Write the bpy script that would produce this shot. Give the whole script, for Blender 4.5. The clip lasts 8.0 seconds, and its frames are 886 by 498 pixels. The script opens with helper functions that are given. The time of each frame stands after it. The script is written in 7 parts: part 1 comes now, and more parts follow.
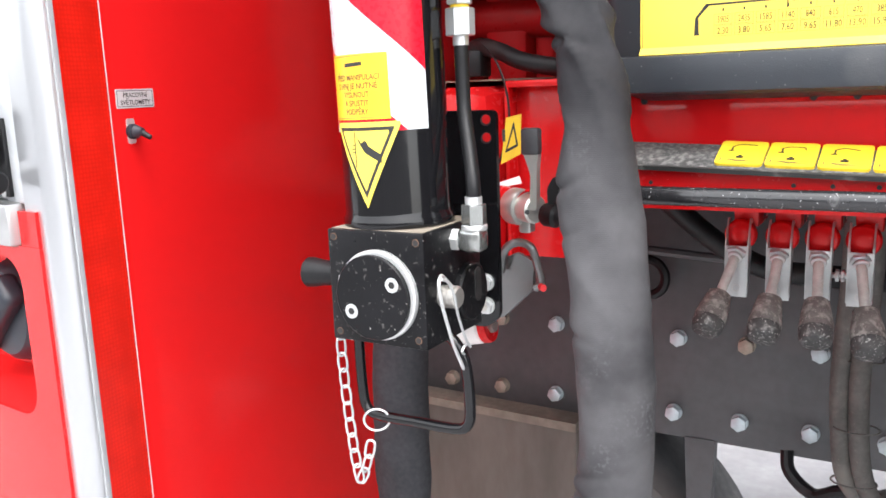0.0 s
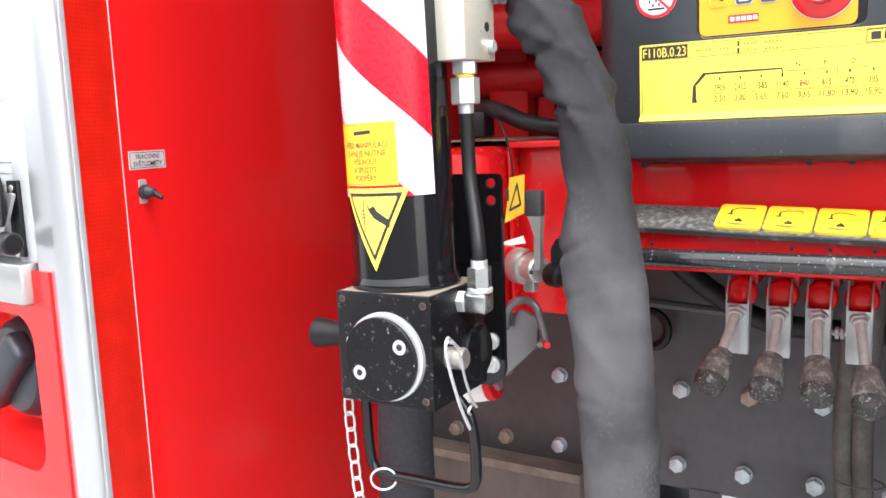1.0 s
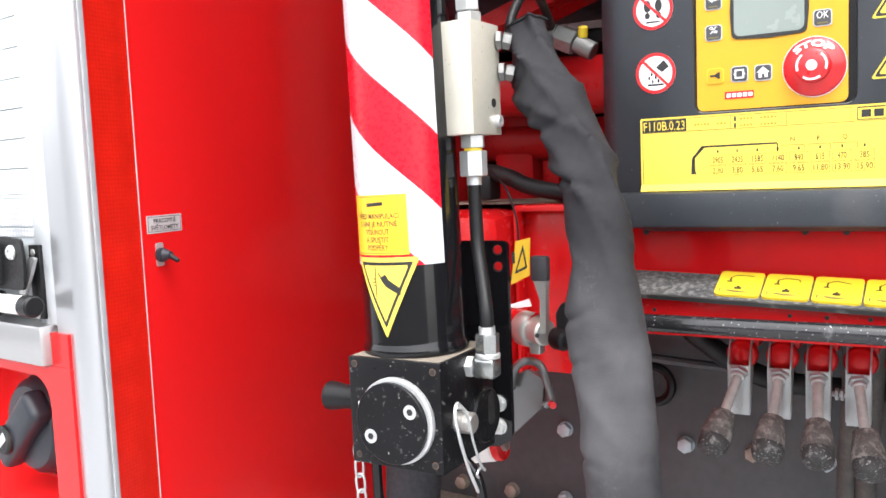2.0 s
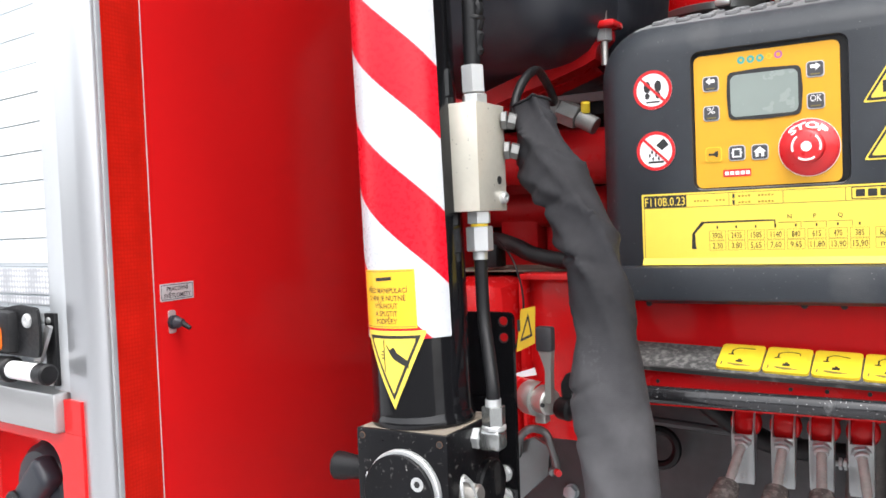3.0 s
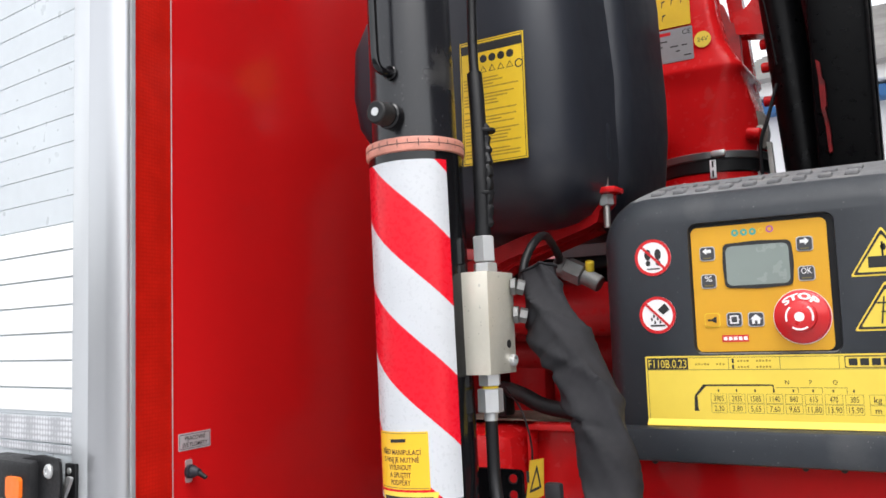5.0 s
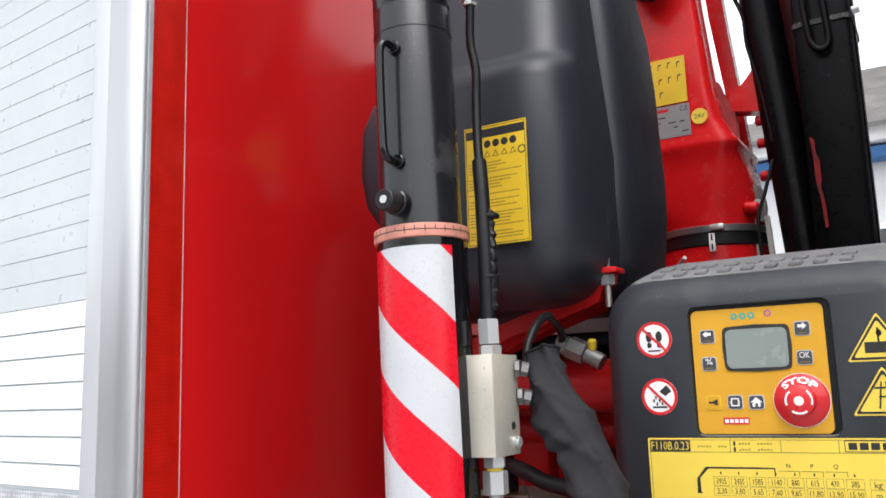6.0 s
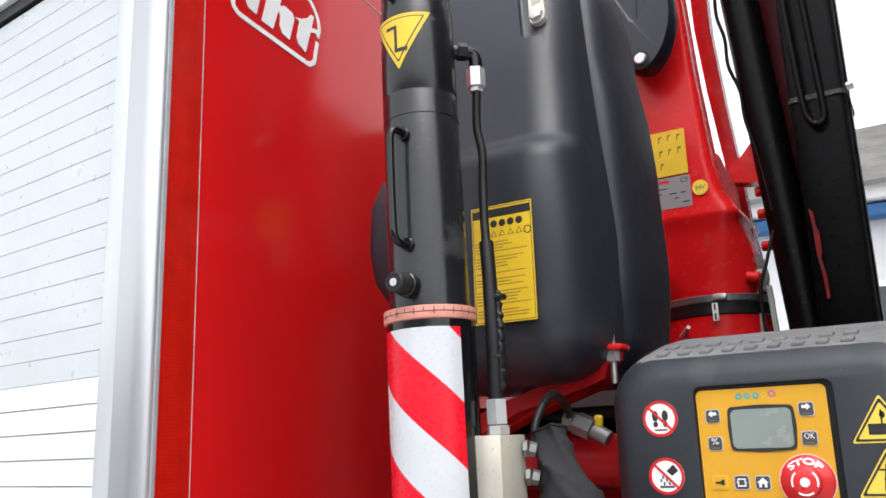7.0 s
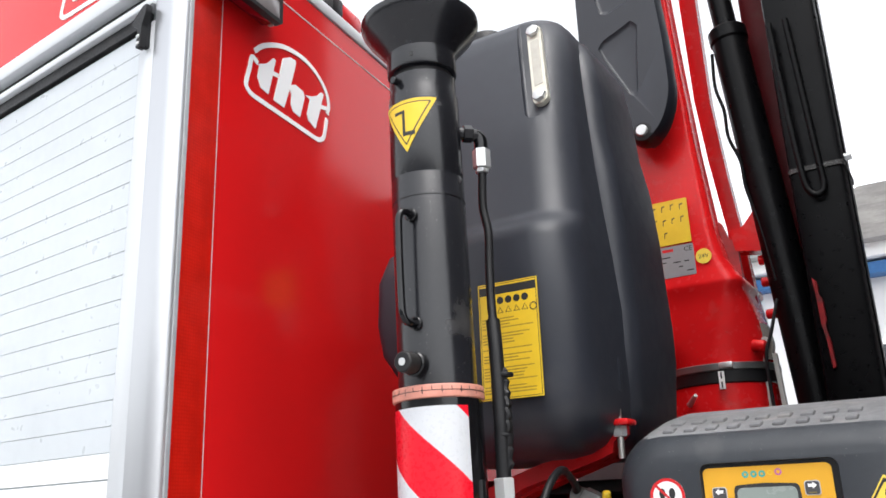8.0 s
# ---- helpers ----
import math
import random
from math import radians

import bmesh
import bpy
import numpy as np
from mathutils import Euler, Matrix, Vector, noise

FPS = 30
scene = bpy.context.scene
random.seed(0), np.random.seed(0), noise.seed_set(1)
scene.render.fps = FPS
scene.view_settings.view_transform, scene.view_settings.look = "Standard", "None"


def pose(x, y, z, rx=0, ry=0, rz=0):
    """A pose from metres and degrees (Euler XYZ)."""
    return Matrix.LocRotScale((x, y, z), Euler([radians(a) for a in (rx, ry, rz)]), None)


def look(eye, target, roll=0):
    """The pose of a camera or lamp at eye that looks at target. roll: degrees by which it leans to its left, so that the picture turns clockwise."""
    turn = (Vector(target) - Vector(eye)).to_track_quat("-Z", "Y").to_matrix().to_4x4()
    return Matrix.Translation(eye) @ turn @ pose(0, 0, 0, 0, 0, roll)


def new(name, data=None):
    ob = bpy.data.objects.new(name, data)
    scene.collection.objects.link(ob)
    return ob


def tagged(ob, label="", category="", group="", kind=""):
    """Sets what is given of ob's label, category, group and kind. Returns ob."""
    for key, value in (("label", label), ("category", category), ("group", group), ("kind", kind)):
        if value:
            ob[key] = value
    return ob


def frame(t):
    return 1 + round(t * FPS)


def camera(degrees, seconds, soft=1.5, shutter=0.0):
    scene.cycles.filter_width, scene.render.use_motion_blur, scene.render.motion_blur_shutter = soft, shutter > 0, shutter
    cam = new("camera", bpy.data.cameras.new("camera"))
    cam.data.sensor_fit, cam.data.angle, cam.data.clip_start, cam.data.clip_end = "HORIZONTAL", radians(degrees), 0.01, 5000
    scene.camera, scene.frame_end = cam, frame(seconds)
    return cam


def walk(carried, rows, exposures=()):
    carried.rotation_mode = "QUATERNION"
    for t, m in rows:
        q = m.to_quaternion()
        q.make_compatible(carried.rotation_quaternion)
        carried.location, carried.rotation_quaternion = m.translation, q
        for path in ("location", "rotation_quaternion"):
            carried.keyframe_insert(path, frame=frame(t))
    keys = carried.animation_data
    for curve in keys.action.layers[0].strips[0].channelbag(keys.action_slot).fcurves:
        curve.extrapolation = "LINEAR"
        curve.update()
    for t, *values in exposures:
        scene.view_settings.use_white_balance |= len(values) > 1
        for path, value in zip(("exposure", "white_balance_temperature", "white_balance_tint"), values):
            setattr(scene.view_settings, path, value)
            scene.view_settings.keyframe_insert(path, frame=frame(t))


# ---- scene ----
cam = camera(55.0, 8.0, soft=1.6)
PATH = [
    (0, (-0.0174, 0.133, 1.512), (-1.0208, 1.8214, 1.134), -2.3),
    (0.5, (-0.0163, 0.1271, 1.523), (-1.0193, 1.8247, 1.189), -2.3),
    (1, (-0.0139, 0.1194, 1.534), (-1.0239, 1.8219, 1.251), -2.4),
    (1.5, (-0.0097, 0.1069, 1.547), (-1.0247, 1.8146, 1.313), -2.4),
    (3, (0.0044, 0.079, 1.585), (-1.0258, 1.7921, 1.517), -2.3),
    (3.5, (0.0092, 0.0686, 1.598), (-1.0237, 1.7803, 1.596), -2.2),
    (4, (0.0141, 0.0583, 1.613), (-1.0206, 1.7686, 1.679), -2.2),
    (4.5, (0.018, 0.0478, 1.625), (-1.0134, 1.7567, 1.752), -2.1),
    (6, (0.0334, 0.012, 1.661), (-0.9837, 1.7031, 1.986), -1.9),
    (6.5, (0.0355, 0.0002, 1.673), (-0.9731, 1.6836, 2.06), -1.9),
    (7, (0.0419, -0.0129, 1.684), (-0.9632, 1.6559, 2.138), -2.0),
    (7.5, (0.0499, -0.0237, 1.693), (-0.9542, 1.628, 2.208), -2.2),
    (8, (0.0551, -0.036, 1.703), (-0.9398, 1.5981, 2.286), -2.2),
]
EXPOSURES = [(0, 1.28), (1.5, 1.24), (3.0, 0.77), (3.5, 0.61), (4.5, 0.33), (6.0, 0.26), (7.0, 0.32), (8.0, 0.41)]
walk(cam, [(t, look(eye, target, roll)) for t, eye, target, roll in PATH], EXPOSURES)

# ---- daylight: an overcast sky and a weak, wide sun ----
world = bpy.data.worlds.new("overcast_sky")
scene.world = world
world.use_nodes = True
wn, wl = world.node_tree.nodes, world.node_tree.links
wn.clear()
sky = wn.new("ShaderNodeTexSky")
sky.sky_type, sky.sun_disc = "NISHITA", False
sky.sun_elevation, sky.sun_rotation = radians(64), radians(135)
sky.dust_density, sky.air_density, sky.ozone_density = 3.0, 1.0, 1.0
grey = wn.new("ShaderNodeHueSaturation")
grey.inputs["Saturation"].default_value = 0.16
back = wn.new("ShaderNodeBackground")
back.inputs["Strength"].default_value = 0.36
out = wn.new("ShaderNodeOutputWorld")
wl.new(sky.outputs[0], grey.inputs["Color"])
wl.new(grey.outputs[0], back.inputs[0])
wl.new(back.outputs[0], out.inputs[0])

sun = new("sun", bpy.data.lights.new("sun", "SUN"))
sun.data.energy, sun.data.angle, sun.data.color = 0.5, radians(40), (1.0, 0.985, 0.97)
sun.matrix_world = look((1.1, -1.0, 6.0), (-0.4, 0.9, 1.5))

# ---- shape helpers ----
ORIGIN = {}


def basis(o, u, v):
    """A frame with its origin at o, x along u and y near v."""
    u = Vector(u).normalized()
    n = u.cross(Vector(v)).normalized()
    v = n.cross(u)
    m = Matrix((u, v, n)).transposed().to_4x4()
    m.translation = Vector(o)
    return m


def along(p0, p1):
    """A frame at p0 whose z axis runs to p1."""
    d = Vector(p1) - Vector(p0)
    return Matrix.Translation(Vector(p0)) @ d.to_track_quat("Z", "Y").to_matrix().to_4x4()


def glide(pts, steps=6):
    """A smooth line through the points."""
    pts = [Vector(p) for p in pts]
    q = [2 * pts[0] - pts[1]] + pts + [2 * pts[-1] - pts[-2]]
    line = []
    for i in range(1, len(q) - 2):
        a, b, c, d = q[i - 1:i + 3]
        for k in range(steps):
            t = k / steps
            line.append(0.5 * (2 * b + (c - a) * t + (2 * a - 5 * b + 4 * c - d) * t * t + (3 * b - a - 3 * c + d) * t ** 3))
    return line + [pts[-1]]


class Shape:
    def __init__(self):
        self.v, self.f = [], []

    def add(self, verts, faces, m=None):
        n = len(self.v)
        self.v += [tuple(m @ Vector(p)) for p in verts] if m else [tuple(p) for p in verts]
        self.f += [tuple(n + i for i in face) for face in faces]
        return self

    def box(self, c, s, bevel=0.0, m=None, segments=2):
        bm = bmesh.new()
        bmesh.ops.create_cube(bm, size=1.0)
        bmesh.ops.scale(bm, vec=s, verts=bm.verts)
        if bevel:
            bmesh.ops.bevel(bm, geom=bm.edges[:], offset=bevel, segments=segments, affect="EDGES", profile=0.5)
        bmesh.ops.translate(bm, vec=c, verts=bm.verts)
        bm.verts.index_update()
        self.add([p.co.copy() for p in bm.verts], [[p.index for p in face.verts] for face in bm.faces], m)
        bm.free()
        return self

    def span(self, lo, hi, bevel=0.0, m=None):
        return self.box([(a + b) / 2 for a, b in zip(lo, hi)], [abs(b - a) for a, b in zip(lo, hi)], bevel, m)

    def lathe(self, profile, m=None, n=32, caps=True):
        """Rows of radius and height, turned about the z axis of m."""
        verts = [(r * math.cos(2 * math.pi * i / n), r * math.sin(2 * math.pi * i / n), h) for r, h in profile for i in range(n)]
        faces = [(k * n + i, k * n + (i + 1) % n, (k + 1) * n + (i + 1) % n, (k + 1) * n + i)
                 for k in range(len(profile) - 1) for i in range(n)]
        if caps:
            faces += [tuple(range(n))[::-1], tuple(range((len(profile) - 1) * n, len(profile) * n))]
        return self.add(verts, faces, m)

    def rod(self, p0, p1, r, r1=None, n=24, bevel=0.0):
        h = (Vector(p1) - Vector(p0)).length
        r1 = r if r1 is None else r1
        rows = [(r, 0), (r1, h)]
        if bevel:
            rows = [(r - bevel, 0), (r, bevel), (r1, h - bevel), (r1 - bevel, h)]
        return self.lathe(rows, along(p0, p1), n)

    def hexagon(self, p0, p1, flats, turn=0.0):
        h, r = (Vector(p1) - Vector(p0)).length, flats / 1.732
        c = 0.12 * r
        return self.lathe([(r - c, 0), (r, c * 0.6), (r, h - c * 0.6), (r - c, h)], along(p0, p1) @ pose(0, 0, 0, 0, 0, turn), 6)

    def tube(self, pts, r, n=12, closed=False, flat=1.0, side=(0, 0, 1)):
        """A tube along the points; r is one radius or one for each point."""
        pts = [Vector(p) for p in pts]
        k = len(pts)
        rs = list(r) if isinstance(r, (list, tuple)) else [r] * k
        ring, verts = None, []
        for i, p in enumerate(pts):
            a, b = (pts[i - 1], pts[(i + 1) % k]) if closed else (pts[max(i - 1, 0)], pts[min(i + 1, k - 1)])
            d = (b - a).normalized()
            ring = (Vector(side) if abs(d.dot(Vector(side))) < 0.95 else Vector((1, 0, 0))) if ring is None else ring
            ring = (ring - d * ring.dot(d)).normalized()
            other = d.cross(ring)
            for j in range(n):
                t = 2 * math.pi * j / n
                verts.append(p + rs[i] * (math.cos(t) * ring + flat * math.sin(t) * other))
        rows = k if closed else k - 1
        faces = [(i * n + j, i * n + (j + 1) % n, (i + 1) % k * n + (j + 1) % n, (i + 1) % k * n + j) for i in range(rows) for j in range(n)]
        if not closed:
            faces += [tuple(range(n))[::-1], tuple(range((k - 1) * n, k * n))]
        return self.add(verts, faces)

    def prism(self, poly, z0, z1, m=None):
        n = len(poly)
        verts = [(x, y, z0) for x, y in poly] + [(x, y, z1) for x, y in poly]
        faces = [tuple(range(n))[::-1], tuple(range(n, 2 * n))] + [(i, (i + 1) % n, n + (i + 1) % n, n + i) for i in range(n)]
        return self.add(verts, faces, m)

    def band(self, outer, inner, z0, z1, m=None, closed=True):
        """A flat frame between two outlines of equal length."""
        n = len(outer)
        verts = [(x, y, z) for z in (z0, z1) for line in (outer, inner) for x, y in line]
        faces = []
        for i in range(n if closed else n - 1):
            j = (i + 1) % n
            faces += [(2 * n + i, 2 * n + j, 3 * n + j, 3 * n + i), (i, n + i, n + j, j), (i, j, 2 * n + j, 2 * n + i), (n + i, 3 * n + i, 3 * n + j, n + j)]
        if not closed:
            faces += [(0, 2 * n, 3 * n, n), (n - 1, 2 * n - 1, 4 * n - 1, 3 * n - 1)]
        return self.add(verts, faces, m)

    def loft(self, rings, caps=True):
        n = len(rings[0])
        verts = [p for ring in rings for p in ring]
        faces = [(k * n + i, k * n + (i + 1) % n, (k + 1) * n + (i + 1) % n, (k + 1) * n + i) for k in range(len(rings) - 1) for i in range(n)]
        if caps:
            faces += [tuple(range(n))[::-1], tuple(range((len(rings) - 1) * n, len(rings) * n))]
        return self.add(verts, faces)

    def bent(self, fn):
        """Passes every corner through fn."""
        self.v = [tuple(fn(*p)) for p in self.v]
        return self


def ngon(n, r, cx=0.0, cy=0.0, turn=0.0):
    return [(cx + r * math.cos(2 * math.pi * i / n + turn), cy + r * math.sin(2 * math.pi * i / n + turn)) for i in range(n)]


def round_rect(x0, y0, x1, y1, r, n=5):
    line = []
    for cx, cy, a in ((x1 - r, y1 - r, 0), (x0 + r, y1 - r, 90), (x0 + r, y0 + r, 180), (x1 - r, y0 + r, 270)):
        line += [(cx + r * math.cos(radians(a + 90 * i / n)), cy + r * math.sin(radians(a + 90 * i / n))) for i in range(n + 1)]
    return line


def round_poly(pts, r, n=4):
    """The outline of a polygon with rounded corners."""
    line, k = [], len(pts)
    for i in range(k):
        a, b, c = (Vector(pts[(i + d) % k]) for d in (-1, 0, 1))
        p, q = b + (a - b).normalized() * r, b + (c - b).normalized() * r
        for j in range(n + 1):
            t = j / n
            s = (1 - t) ** 2 * p + 2 * t * (1 - t) * b + t * t * q
            line.append((s.x, s.y))
    return line


def thing(name, at, label, category, group="", kind=""):
    ob = new(name)
    ob.empty_display_size = 0.02
    ob.location = at
    ORIGIN[ob] = Vector(at)
    return tagged(ob, label, category, group, kind)


def part(name, shape, material, parent=None, label="", smooth=35, category="", group="", kind=""):
    """Links a shape, given in the world, as one mesh object under a thing or a part."""
    shift = ORIGIN.get(parent, Vector())
    me = bpy.data.meshes.new(name)
    me.from_pydata([tuple(Vector(p) - shift) for p in shape.v], [], shape.f)
    bm = bmesh.new()
    bm.from_mesh(me)
    bmesh.ops.recalc_face_normals(bm, faces=bm.faces)
    bm.to_mesh(me)
    bm.free()
    me.materials.append(material)
    if smooth:
        me.shade_smooth()
        me.set_sharp_from_angle(angle=radians(smooth))
    ob = new(name, me)
    ob.parent = parent
    ORIGIN[ob] = shift
    return tagged(ob, label, category, group, kind)


def carved(shape, tool):
    """The shape with a closed tool shape cut out of it."""
    pair = []
    for sh in (shape, tool):
        me = bpy.data.meshes.new("blank")
        me.from_pydata(sh.v, [], sh.f)
        bm = bmesh.new()
        bm.from_mesh(me)
        bmesh.ops.recalc_face_normals(bm, faces=bm.faces)
        bm.to_mesh(me)
        bm.free()
        ob = bpy.data.objects.new("blank", me)
        scene.collection.objects.link(ob)
        pair.append(ob)
    cut = pair[0].modifiers.new("cut", "BOOLEAN")
    cut.operation, cut.object, cut.solver = "DIFFERENCE", pair[1], "EXACT"
    bpy.context.view_layer.update()
    me = bpy.data.meshes.new_from_object(pair[0].evaluated_get(bpy.context.evaluated_depsgraph_get()))
    result = Shape().add([tuple(p.co) for p in me.vertices], [tuple(f.vertices) for f in me.polygons])
    for ob in pair:
        old = ob.data
        bpy.data.objects.remove(ob)
        bpy.data.meshes.remove(old)
    bpy.data.meshes.remove(me)
    return result


def lettering(text, height, m, depth=0.0002, width=0.0, align="CENTER", bold=0.0):
    """A Shape of letters standing on the x axis of m, that high and, if given, that wide."""
    curve = bpy.data.curves.new("letters", "FONT")
    curve.body, curve.size, curve.extrude, curve.align_x, curve.resolution_u = text, 1.0, 0.0, align, 2
    curve.offset = bold
    ob = bpy.data.objects.new("letters", curve)
    scene.collection.objects.link(ob)
    bpy.context.view_layer.update()
    me = bpy.data.meshes.new_from_object(ob.evaluated_get(bpy.context.evaluated_depsgraph_get()))
    xs = [p.co.x for p in me.vertices] or [0, 1]
    sy = height / 0.70
    sx = width / (max(xs) - min(xs)) if width else sy
    shape = Shape()
    shape.add([(p.co.x * sx, p.co.y * sy, depth) for p in me.vertices], [tuple(f.vertices) for f in me.polygons], m)
    bpy.data.objects.remove(ob)
    bpy.data.curves.remove(curve)
    bpy.data.meshes.remove(me)
    return shape


# ---- materials ----
def surface(name, base, rough=0.5, metal=0.0, vary=0.12, scale=14.0, grain=0.0, grain_scale=350.0, coat=0.0,
            dirt=None, dirt_amount=0.0, dirt_scale=9.0, specks=0.0, speck_scale=400.0, rough_vary=0.12, stretch=(1, 1, 1), spec=0.5):
    """Base colour with broad and fine variation, fine relief, and dust or specks with edges of their own."""
    mat = bpy.data.materials.new(name)
    mat.use_nodes = True
    nt = mat.node_tree
    nodes, links = nt.nodes, nt.links
    bsdf = nodes["Principled BSDF"]
    coord = nodes.new("ShaderNodeTexCoord")
    mapping = nodes.new("ShaderNodeMapping")
    mapping.inputs["Scale"].default_value = stretch
    links.new(coord.outputs["Object"], mapping.inputs[0])

    def field(sc, detail=5.0):
        tex = nodes.new("ShaderNodeTexNoise")
        tex.inputs["Scale"].default_value, tex.inputs["Detail"].default_value = sc, detail
        links.new(mapping.outputs[0], tex.inputs["Vector"])
        return tex.outputs["Fac"]

    def ramp(value, a, b, lo, hi):
        node = nodes.new("ShaderNodeMapRange")
        node.inputs[1].default_value, node.inputs[2].default_value = a, b
        node.inputs[3].default_value, node.inputs[4].default_value = lo, hi
        links.new(value, node.inputs[0])
        return node.outputs[0]

    def blend(fac, a, b, kind="MIX"):
        node = nodes.new("ShaderNodeMix")
        node.data_type, node.blend_type = "RGBA", kind
        if isinstance(fac, float):
            node.inputs[0].default_value = fac
        else:
            links.new(fac, node.inputs[0])
        for socket, value in ((node.inputs[6], a), (node.inputs[7], b)):
            if isinstance(value, tuple):
                socket.default_value = (*value, 1)
            else:
                links.new(value, socket)
        return node.outputs[2]

    broad, fine = field(scale), field(scale * 9)
    low = tuple(c * (1 - vary) for c in base)
    high = tuple(min(1, c * (1 + vary)) for c in base)
    col = blend(ramp(broad, 0.3, 0.7, 0, 1), low, high)
    col = blend(ramp(fine, 0.3, 0.7, 0, vary), col, tuple(c * 0.6 for c in base))
    rg = ramp(fine, 0.25, 0.75, max(0.02, rough - rough_vary), min(1, rough + rough_vary))
    if dirt:
        mask = ramp(field(dirt_scale, 8.0), 0.62 - 0.3 * dirt_amount, 0.82 - 0.25 * dirt_amount, 0, min(1.0, 0.4 + dirt_amount))
        col = blend(mask, col, dirt)
        rg2 = nodes.new("ShaderNodeMix")
        rg2.inputs[3].default_value = 0.85
        links.new(mask, rg2.inputs[0])
        links.new(rg, rg2.inputs[2])
        rg = rg2.outputs[0]
        if specks:
            sp = ramp(field(speck_scale, 2.0), 0.72 - 0.1 * specks, 0.76 - 0.1 * specks, 0, 0.8)
            col = blend(sp, col, dirt)
    links.new(col, bsdf.inputs["Base Color"])
    links.new(rg, bsdf.inputs["Roughness"])
    bsdf.inputs["Metallic"].default_value = metal
    bsdf.inputs["Specular IOR Level"].default_value = spec
    if coat:
        bsdf.inputs["Coat Weight"].default_value = coat
        bsdf.inputs["Coat Roughness"].default_value = 0.05
    if grain:
        bump = nodes.new("ShaderNodeBump")
        bump.inputs["Strength"].default_value = grain
        bump.inputs["Distance"].default_value = 0.001
        links.new(field(grain_scale, 3.0), bump.inputs["Height"])
        links.new(bump.outputs[0], bsdf.inputs["Normal"])
    return mat


def cells(mat, scale, shade, strength):
    """Adds small facets to a material: a reflective film or a weave."""
    nt = mat.node_tree
    bsdf = nt.nodes["Principled BSDF"]
    coord = nt.nodes.new("ShaderNodeTexCoord")
    vor = nt.nodes.new("ShaderNodeTexVoronoi")
    vor.inputs["Scale"].default_value = scale
    vor.inputs["Randomness"].default_value = 0.15
    nt.links.new(coord.outputs["Object"], vor.inputs["Vector"])
    old = bsdf.inputs["Base Color"].links[0].from_socket
    mix = nt.nodes.new("ShaderNodeMix")
    mix.data_type, mix.blend_type = "RGBA", "MULTIPLY"
    rng = nt.nodes.new("ShaderNodeMapRange")
    rng.inputs[1].default_value, rng.inputs[2].default_value = 0.25, 0.6
    rng.inputs[3].default_value, rng.inputs[4].default_value = 0.0, strength
    nt.links.new(vor.outputs["Distance"], rng.inputs[0])
    nt.links.new(rng.outputs[0], mix.inputs[0])
    nt.links.new(old, mix.inputs[6])
    mix.inputs[7].default_value = (*shade, 1)
    nt.links.new(mix.outputs[2], bsdf.inputs["Base Color"])
    return mat


def ribbed(mat, period, strength):
    """Adds fine weft ribs, one above the other, to a cloth."""
    nt = mat.node_tree
    bsdf = nt.nodes["Principled BSDF"]
    coord = nt.nodes.new("ShaderNodeTexCoord")
    wave = nt.nodes.new("ShaderNodeTexWave")
    wave.wave_type, wave.bands_direction = "BANDS", "Z"
    wave.inputs["Scale"].default_value = 0.314 / period
    wave.inputs["Distortion"].default_value, wave.inputs["Detail"].default_value = 1.2, 1.0
    wave.inputs["Detail Scale"].default_value = 0.25
    nt.links.new(coord.outputs["Object"], wave.inputs["Vector"])
    bump = nt.nodes.new("ShaderNodeBump")
    bump.inputs["Strength"].default_value, bump.inputs["Distance"].default_value = strength, 0.0006
    nt.links.new(wave.outputs["Fac"], bump.inputs["Height"])
    old = bsdf.inputs["Normal"].links
    if old:
        nt.links.new(old[0].from_socket, bump.inputs["Normal"])
    nt.links.new(bump.outputs[0], bsdf.inputs["Normal"])
    base = bsdf.inputs["Base Color"].links[0].from_socket
    mix = nt.nodes.new("ShaderNodeMix")
    mix.data_type, mix.blend_type = "RGBA", "MULTIPLY"
    mix.inputs[7].default_value = (0.93, 0.93, 0.935, 1)
    nt.links.new(wave.outputs["Fac"], mix.inputs[0])
    nt.links.new(base, mix.inputs[6])
    nt.links.new(mix.outputs[2], bsdf.inputs["Base Color"])
    return mat


RED = surface("red_body_paint", (0.58, 0.010, 0.011), 0.12, spec=0.28, vary=0.03, scale=2.0, rough_vary=0.02, grain=0.010, grain_scale=25)
CRANE_RED = surface("red_crane_paint", (0.60, 0.010, 0.012), 0.22, vary=0.10, scale=8, spec=0.24, grain=0.06, grain_scale=90,
                    dirt=(0.22, 0.10, 0.08), dirt_amount=0.02, specks=0.1)
FILM_RED = cells(surface("red_reflective_film", (0.52, 0.012, 0.006), 0.22, vary=0.10, scale=30, rough_vary=0.04), 215, (0.62, 0.45, 0.45), 0.4)
ALU = surface("anodised_aluminium", (0.58, 0.60, 0.62), 0.40, 0.30, vary=0.03, scale=5, grain=0.03, grain_scale=500, stretch=(1, 1, 0.05))
POST = surface("satin_post", (0.50, 0.51, 0.53), 0.31, 0.78, vary=0.03, scale=5, rough_vary=0.03, stretch=(1, 1, 0.05))
SLAT = surface("shutter_slat_paint", (0.53, 0.565, 0.59), 0.36, 0.10, vary=0.03, scale=6)
WHITE_FILM = surface("white_film", (0.86, 0.86, 0.86), 0.35, vary=0.02, scale=4)
GREY_FILM = cells(surface("grey_dotted_film", (0.66, 0.67, 0.69), 0.4, vary=0.03), 150, (0.5, 0.5, 0.52), 0.9)
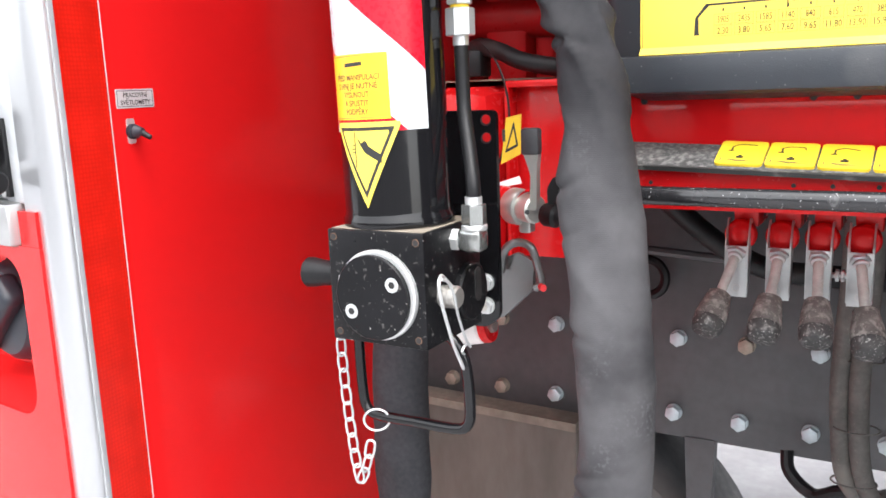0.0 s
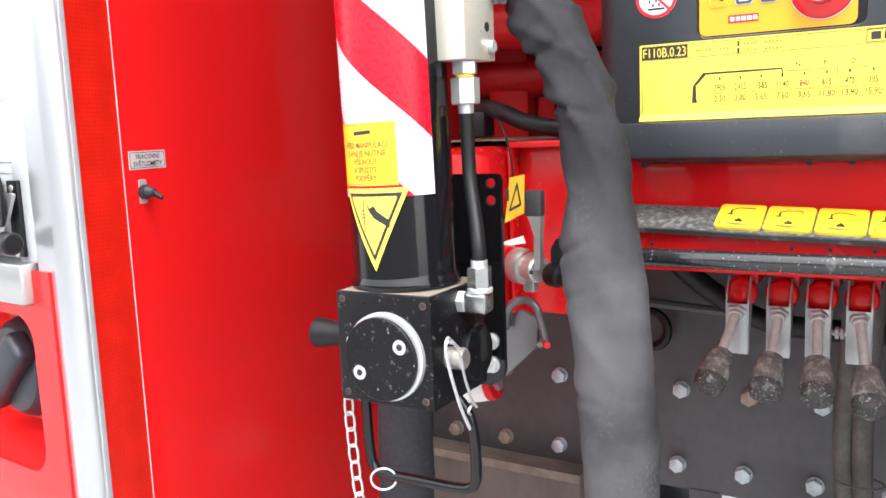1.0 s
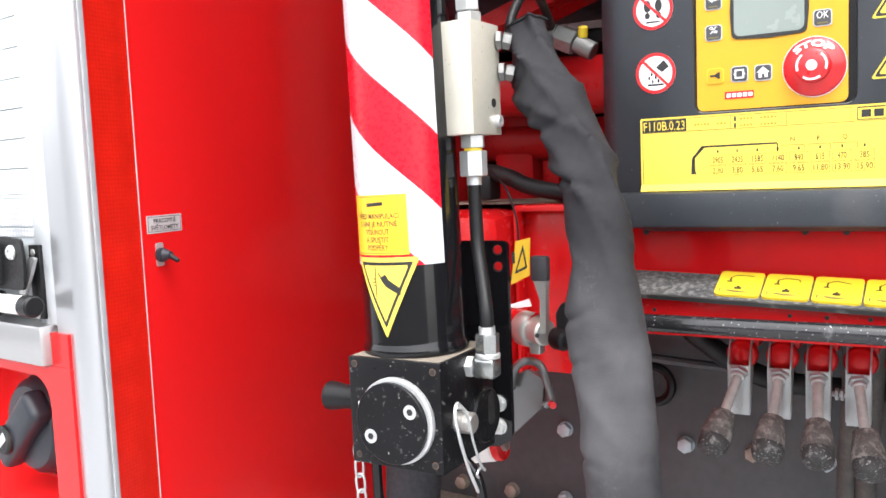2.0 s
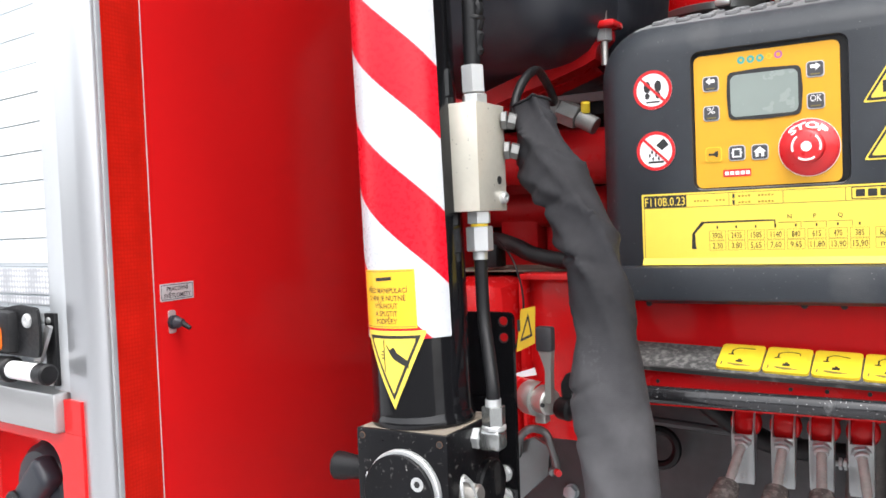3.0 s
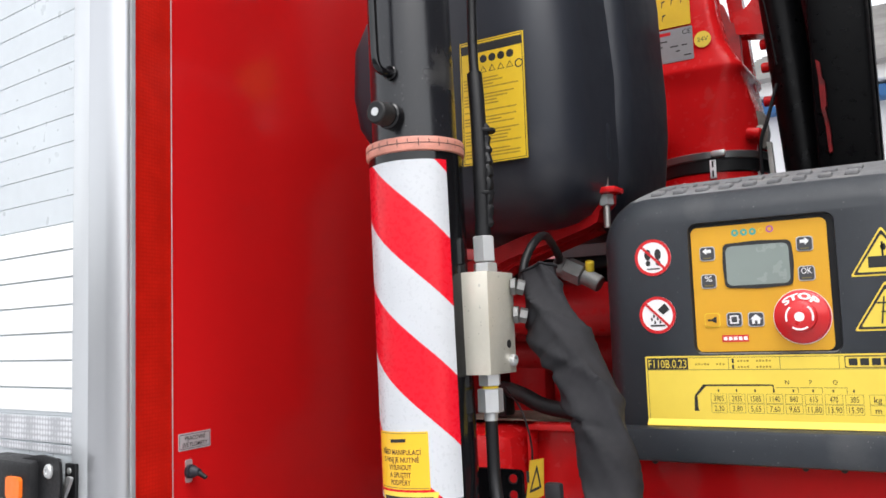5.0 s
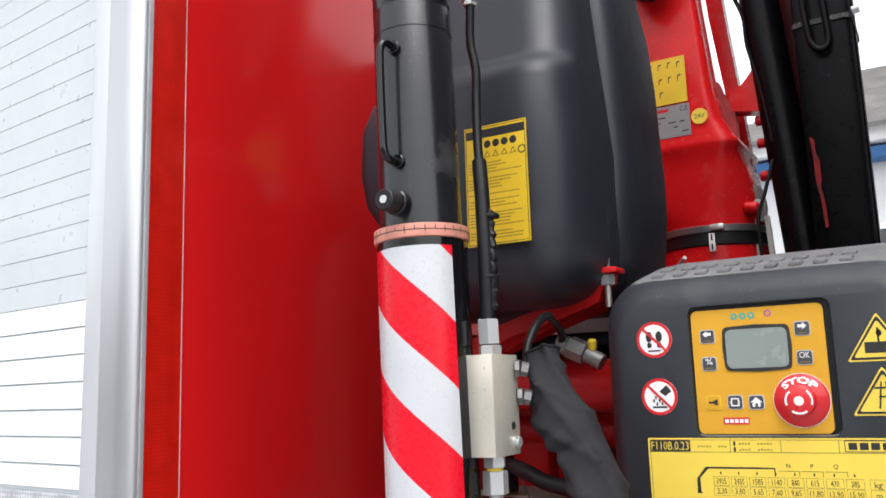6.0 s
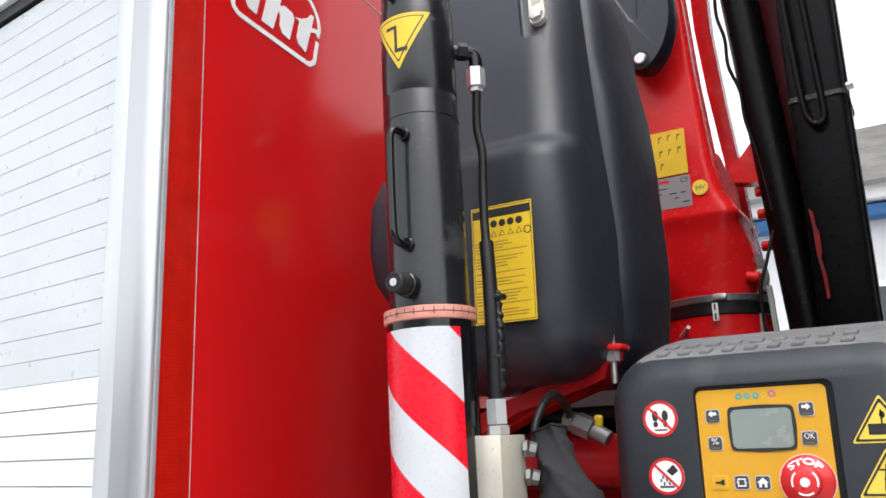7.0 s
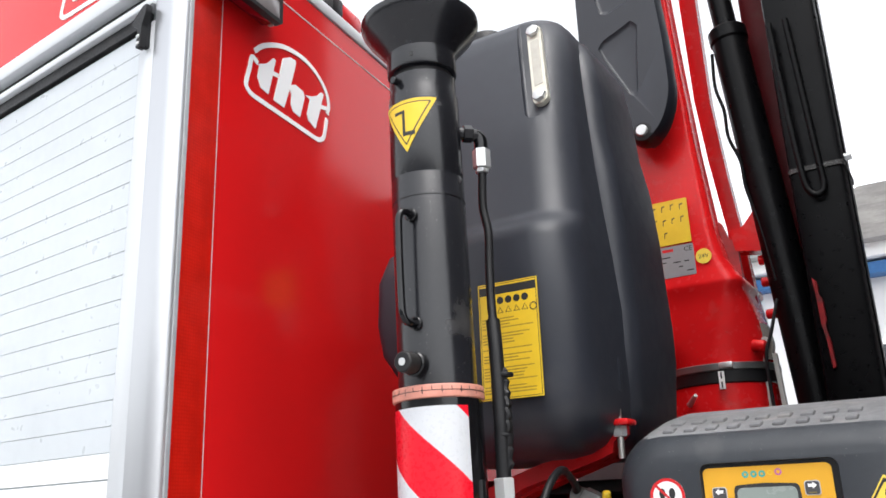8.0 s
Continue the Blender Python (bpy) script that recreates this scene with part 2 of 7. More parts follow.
BLACK = surface("black_leg_paint", (0.006, 0.006, 0.007), 0.11, rough_vary=0.04, vary=0.25, scale=12, spec=0.40, grain=0.04, grain_scale=90,
                dirt=(0.06, 0.055, 0.05), dirt_amount=0.02, dirt_scale=5)
BLACK_BOX = surface("black_worn_steel", (0.005, 0.005, 0.006), 0.38, spec=0.20, vary=0.3, scale=18, grain=0.08, grain_scale=140,
                    dirt=(0.38, 0.365, 0.345), dirt_amount=0.0, dirt_scale=170, specks=0.16, speck_scale=330)
PLASTIC = surface("dark_grey_plastic", (0.0178, 0.0200, 0.0275), 0.43, spec=0.42, vary=0.10, scale=5, grain=0.10, grain_scale=700, rough_vary=0.04,
                  dirt=(0.14, 0.13, 0.125), dirt_amount=0.04, dirt_scale=4)
CONSOLE = surface("console_plastic", (0.023, 0.027, 0.033), 0.46, spec=0.45, vary=0.10, scale=6, grain=0.18, grain_scale=800,
                  dirt=(0.17, 0.165, 0.16), dirt_amount=0.06, dirt_scale=7, specks=0.12)
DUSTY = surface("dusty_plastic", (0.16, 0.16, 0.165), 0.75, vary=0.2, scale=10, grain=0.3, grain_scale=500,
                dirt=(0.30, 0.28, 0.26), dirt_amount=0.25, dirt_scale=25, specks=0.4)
FABRIC = surface("black_woven_sleeve", (0.0185, 0.0182, 0.0210), 0.70, rough_vary=0.06, vary=0.22, scale=14, grain=0.28, grain_scale=1400, spec=0.24)


def dust_and_top_shade(mat, colour, high, low):
    """Road dust in blotches on a cloth, none at the height high, most at low (of the object); this also paints the
    top's shade.
    """
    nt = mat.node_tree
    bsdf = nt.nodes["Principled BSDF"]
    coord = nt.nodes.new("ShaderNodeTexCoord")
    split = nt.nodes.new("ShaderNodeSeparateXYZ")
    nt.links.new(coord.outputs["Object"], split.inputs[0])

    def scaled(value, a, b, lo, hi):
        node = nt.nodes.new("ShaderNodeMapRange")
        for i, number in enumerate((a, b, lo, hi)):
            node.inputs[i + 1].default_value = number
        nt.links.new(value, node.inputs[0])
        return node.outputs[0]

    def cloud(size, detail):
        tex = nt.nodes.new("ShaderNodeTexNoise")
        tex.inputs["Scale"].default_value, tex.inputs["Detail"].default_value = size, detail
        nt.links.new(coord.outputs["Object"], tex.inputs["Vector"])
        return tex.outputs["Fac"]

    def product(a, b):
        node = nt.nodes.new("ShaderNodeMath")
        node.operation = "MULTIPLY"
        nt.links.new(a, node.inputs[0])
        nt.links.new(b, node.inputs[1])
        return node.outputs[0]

    shade_fall = scaled(split.outputs["Z"], high, low, 0.0, 1.0)
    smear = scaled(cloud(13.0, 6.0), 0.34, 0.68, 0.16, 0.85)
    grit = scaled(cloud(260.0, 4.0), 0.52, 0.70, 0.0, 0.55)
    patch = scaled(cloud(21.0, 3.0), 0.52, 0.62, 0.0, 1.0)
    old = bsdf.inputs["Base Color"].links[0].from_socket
    for fac in (product(shade_fall, smear), product(product(shade_fall, grit), patch)):
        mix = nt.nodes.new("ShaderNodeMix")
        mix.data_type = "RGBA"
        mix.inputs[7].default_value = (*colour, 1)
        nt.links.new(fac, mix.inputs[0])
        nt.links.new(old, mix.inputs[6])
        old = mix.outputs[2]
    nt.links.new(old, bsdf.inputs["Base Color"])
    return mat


# dust thins out upwards, which also paints the cloth's shaded top dark
dust_and_top_shade(ribbed(FABRIC, 0.0017, 0.09), (0.100, 0.098, 0.103), 0.57, 0.44)
DARK_FABRIC = surface("dark_woven_sleeve", (0.020, 0.020, 0.024), 0.85, vary=0.25, scale=18, grain=0.3, grain_scale=1200)
RUBBER = surface("black_rubber", (0.008, 0.008, 0.009), 0.45, spec=0.28, vary=0.2, scale=30, grain=0.1, grain_scale=400,
                 dirt=(0.12, 0.11, 0.10), dirt_amount=0.04)
ZINC = surface("zinc_plated_steel", (0.58, 0.59, 0.59), 0.34, 0.60, vary=0.03, scale=12, rough_vary=0.01)
NICKEL = surface("nickel_block", (0.58, 0.555, 0.475), 0.36, 0.35, vary=0.08, scale=20, grain=0.05, grain_scale=300,
                 dirt=(0.28, 0.22, 0.14), dirt_amount=0.02, dirt_scale=30)
STEEL = surface("brushed_steel", (0.52, 0.50, 0.47), 0.36, 0.85, vary=0.12, scale=14, rough_vary=0.04, grain=0.03, grain_scale=300)
CHASSIS = surface("chassis_paint", (0.062, 0.064, 0.068), 0.50, vary=0.25, scale=6, grain=0.12, grain_scale=160,
                  dirt=(0.115, 0.10, 0.09), dirt_amount=0.24, dirt_scale=3.5, specks=0.15)
DUST = surface("dried_mud", (0.23, 0.195, 0.155), 0.9, vary=0.25, scale=14, grain=0.4, grain_scale=200)
WHITE = surface("white_sticker", (0.82, 0.82, 0.82), 0.38, vary=0.02, scale=8, rough_vary=0.05)
TAPE_RED = cells(surface("red_striped_film", (0.68, 0.008, 0.022), 0.3, vary=0.05, scale=30, spec=0.3), 420, (0.8, 0.7, 0.7), 0.10)
TAPE_WHITE = cells(surface("white_striped_film", (0.53, 0.545, 0.57), 0.32, vary=0.03, scale=30, coat=0.2), 420, (0.9, 0.9, 0.9), 0.08)
YELLOW = surface("yellow_sticker", (0.80, 0.60, 0.085), 0.34, spec=0.35, vary=0.04, scale=10, rough_vary=0.05)
PANEL_YELLOW = surface("orange_yellow_panel", (0.66, 0.345, 0.030), 0.40, vary=0.05, scale=8, spec=0.22)
AGED_DIM_YELLOW = surface("aged_dim_yellow_sticker", (0.72, 0.48, 0.02), 0.45, vary=0.10, scale=12)
PLATE_YELLOW = surface("worn_yellow_plate", (0.80, 0.57, 0.03), 0.4, vary=0.08, scale=14, dirt=(0.30, 0.19, 0.06), dirt_amount=0.08, dirt_scale=45)
INK = surface("black_print", (0.015, 0.015, 0.015), 0.5, vary=0.1)
FINE_PRINT = surface("fine_print_on_yellow", (0.36, 0.23, 0.02), 0.5, vary=0.3, scale=200)
PRINT_GREY = surface("faint_print", (0.16, 0.13, 0.04), 0.5, vary=0.1)
SILVER_LABEL = surface("silver_label", (0.55, 0.55, 0.56), 0.35, 0.3, vary=0.05)
KEY = surface("grey_key_cap", (0.05, 0.05, 0.055), 0.5, vary=0.1)
STOP_RED = surface("red_button_plastic", (0.60, 0.012, 0.016), 0.35, vary=0.05, coat=0.2)
LCD = surface("display_glass", (0.24, 0.28, 0.26), 0.22, vary=0.04, scale=10, coat=0.15)
PINK_RING = surface("faded_ring", (0.58, 0.24, 0.18), 0.55, vary=0.2, scale=40, dirt=(0.3, 0.2, 0.17), dirt_amount=0.1, dirt_scale=60)
NYLON = surface("white_nylon", (0.75, 0.72, 0.70), 0.5, vary=0.05)
ORANGE = surface("orange_plastic", (0.80, 0.16, 0.01), 0.4, vary=0.05)
GRIP = surface("worn_knob_rubber", (0.105, 0.097, 0.090), 0.8, vary=0.4, scale=40, grain=0.5, grain_scale=300,
               dirt=(0.30, 0.285, 0.265), dirt_amount=0.45, dirt_scale=130, specks=0.7, speck_scale=450)
SHELF_BLACK = surface("gritty_black_shelf", (0.045, 0.045, 0.045), 0.7, vary=0.3, scale=30, grain=0.5, grain_scale=300,
                      dirt=(0.17, 0.168, 0.162), dirt_amount=0.55, dirt_scale=190, specks=0.40, speck_scale=600)
TEAL = surface("teal_print", (0.06, 0.34, 0.30), 0.4)
CAB_DARK = surface("dark_cab_panel", (0.035, 0.03, 0.03), 0.6, vary=0.2, scale=2)
BOOM_BLACK = surface("black_boom_paint", (0.003, 0.003, 0.0035), 0.34, vary=0.2, scale=8, spec=0.12)
ASPHALT = surface("asphalt", (0.33, 0.33, 0.34), 0.9, vary=0.2, scale=3, grain=0.6, grain_scale=180)
RENDER_WALL = surface("pale_house_render", (0.62, 0.62, 0.63), 0.9, vary=0.05, scale=1)
ROOF_TILE = surface("weathered_roof_tile", (0.33, 0.32, 0.31), 0.8, vary=0.2, scale=2)
BLUE_TRIM = surface("blue_trim", (0.03, 0.13, 0.33), 0.6, vary=0.1)
GLASS_DARK = surface("dark_window_glass", (0.03, 0.035, 0.04), 0.1, vary=0.1)
SILL = surface("brushed_sill", (0.46, 0.46, 0.46), 0.34, 0.75, vary=0.06, scale=12, grain=0.03, grain_scale=400, stretch=(0.05, 0.05, 1))
GRIP_END = surface("scuffed_knob_end", (0.035, 0.034, 0.034), 0.7, vary=0.3, scale=60, grain=0.5, grain_scale=260,
                   dirt=(0.34, 0.335, 0.32), dirt_amount=0.16, dirt_scale=140, specks=0.9, speck_scale=420)
FITTING = surface("plated_fitting", (0.36, 0.37, 0.36), 0.24, 0.88, vary=0.08, scale=30, rough_vary=0.02)
THREAD = surface("frayed_thread", (0.42, 0.41, 0.40), 0.9, vary=0.2)
CAST = surface("cast_alloy", (0.52, 0.52, 0.49), 0.36, 0.65, vary=0.05, scale=12, rough_vary=0.02, grain=0.02, grain_scale=200)
SHEET = surface("zinc_sheet", (0.17, 0.175, 0.175), 0.32, 0.7, vary=0.10, scale=14, rough_vary=0.03)
FADED = surface("faded_black_paint", (0.0105, 0.0110, 0.0135), 0.22, rough_vary=0.05, vary=0.25, scale=16, grain=0.02, grain_scale=120, spec=0.50,
                dirt=(0.10, 0.095, 0.09), dirt_amount=0.06, dirt_scale=14, specks=0.1, speck_scale=420)
# grimy copy of the crane red, its base darkened to paint in shade
BASE_SHADE_RED = surface("grimy_shaded_red_paint", (0.42, 0.009, 0.011), 0.34, spec=0.16, vary=0.18, scale=10, grain=0.08, grain_scale=90,
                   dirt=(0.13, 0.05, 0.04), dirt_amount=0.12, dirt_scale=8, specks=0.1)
GREASY = surface("greasy_steel", (0.17, 0.155, 0.14), 0.4, 0.5, vary=0.3, scale=40, dirt=(0.03, 0.028, 0.026), dirt_amount=0.2, dirt_scale=40)
VIOLET = surface("violet_print", (0.42, 0.10, 0.30), 0.4)
NOTICE_YELLOW = surface("deep_yellow_sticker", (0.80, 0.47, 0.025), 0.34, vary=0.04, scale=10, rough_vary=0.05)
DULL = surface("dull_plated_nut", (0.20, 0.20, 0.195), 0.48, 0.6, vary=0.2, scale=60)

# ---- ground and distance ----
part("ground", Shape().span((-60, -60, -0.3), (60, 60, 0.0)), ASPHALT, label="grey asphalt yard under the fire engine", category="ground", kind="structure")


def far_house():
    """A low house across the yard: rendered wall, hipped tile roof, white gutter board, blue trim."""
    y, x0, x1 = 12.0, -2.7, 11.0
    house = thing("house", (4, y, 0), "pale rendered house with a grey tiled hip roof across the yard", "house")
    part("wall", Shape().span((x0 + 0.3, y + 0.3, 0), (x1 - 0.3, y + 8, 4.62)), RENDER_WALL, house)
    part("trim_board", Shape().span((x0 + 0.1, y + 0.02, 4.42), (x1, y + 0.34, 4.58), 0.02), BLUE_TRIM, house, "blue painted trim board")
    part("gutter_board", Shape().span((x0, y - 0.1, 4.62), (x1, y + 0.3, 4.84), 0.03), WHITE, house, "white gutter board")
    eave, ridge = [(x0, y - 0.35, 4.80), (x1, y - 0.35, 4.80), (x1, y + 8.6, 4.80), (x0, y + 8.6, 4.80)], [(-1.0, y + 4.2, 6.95), (x1 - 4, y + 4.2, 6.95)]
    shell = Shape().add(eave + ridge, [(0, 1, 5, 4), (1, 2, 5), (2, 3, 4, 5), (3, 0, 4), (3, 2, 1, 0)])
    roof = part("roof", shell, ROOF_TILE, house, smooth=0)
    for k in range(30):
        t, u = k / 30, (k + 1.15) / 30
        lx, rx, ly, lz = x0 + (-1.0 - x0) * t, x1 - 4 * t, y - 0.35 + 4.55 * t, 4.80 + 2.15 * t
        hx, sx, hy, hz = x0 + (-1.0 - x0) * u, x1 - 4 * u, y - 0.35 + 4.55 * u, 4.80 + 2.15 * u
        strip = Shape().add([(lx, ly, lz), (rx, ly, lz), (rx, ly - 0.02, lz + 0.05), (lx, ly - 0.02, lz + 0.05), (hx, hy, hz), (sx, hy, hz)],
                            [(0, 1, 2, 3), (3, 2, 5, 4), (0, 3, 4), (1, 5, 2), (0, 4, 5, 1)])
        part("course", strip, ROOF_TILE, roof, smooth=0)
    for k in range(3):
        x = -1.4 + 3.6 * k
        win = part("window", Shape().span((x, y + 0.24, 2.2), (x + 1.3, y + 0.36, 3.6), 0.02), WHITE, house)
        part("pane", Shape().span((x + 0.08, y + 0.22, 2.28), (x + 1.22, y + 0.26, 3.52)), GLASS_DARK, win)


far_house()
# unseen wall added to cut low sky light and darken reflections
UNSEEN_WALL = surface("unseen_wall_grey", (0.27, 0.265, 0.26), 0.8, vary=0.2, scale=0.6)
part("unseen_wall_south", Shape().span((-22, -10.4, 0), (18, -10.0, 3.9)), UNSEEN_WALL, label="unseen grey wall added across the yard to block low sky", category="wall", kind="structure")

# ---- unseen cab on the other side of the crane gap, flush with the body, oversized to block light ----
cab = thing("truck_cab", (1.3, 1.8, 0.75), "unseen dark driver's cab, oversized to keep sky light out of the gap", "fire engine", kind="structure")
part("cab_shell", Shape().span((0.40, 0.62, 0.75), (2.45, 4.20, 3.46), 0.05), CAB_DARK, cab)

# ---- body of the fire engine: red end wall, corner post, roller shutter ----
LIP_GREY = surface("grey_edge_seal", (0.30, 0.31, 0.32), 0.5, vary=0.1, scale=30)
GREY_EDGE = surface("greyed_film_edge", (0.55, 0.48, 0.48), 0.5, vary=0.25, scale=25)
CORNER = Vector((-0.7993, 0.6755, 0))
END = Vector((math.sin(radians(-6)), math.cos(radians(-6)), 0))       # along the red end wall, into the truck
SIDE = Vector((-math.cos(radians(6)), math.sin(radians(6)), 0))        # along the shutter side, to the rear
END_OUT = Vector((END.y, -END.x, 0))                                  # out of the red wall
SIDE_OUT = Vector((-SIDE.y, SIDE.x, 0))
UP = Vector((0, 0, 1))
wall_m = basis(CORNER, END, UP)          # x along the wall, y up, z out of it
side_m = basis(CORNER, -SIDE, UP)        # x towards the corner, y up, z out of the side


def on_wall(s, z, h=0.0):
    return CORNER + END * s + UP * z + END_OUT * h


def on_side(s, z, h=0.0):
    """s metres from the corner towards the rear."""
    return CORNER + SIDE * s + UP * z + SIDE_OUT * h


body = thing("truck_body", CORNER, "red fire engine body with aluminium corner post and roller shutter", "fire engine", kind="structure")
part("end_wall", Shape().span((0.0250, 0.55, -0.03), (2.45, 2.586, 0.0), 0.0, wall_m), RED, body, "glossy red end wall")
part("reflective_strip", Shape().prism(round_rect(0.0275, 0.56, 0.0868, 2.535, 0.002), 0.0, 0.0008, wall_m), FILM_RED, body, "red reflective film strip")
part("strip_edge", Shape().span((0.0868, 0.56, 0.0), (0.0884, 2.535, 0.0009), 0, wall_m), GREY_EDGE, body, "thin white film edge")
part("strip_edge", Shape().span((0.0884, 2.5415, 0.0), (2.40, 2.5437, 0.0009), 0, wall_m), GREY_EDGE, body, "thin white film edge")
part("top_rail", Shape().span((0.02, 2.587, -0.05), (2.45, 2.612, 0.004), 0.003, wall_m), ALU, body, "aluminium roof edge rail")

far_l, far_r = CORNER + SIDE * 1.88 + END * 2.40, CORNER + END * 2.40
part("body_roof", Shape().prism([(p.x, p.y) for p in (CORNER + SIDE * 0.05 + END * 0.06, CORNER + END * 0.06 - END_OUT * 0.065, far_r - END_OUT * 0.065, far_l, CORNER + SIDE * 1.88 + END * 0.06)], 2.56, 2.598), RED, body, "red body roof")
part("far_side_wall", Shape().prism([(p.x, p.y) for p in (far_r - END_OUT * 0.04, far_l, far_l - END * 0.03, far_r - END * 0.03 - END_OUT * 0.04)], 0.55, 2.558), RED, body)
part("rear_wall", Shape().prism([(p.x, p.y) for p in (far_l - END * 0.04, CORNER + SIDE * 1.88 + END * 0.08, CORNER + SIDE * 1.85 + END * 0.08, far_l - END * 0.04 - SIDE * 0.03)], 0.55, 2.558), RED, body)

# corner post: flat towards the shutter, rounded to the red wall
turn, r = radians(102), 0.021
reach = r * math.tan(turn / 2)
outline = [(-0.060, 0.0), (-reach, 0.0)]
for i in range(1, 11):
    a = turn * i / 10
    outline.append((-reach + r * math.sin(a), -r * (1 - math.cos(a))))
outline += [(outline[-1][0] - 0.012, outline[-1][1] - 0.02), (-0.060, -0.02)]
post = Shape()
n = len(outline)
for z in (0.55, 2.62):
    post.v += [tuple(CORNER - SIDE * x + SIDE_OUT * d + UP * z) for x, d in outline]
post.f = [(i, (i + 1) % n, n + (i + 1) % n, n + i) for i in range(n)] + [tuple(range(n)), tuple(range(n, 2 * n))[::-1]]
part("corner_post", post, POST, body, "rounded silver aluminium corner post", smooth=50)
part("post_lip", Shape().span((0.0205, 0.55, -0.001), (0.0272, 2.54, 0.0014), 0.0005, wall_m), LIP_GREY, body, "dull grey edge seal")
part("guide_rail", Shape().span((-0.098, 1.405, -0.03), (-0.061, 2.405, -0.001), 0.002, side_m), ALU, body, "aluminium shutter guide rail")
part("guide_lip", Shape().span((-0.104, 1.42, -0.03), (-0.0985, 2.405, -0.009), 0, side_m), ALU, body)

# roller shutter: one slat a piece
shutter = part("roller_shutter", Shape().span((-1.9, 1.40, -0.055), (-0.09, 2.44, -0.03), 0, side_m), ALU, body, "silver aluminium roller shutter, closed")
pitch, z0 = 0.0342, 1.4121
slat = Shape().prism([(0, -0.0005), (0.0006, 0.0), (pitch - 0.0010, 0.0), (pitch - 0.0004, -0.0008), (pitch - 0.0004, -0.014), (0, -0.014)],
                     0.1, 1.9, Matrix(((0, 0, -1, 0), (1, 0, 0, 0), (0, 1, 0, -0.010), (0, 0, 0, 1))))
for k in range(30):
    z = z0 + pitch * k
    if z + pitch > 2.415:
        break
    s = Shape()
    s.v, s.f = [tuple(side_m @ (Vector(p) + Vector((0, z, 0)))) for p in slat.v], slat.f
    part("slat", s, SLAT, shutter, smooth=20)
for k in range(4, 11):
    lo = z0 + pitch * k
    part("white_film", Shape().span((-1.9, max(lo + 0.001, 1.554), -0.0095), (-0.1065, lo + pitch - 0.0018, -0.0085), 0, side_m), WHITE_FILM, shutter)
part("bottom_bar", Shape().span((-1.9, 1.4066, -0.030), (-0.1045, 1.4117, -0.009), 0.002, side_m), ALU, shutter, "aluminium bottom bar")
for lo, hi in ((1.5035, 1.5132), (1.5160, 1.5470)):
    part("dotted_film", Shape().span((-1.9, lo, -0.0095), (-0.1065, hi, -0.0085), 0, side_m), GREY_FILM, shutter)
part("shutter_head", Shape().span((-1.9, 2.4285, -0.03), (-0.061, 2.4412, 0.006), 0.003, side_m), ALU, body, "silver rail over the shutter")
part("head_seal", Shape().span((-1.9, 2.408, -0.02), (-0.104, 2.428, -0.004), 0, side_m), RUBBER, body, "black rubber seal")
# black strip paints the shade in the aluminium groove
part("head_groove_shade", Shape().span((-1.9, 2.4415, -0.03), (-0.061, 2.464, -0.010), 0, side_m), RUBBER, body)
part("eaves_rail", Shape().span((-1.9, 2.4645, -0.03), (-0.061, 2.494, 0.010), 0.004, side_m), ALU, body, "white aluminium eaves rail")
fascia = part("fascia", Shape().span((-1.9, 2.4945, -0.03), (-0.061, 2.80, 0.003), 0, side_m), RED, body, "red fascia panel over the shutter")

# sill, red lower panel with the filler recess
part("sill_bar", Shape().span((-1.9, 1.360, -0.02), (-0.070, 1.4065, 0.016), 0.004, side_m), SILL, body, "brushed aluminium sill bar")
hole = round_rect(-0.42, 1.160, -0.080, 1.345, 0.034, 6)
skin = round_rect(-1.9, 0.55, -0.034, 1.3595, 0.001, 6)
panel = Shape().band(skin, hole, -0.018, 0.004, side_m)
part("lower_panel", panel, RED, body, "red lower side panel")
part("panel_corner", Shape().span((-0.0695, 1.3600, -0.018), (-0.034, 1.398, 0.0040), 0, side_m), RED, body)
recess = Shape()
for k in range(2):
    recess.v += [tuple(side_m @ Vector((x if k == 0 else -0.25 + (x + 0.25) * 0.80, y if k == 0 else 1.255 + (y - 1.255) * 0.80, 0.0 if k == 0 else -0.07))) for x, y in hole]
n = len(hole)
recess.f = [(i, (i + 1) % n, n + (i + 1) % n, n + i) for i in range(n)] + [tuple(range(n, 2 * n))]
part("filler_recess", recess, RED, body, "red dished filler recess")

# filler cap in the recess
cap = thing("filler_cap", on_side(0.205, 1.25, -0.05), "black plastic fuel filler cap with a ribbed grip", "filler cap")
cm = basis(on_side(0.195, 1.262, -0.068), -SIDE, UP)
part("cap_body", Shape().lathe([(0.054, 0.0), (0.064, 0.006), (0.064, 0.020), (0.060, 0.034), (0.052, 0.042), (0.034, 0.045)], cm, 48), PLASTIC, cap)
part("grip", Shape().box((0, 0, 0.050), (0.122, 0.044, 0.030), 0.011, cm @ pose(0, 0, 0, 0, 0, 42), 4), PLASTIC, cap, smooth=50)
for k in range(36):
    a = radians(10 * k)
    part("rib", Shape().box((0.0642 * math.cos(a), 0.0642 * math.sin(a), 0.013), (0.003, 0.004, 0.014), 0.001, cm @ Matrix.Identity(4)), RUBBER, cap)
lock = part("lock_cover", Shape().lathe([(0.0185, 0.062), (0.0185, 0.068), (0.0160, 0.0705)], cm @ Matrix.Translation((-0.016, -0.012, 0)), 32), RUBBER, cap)
part("keyhole_plate", Shape().box((0, 0, 0.0708), (0.024, 0.011, 0.0012), 0.0005, cm @ Matrix.Translation((-0.016, -0.012, 0)) @ pose(0, 0, 0, 0, 0, 38)), ZINC, lock)

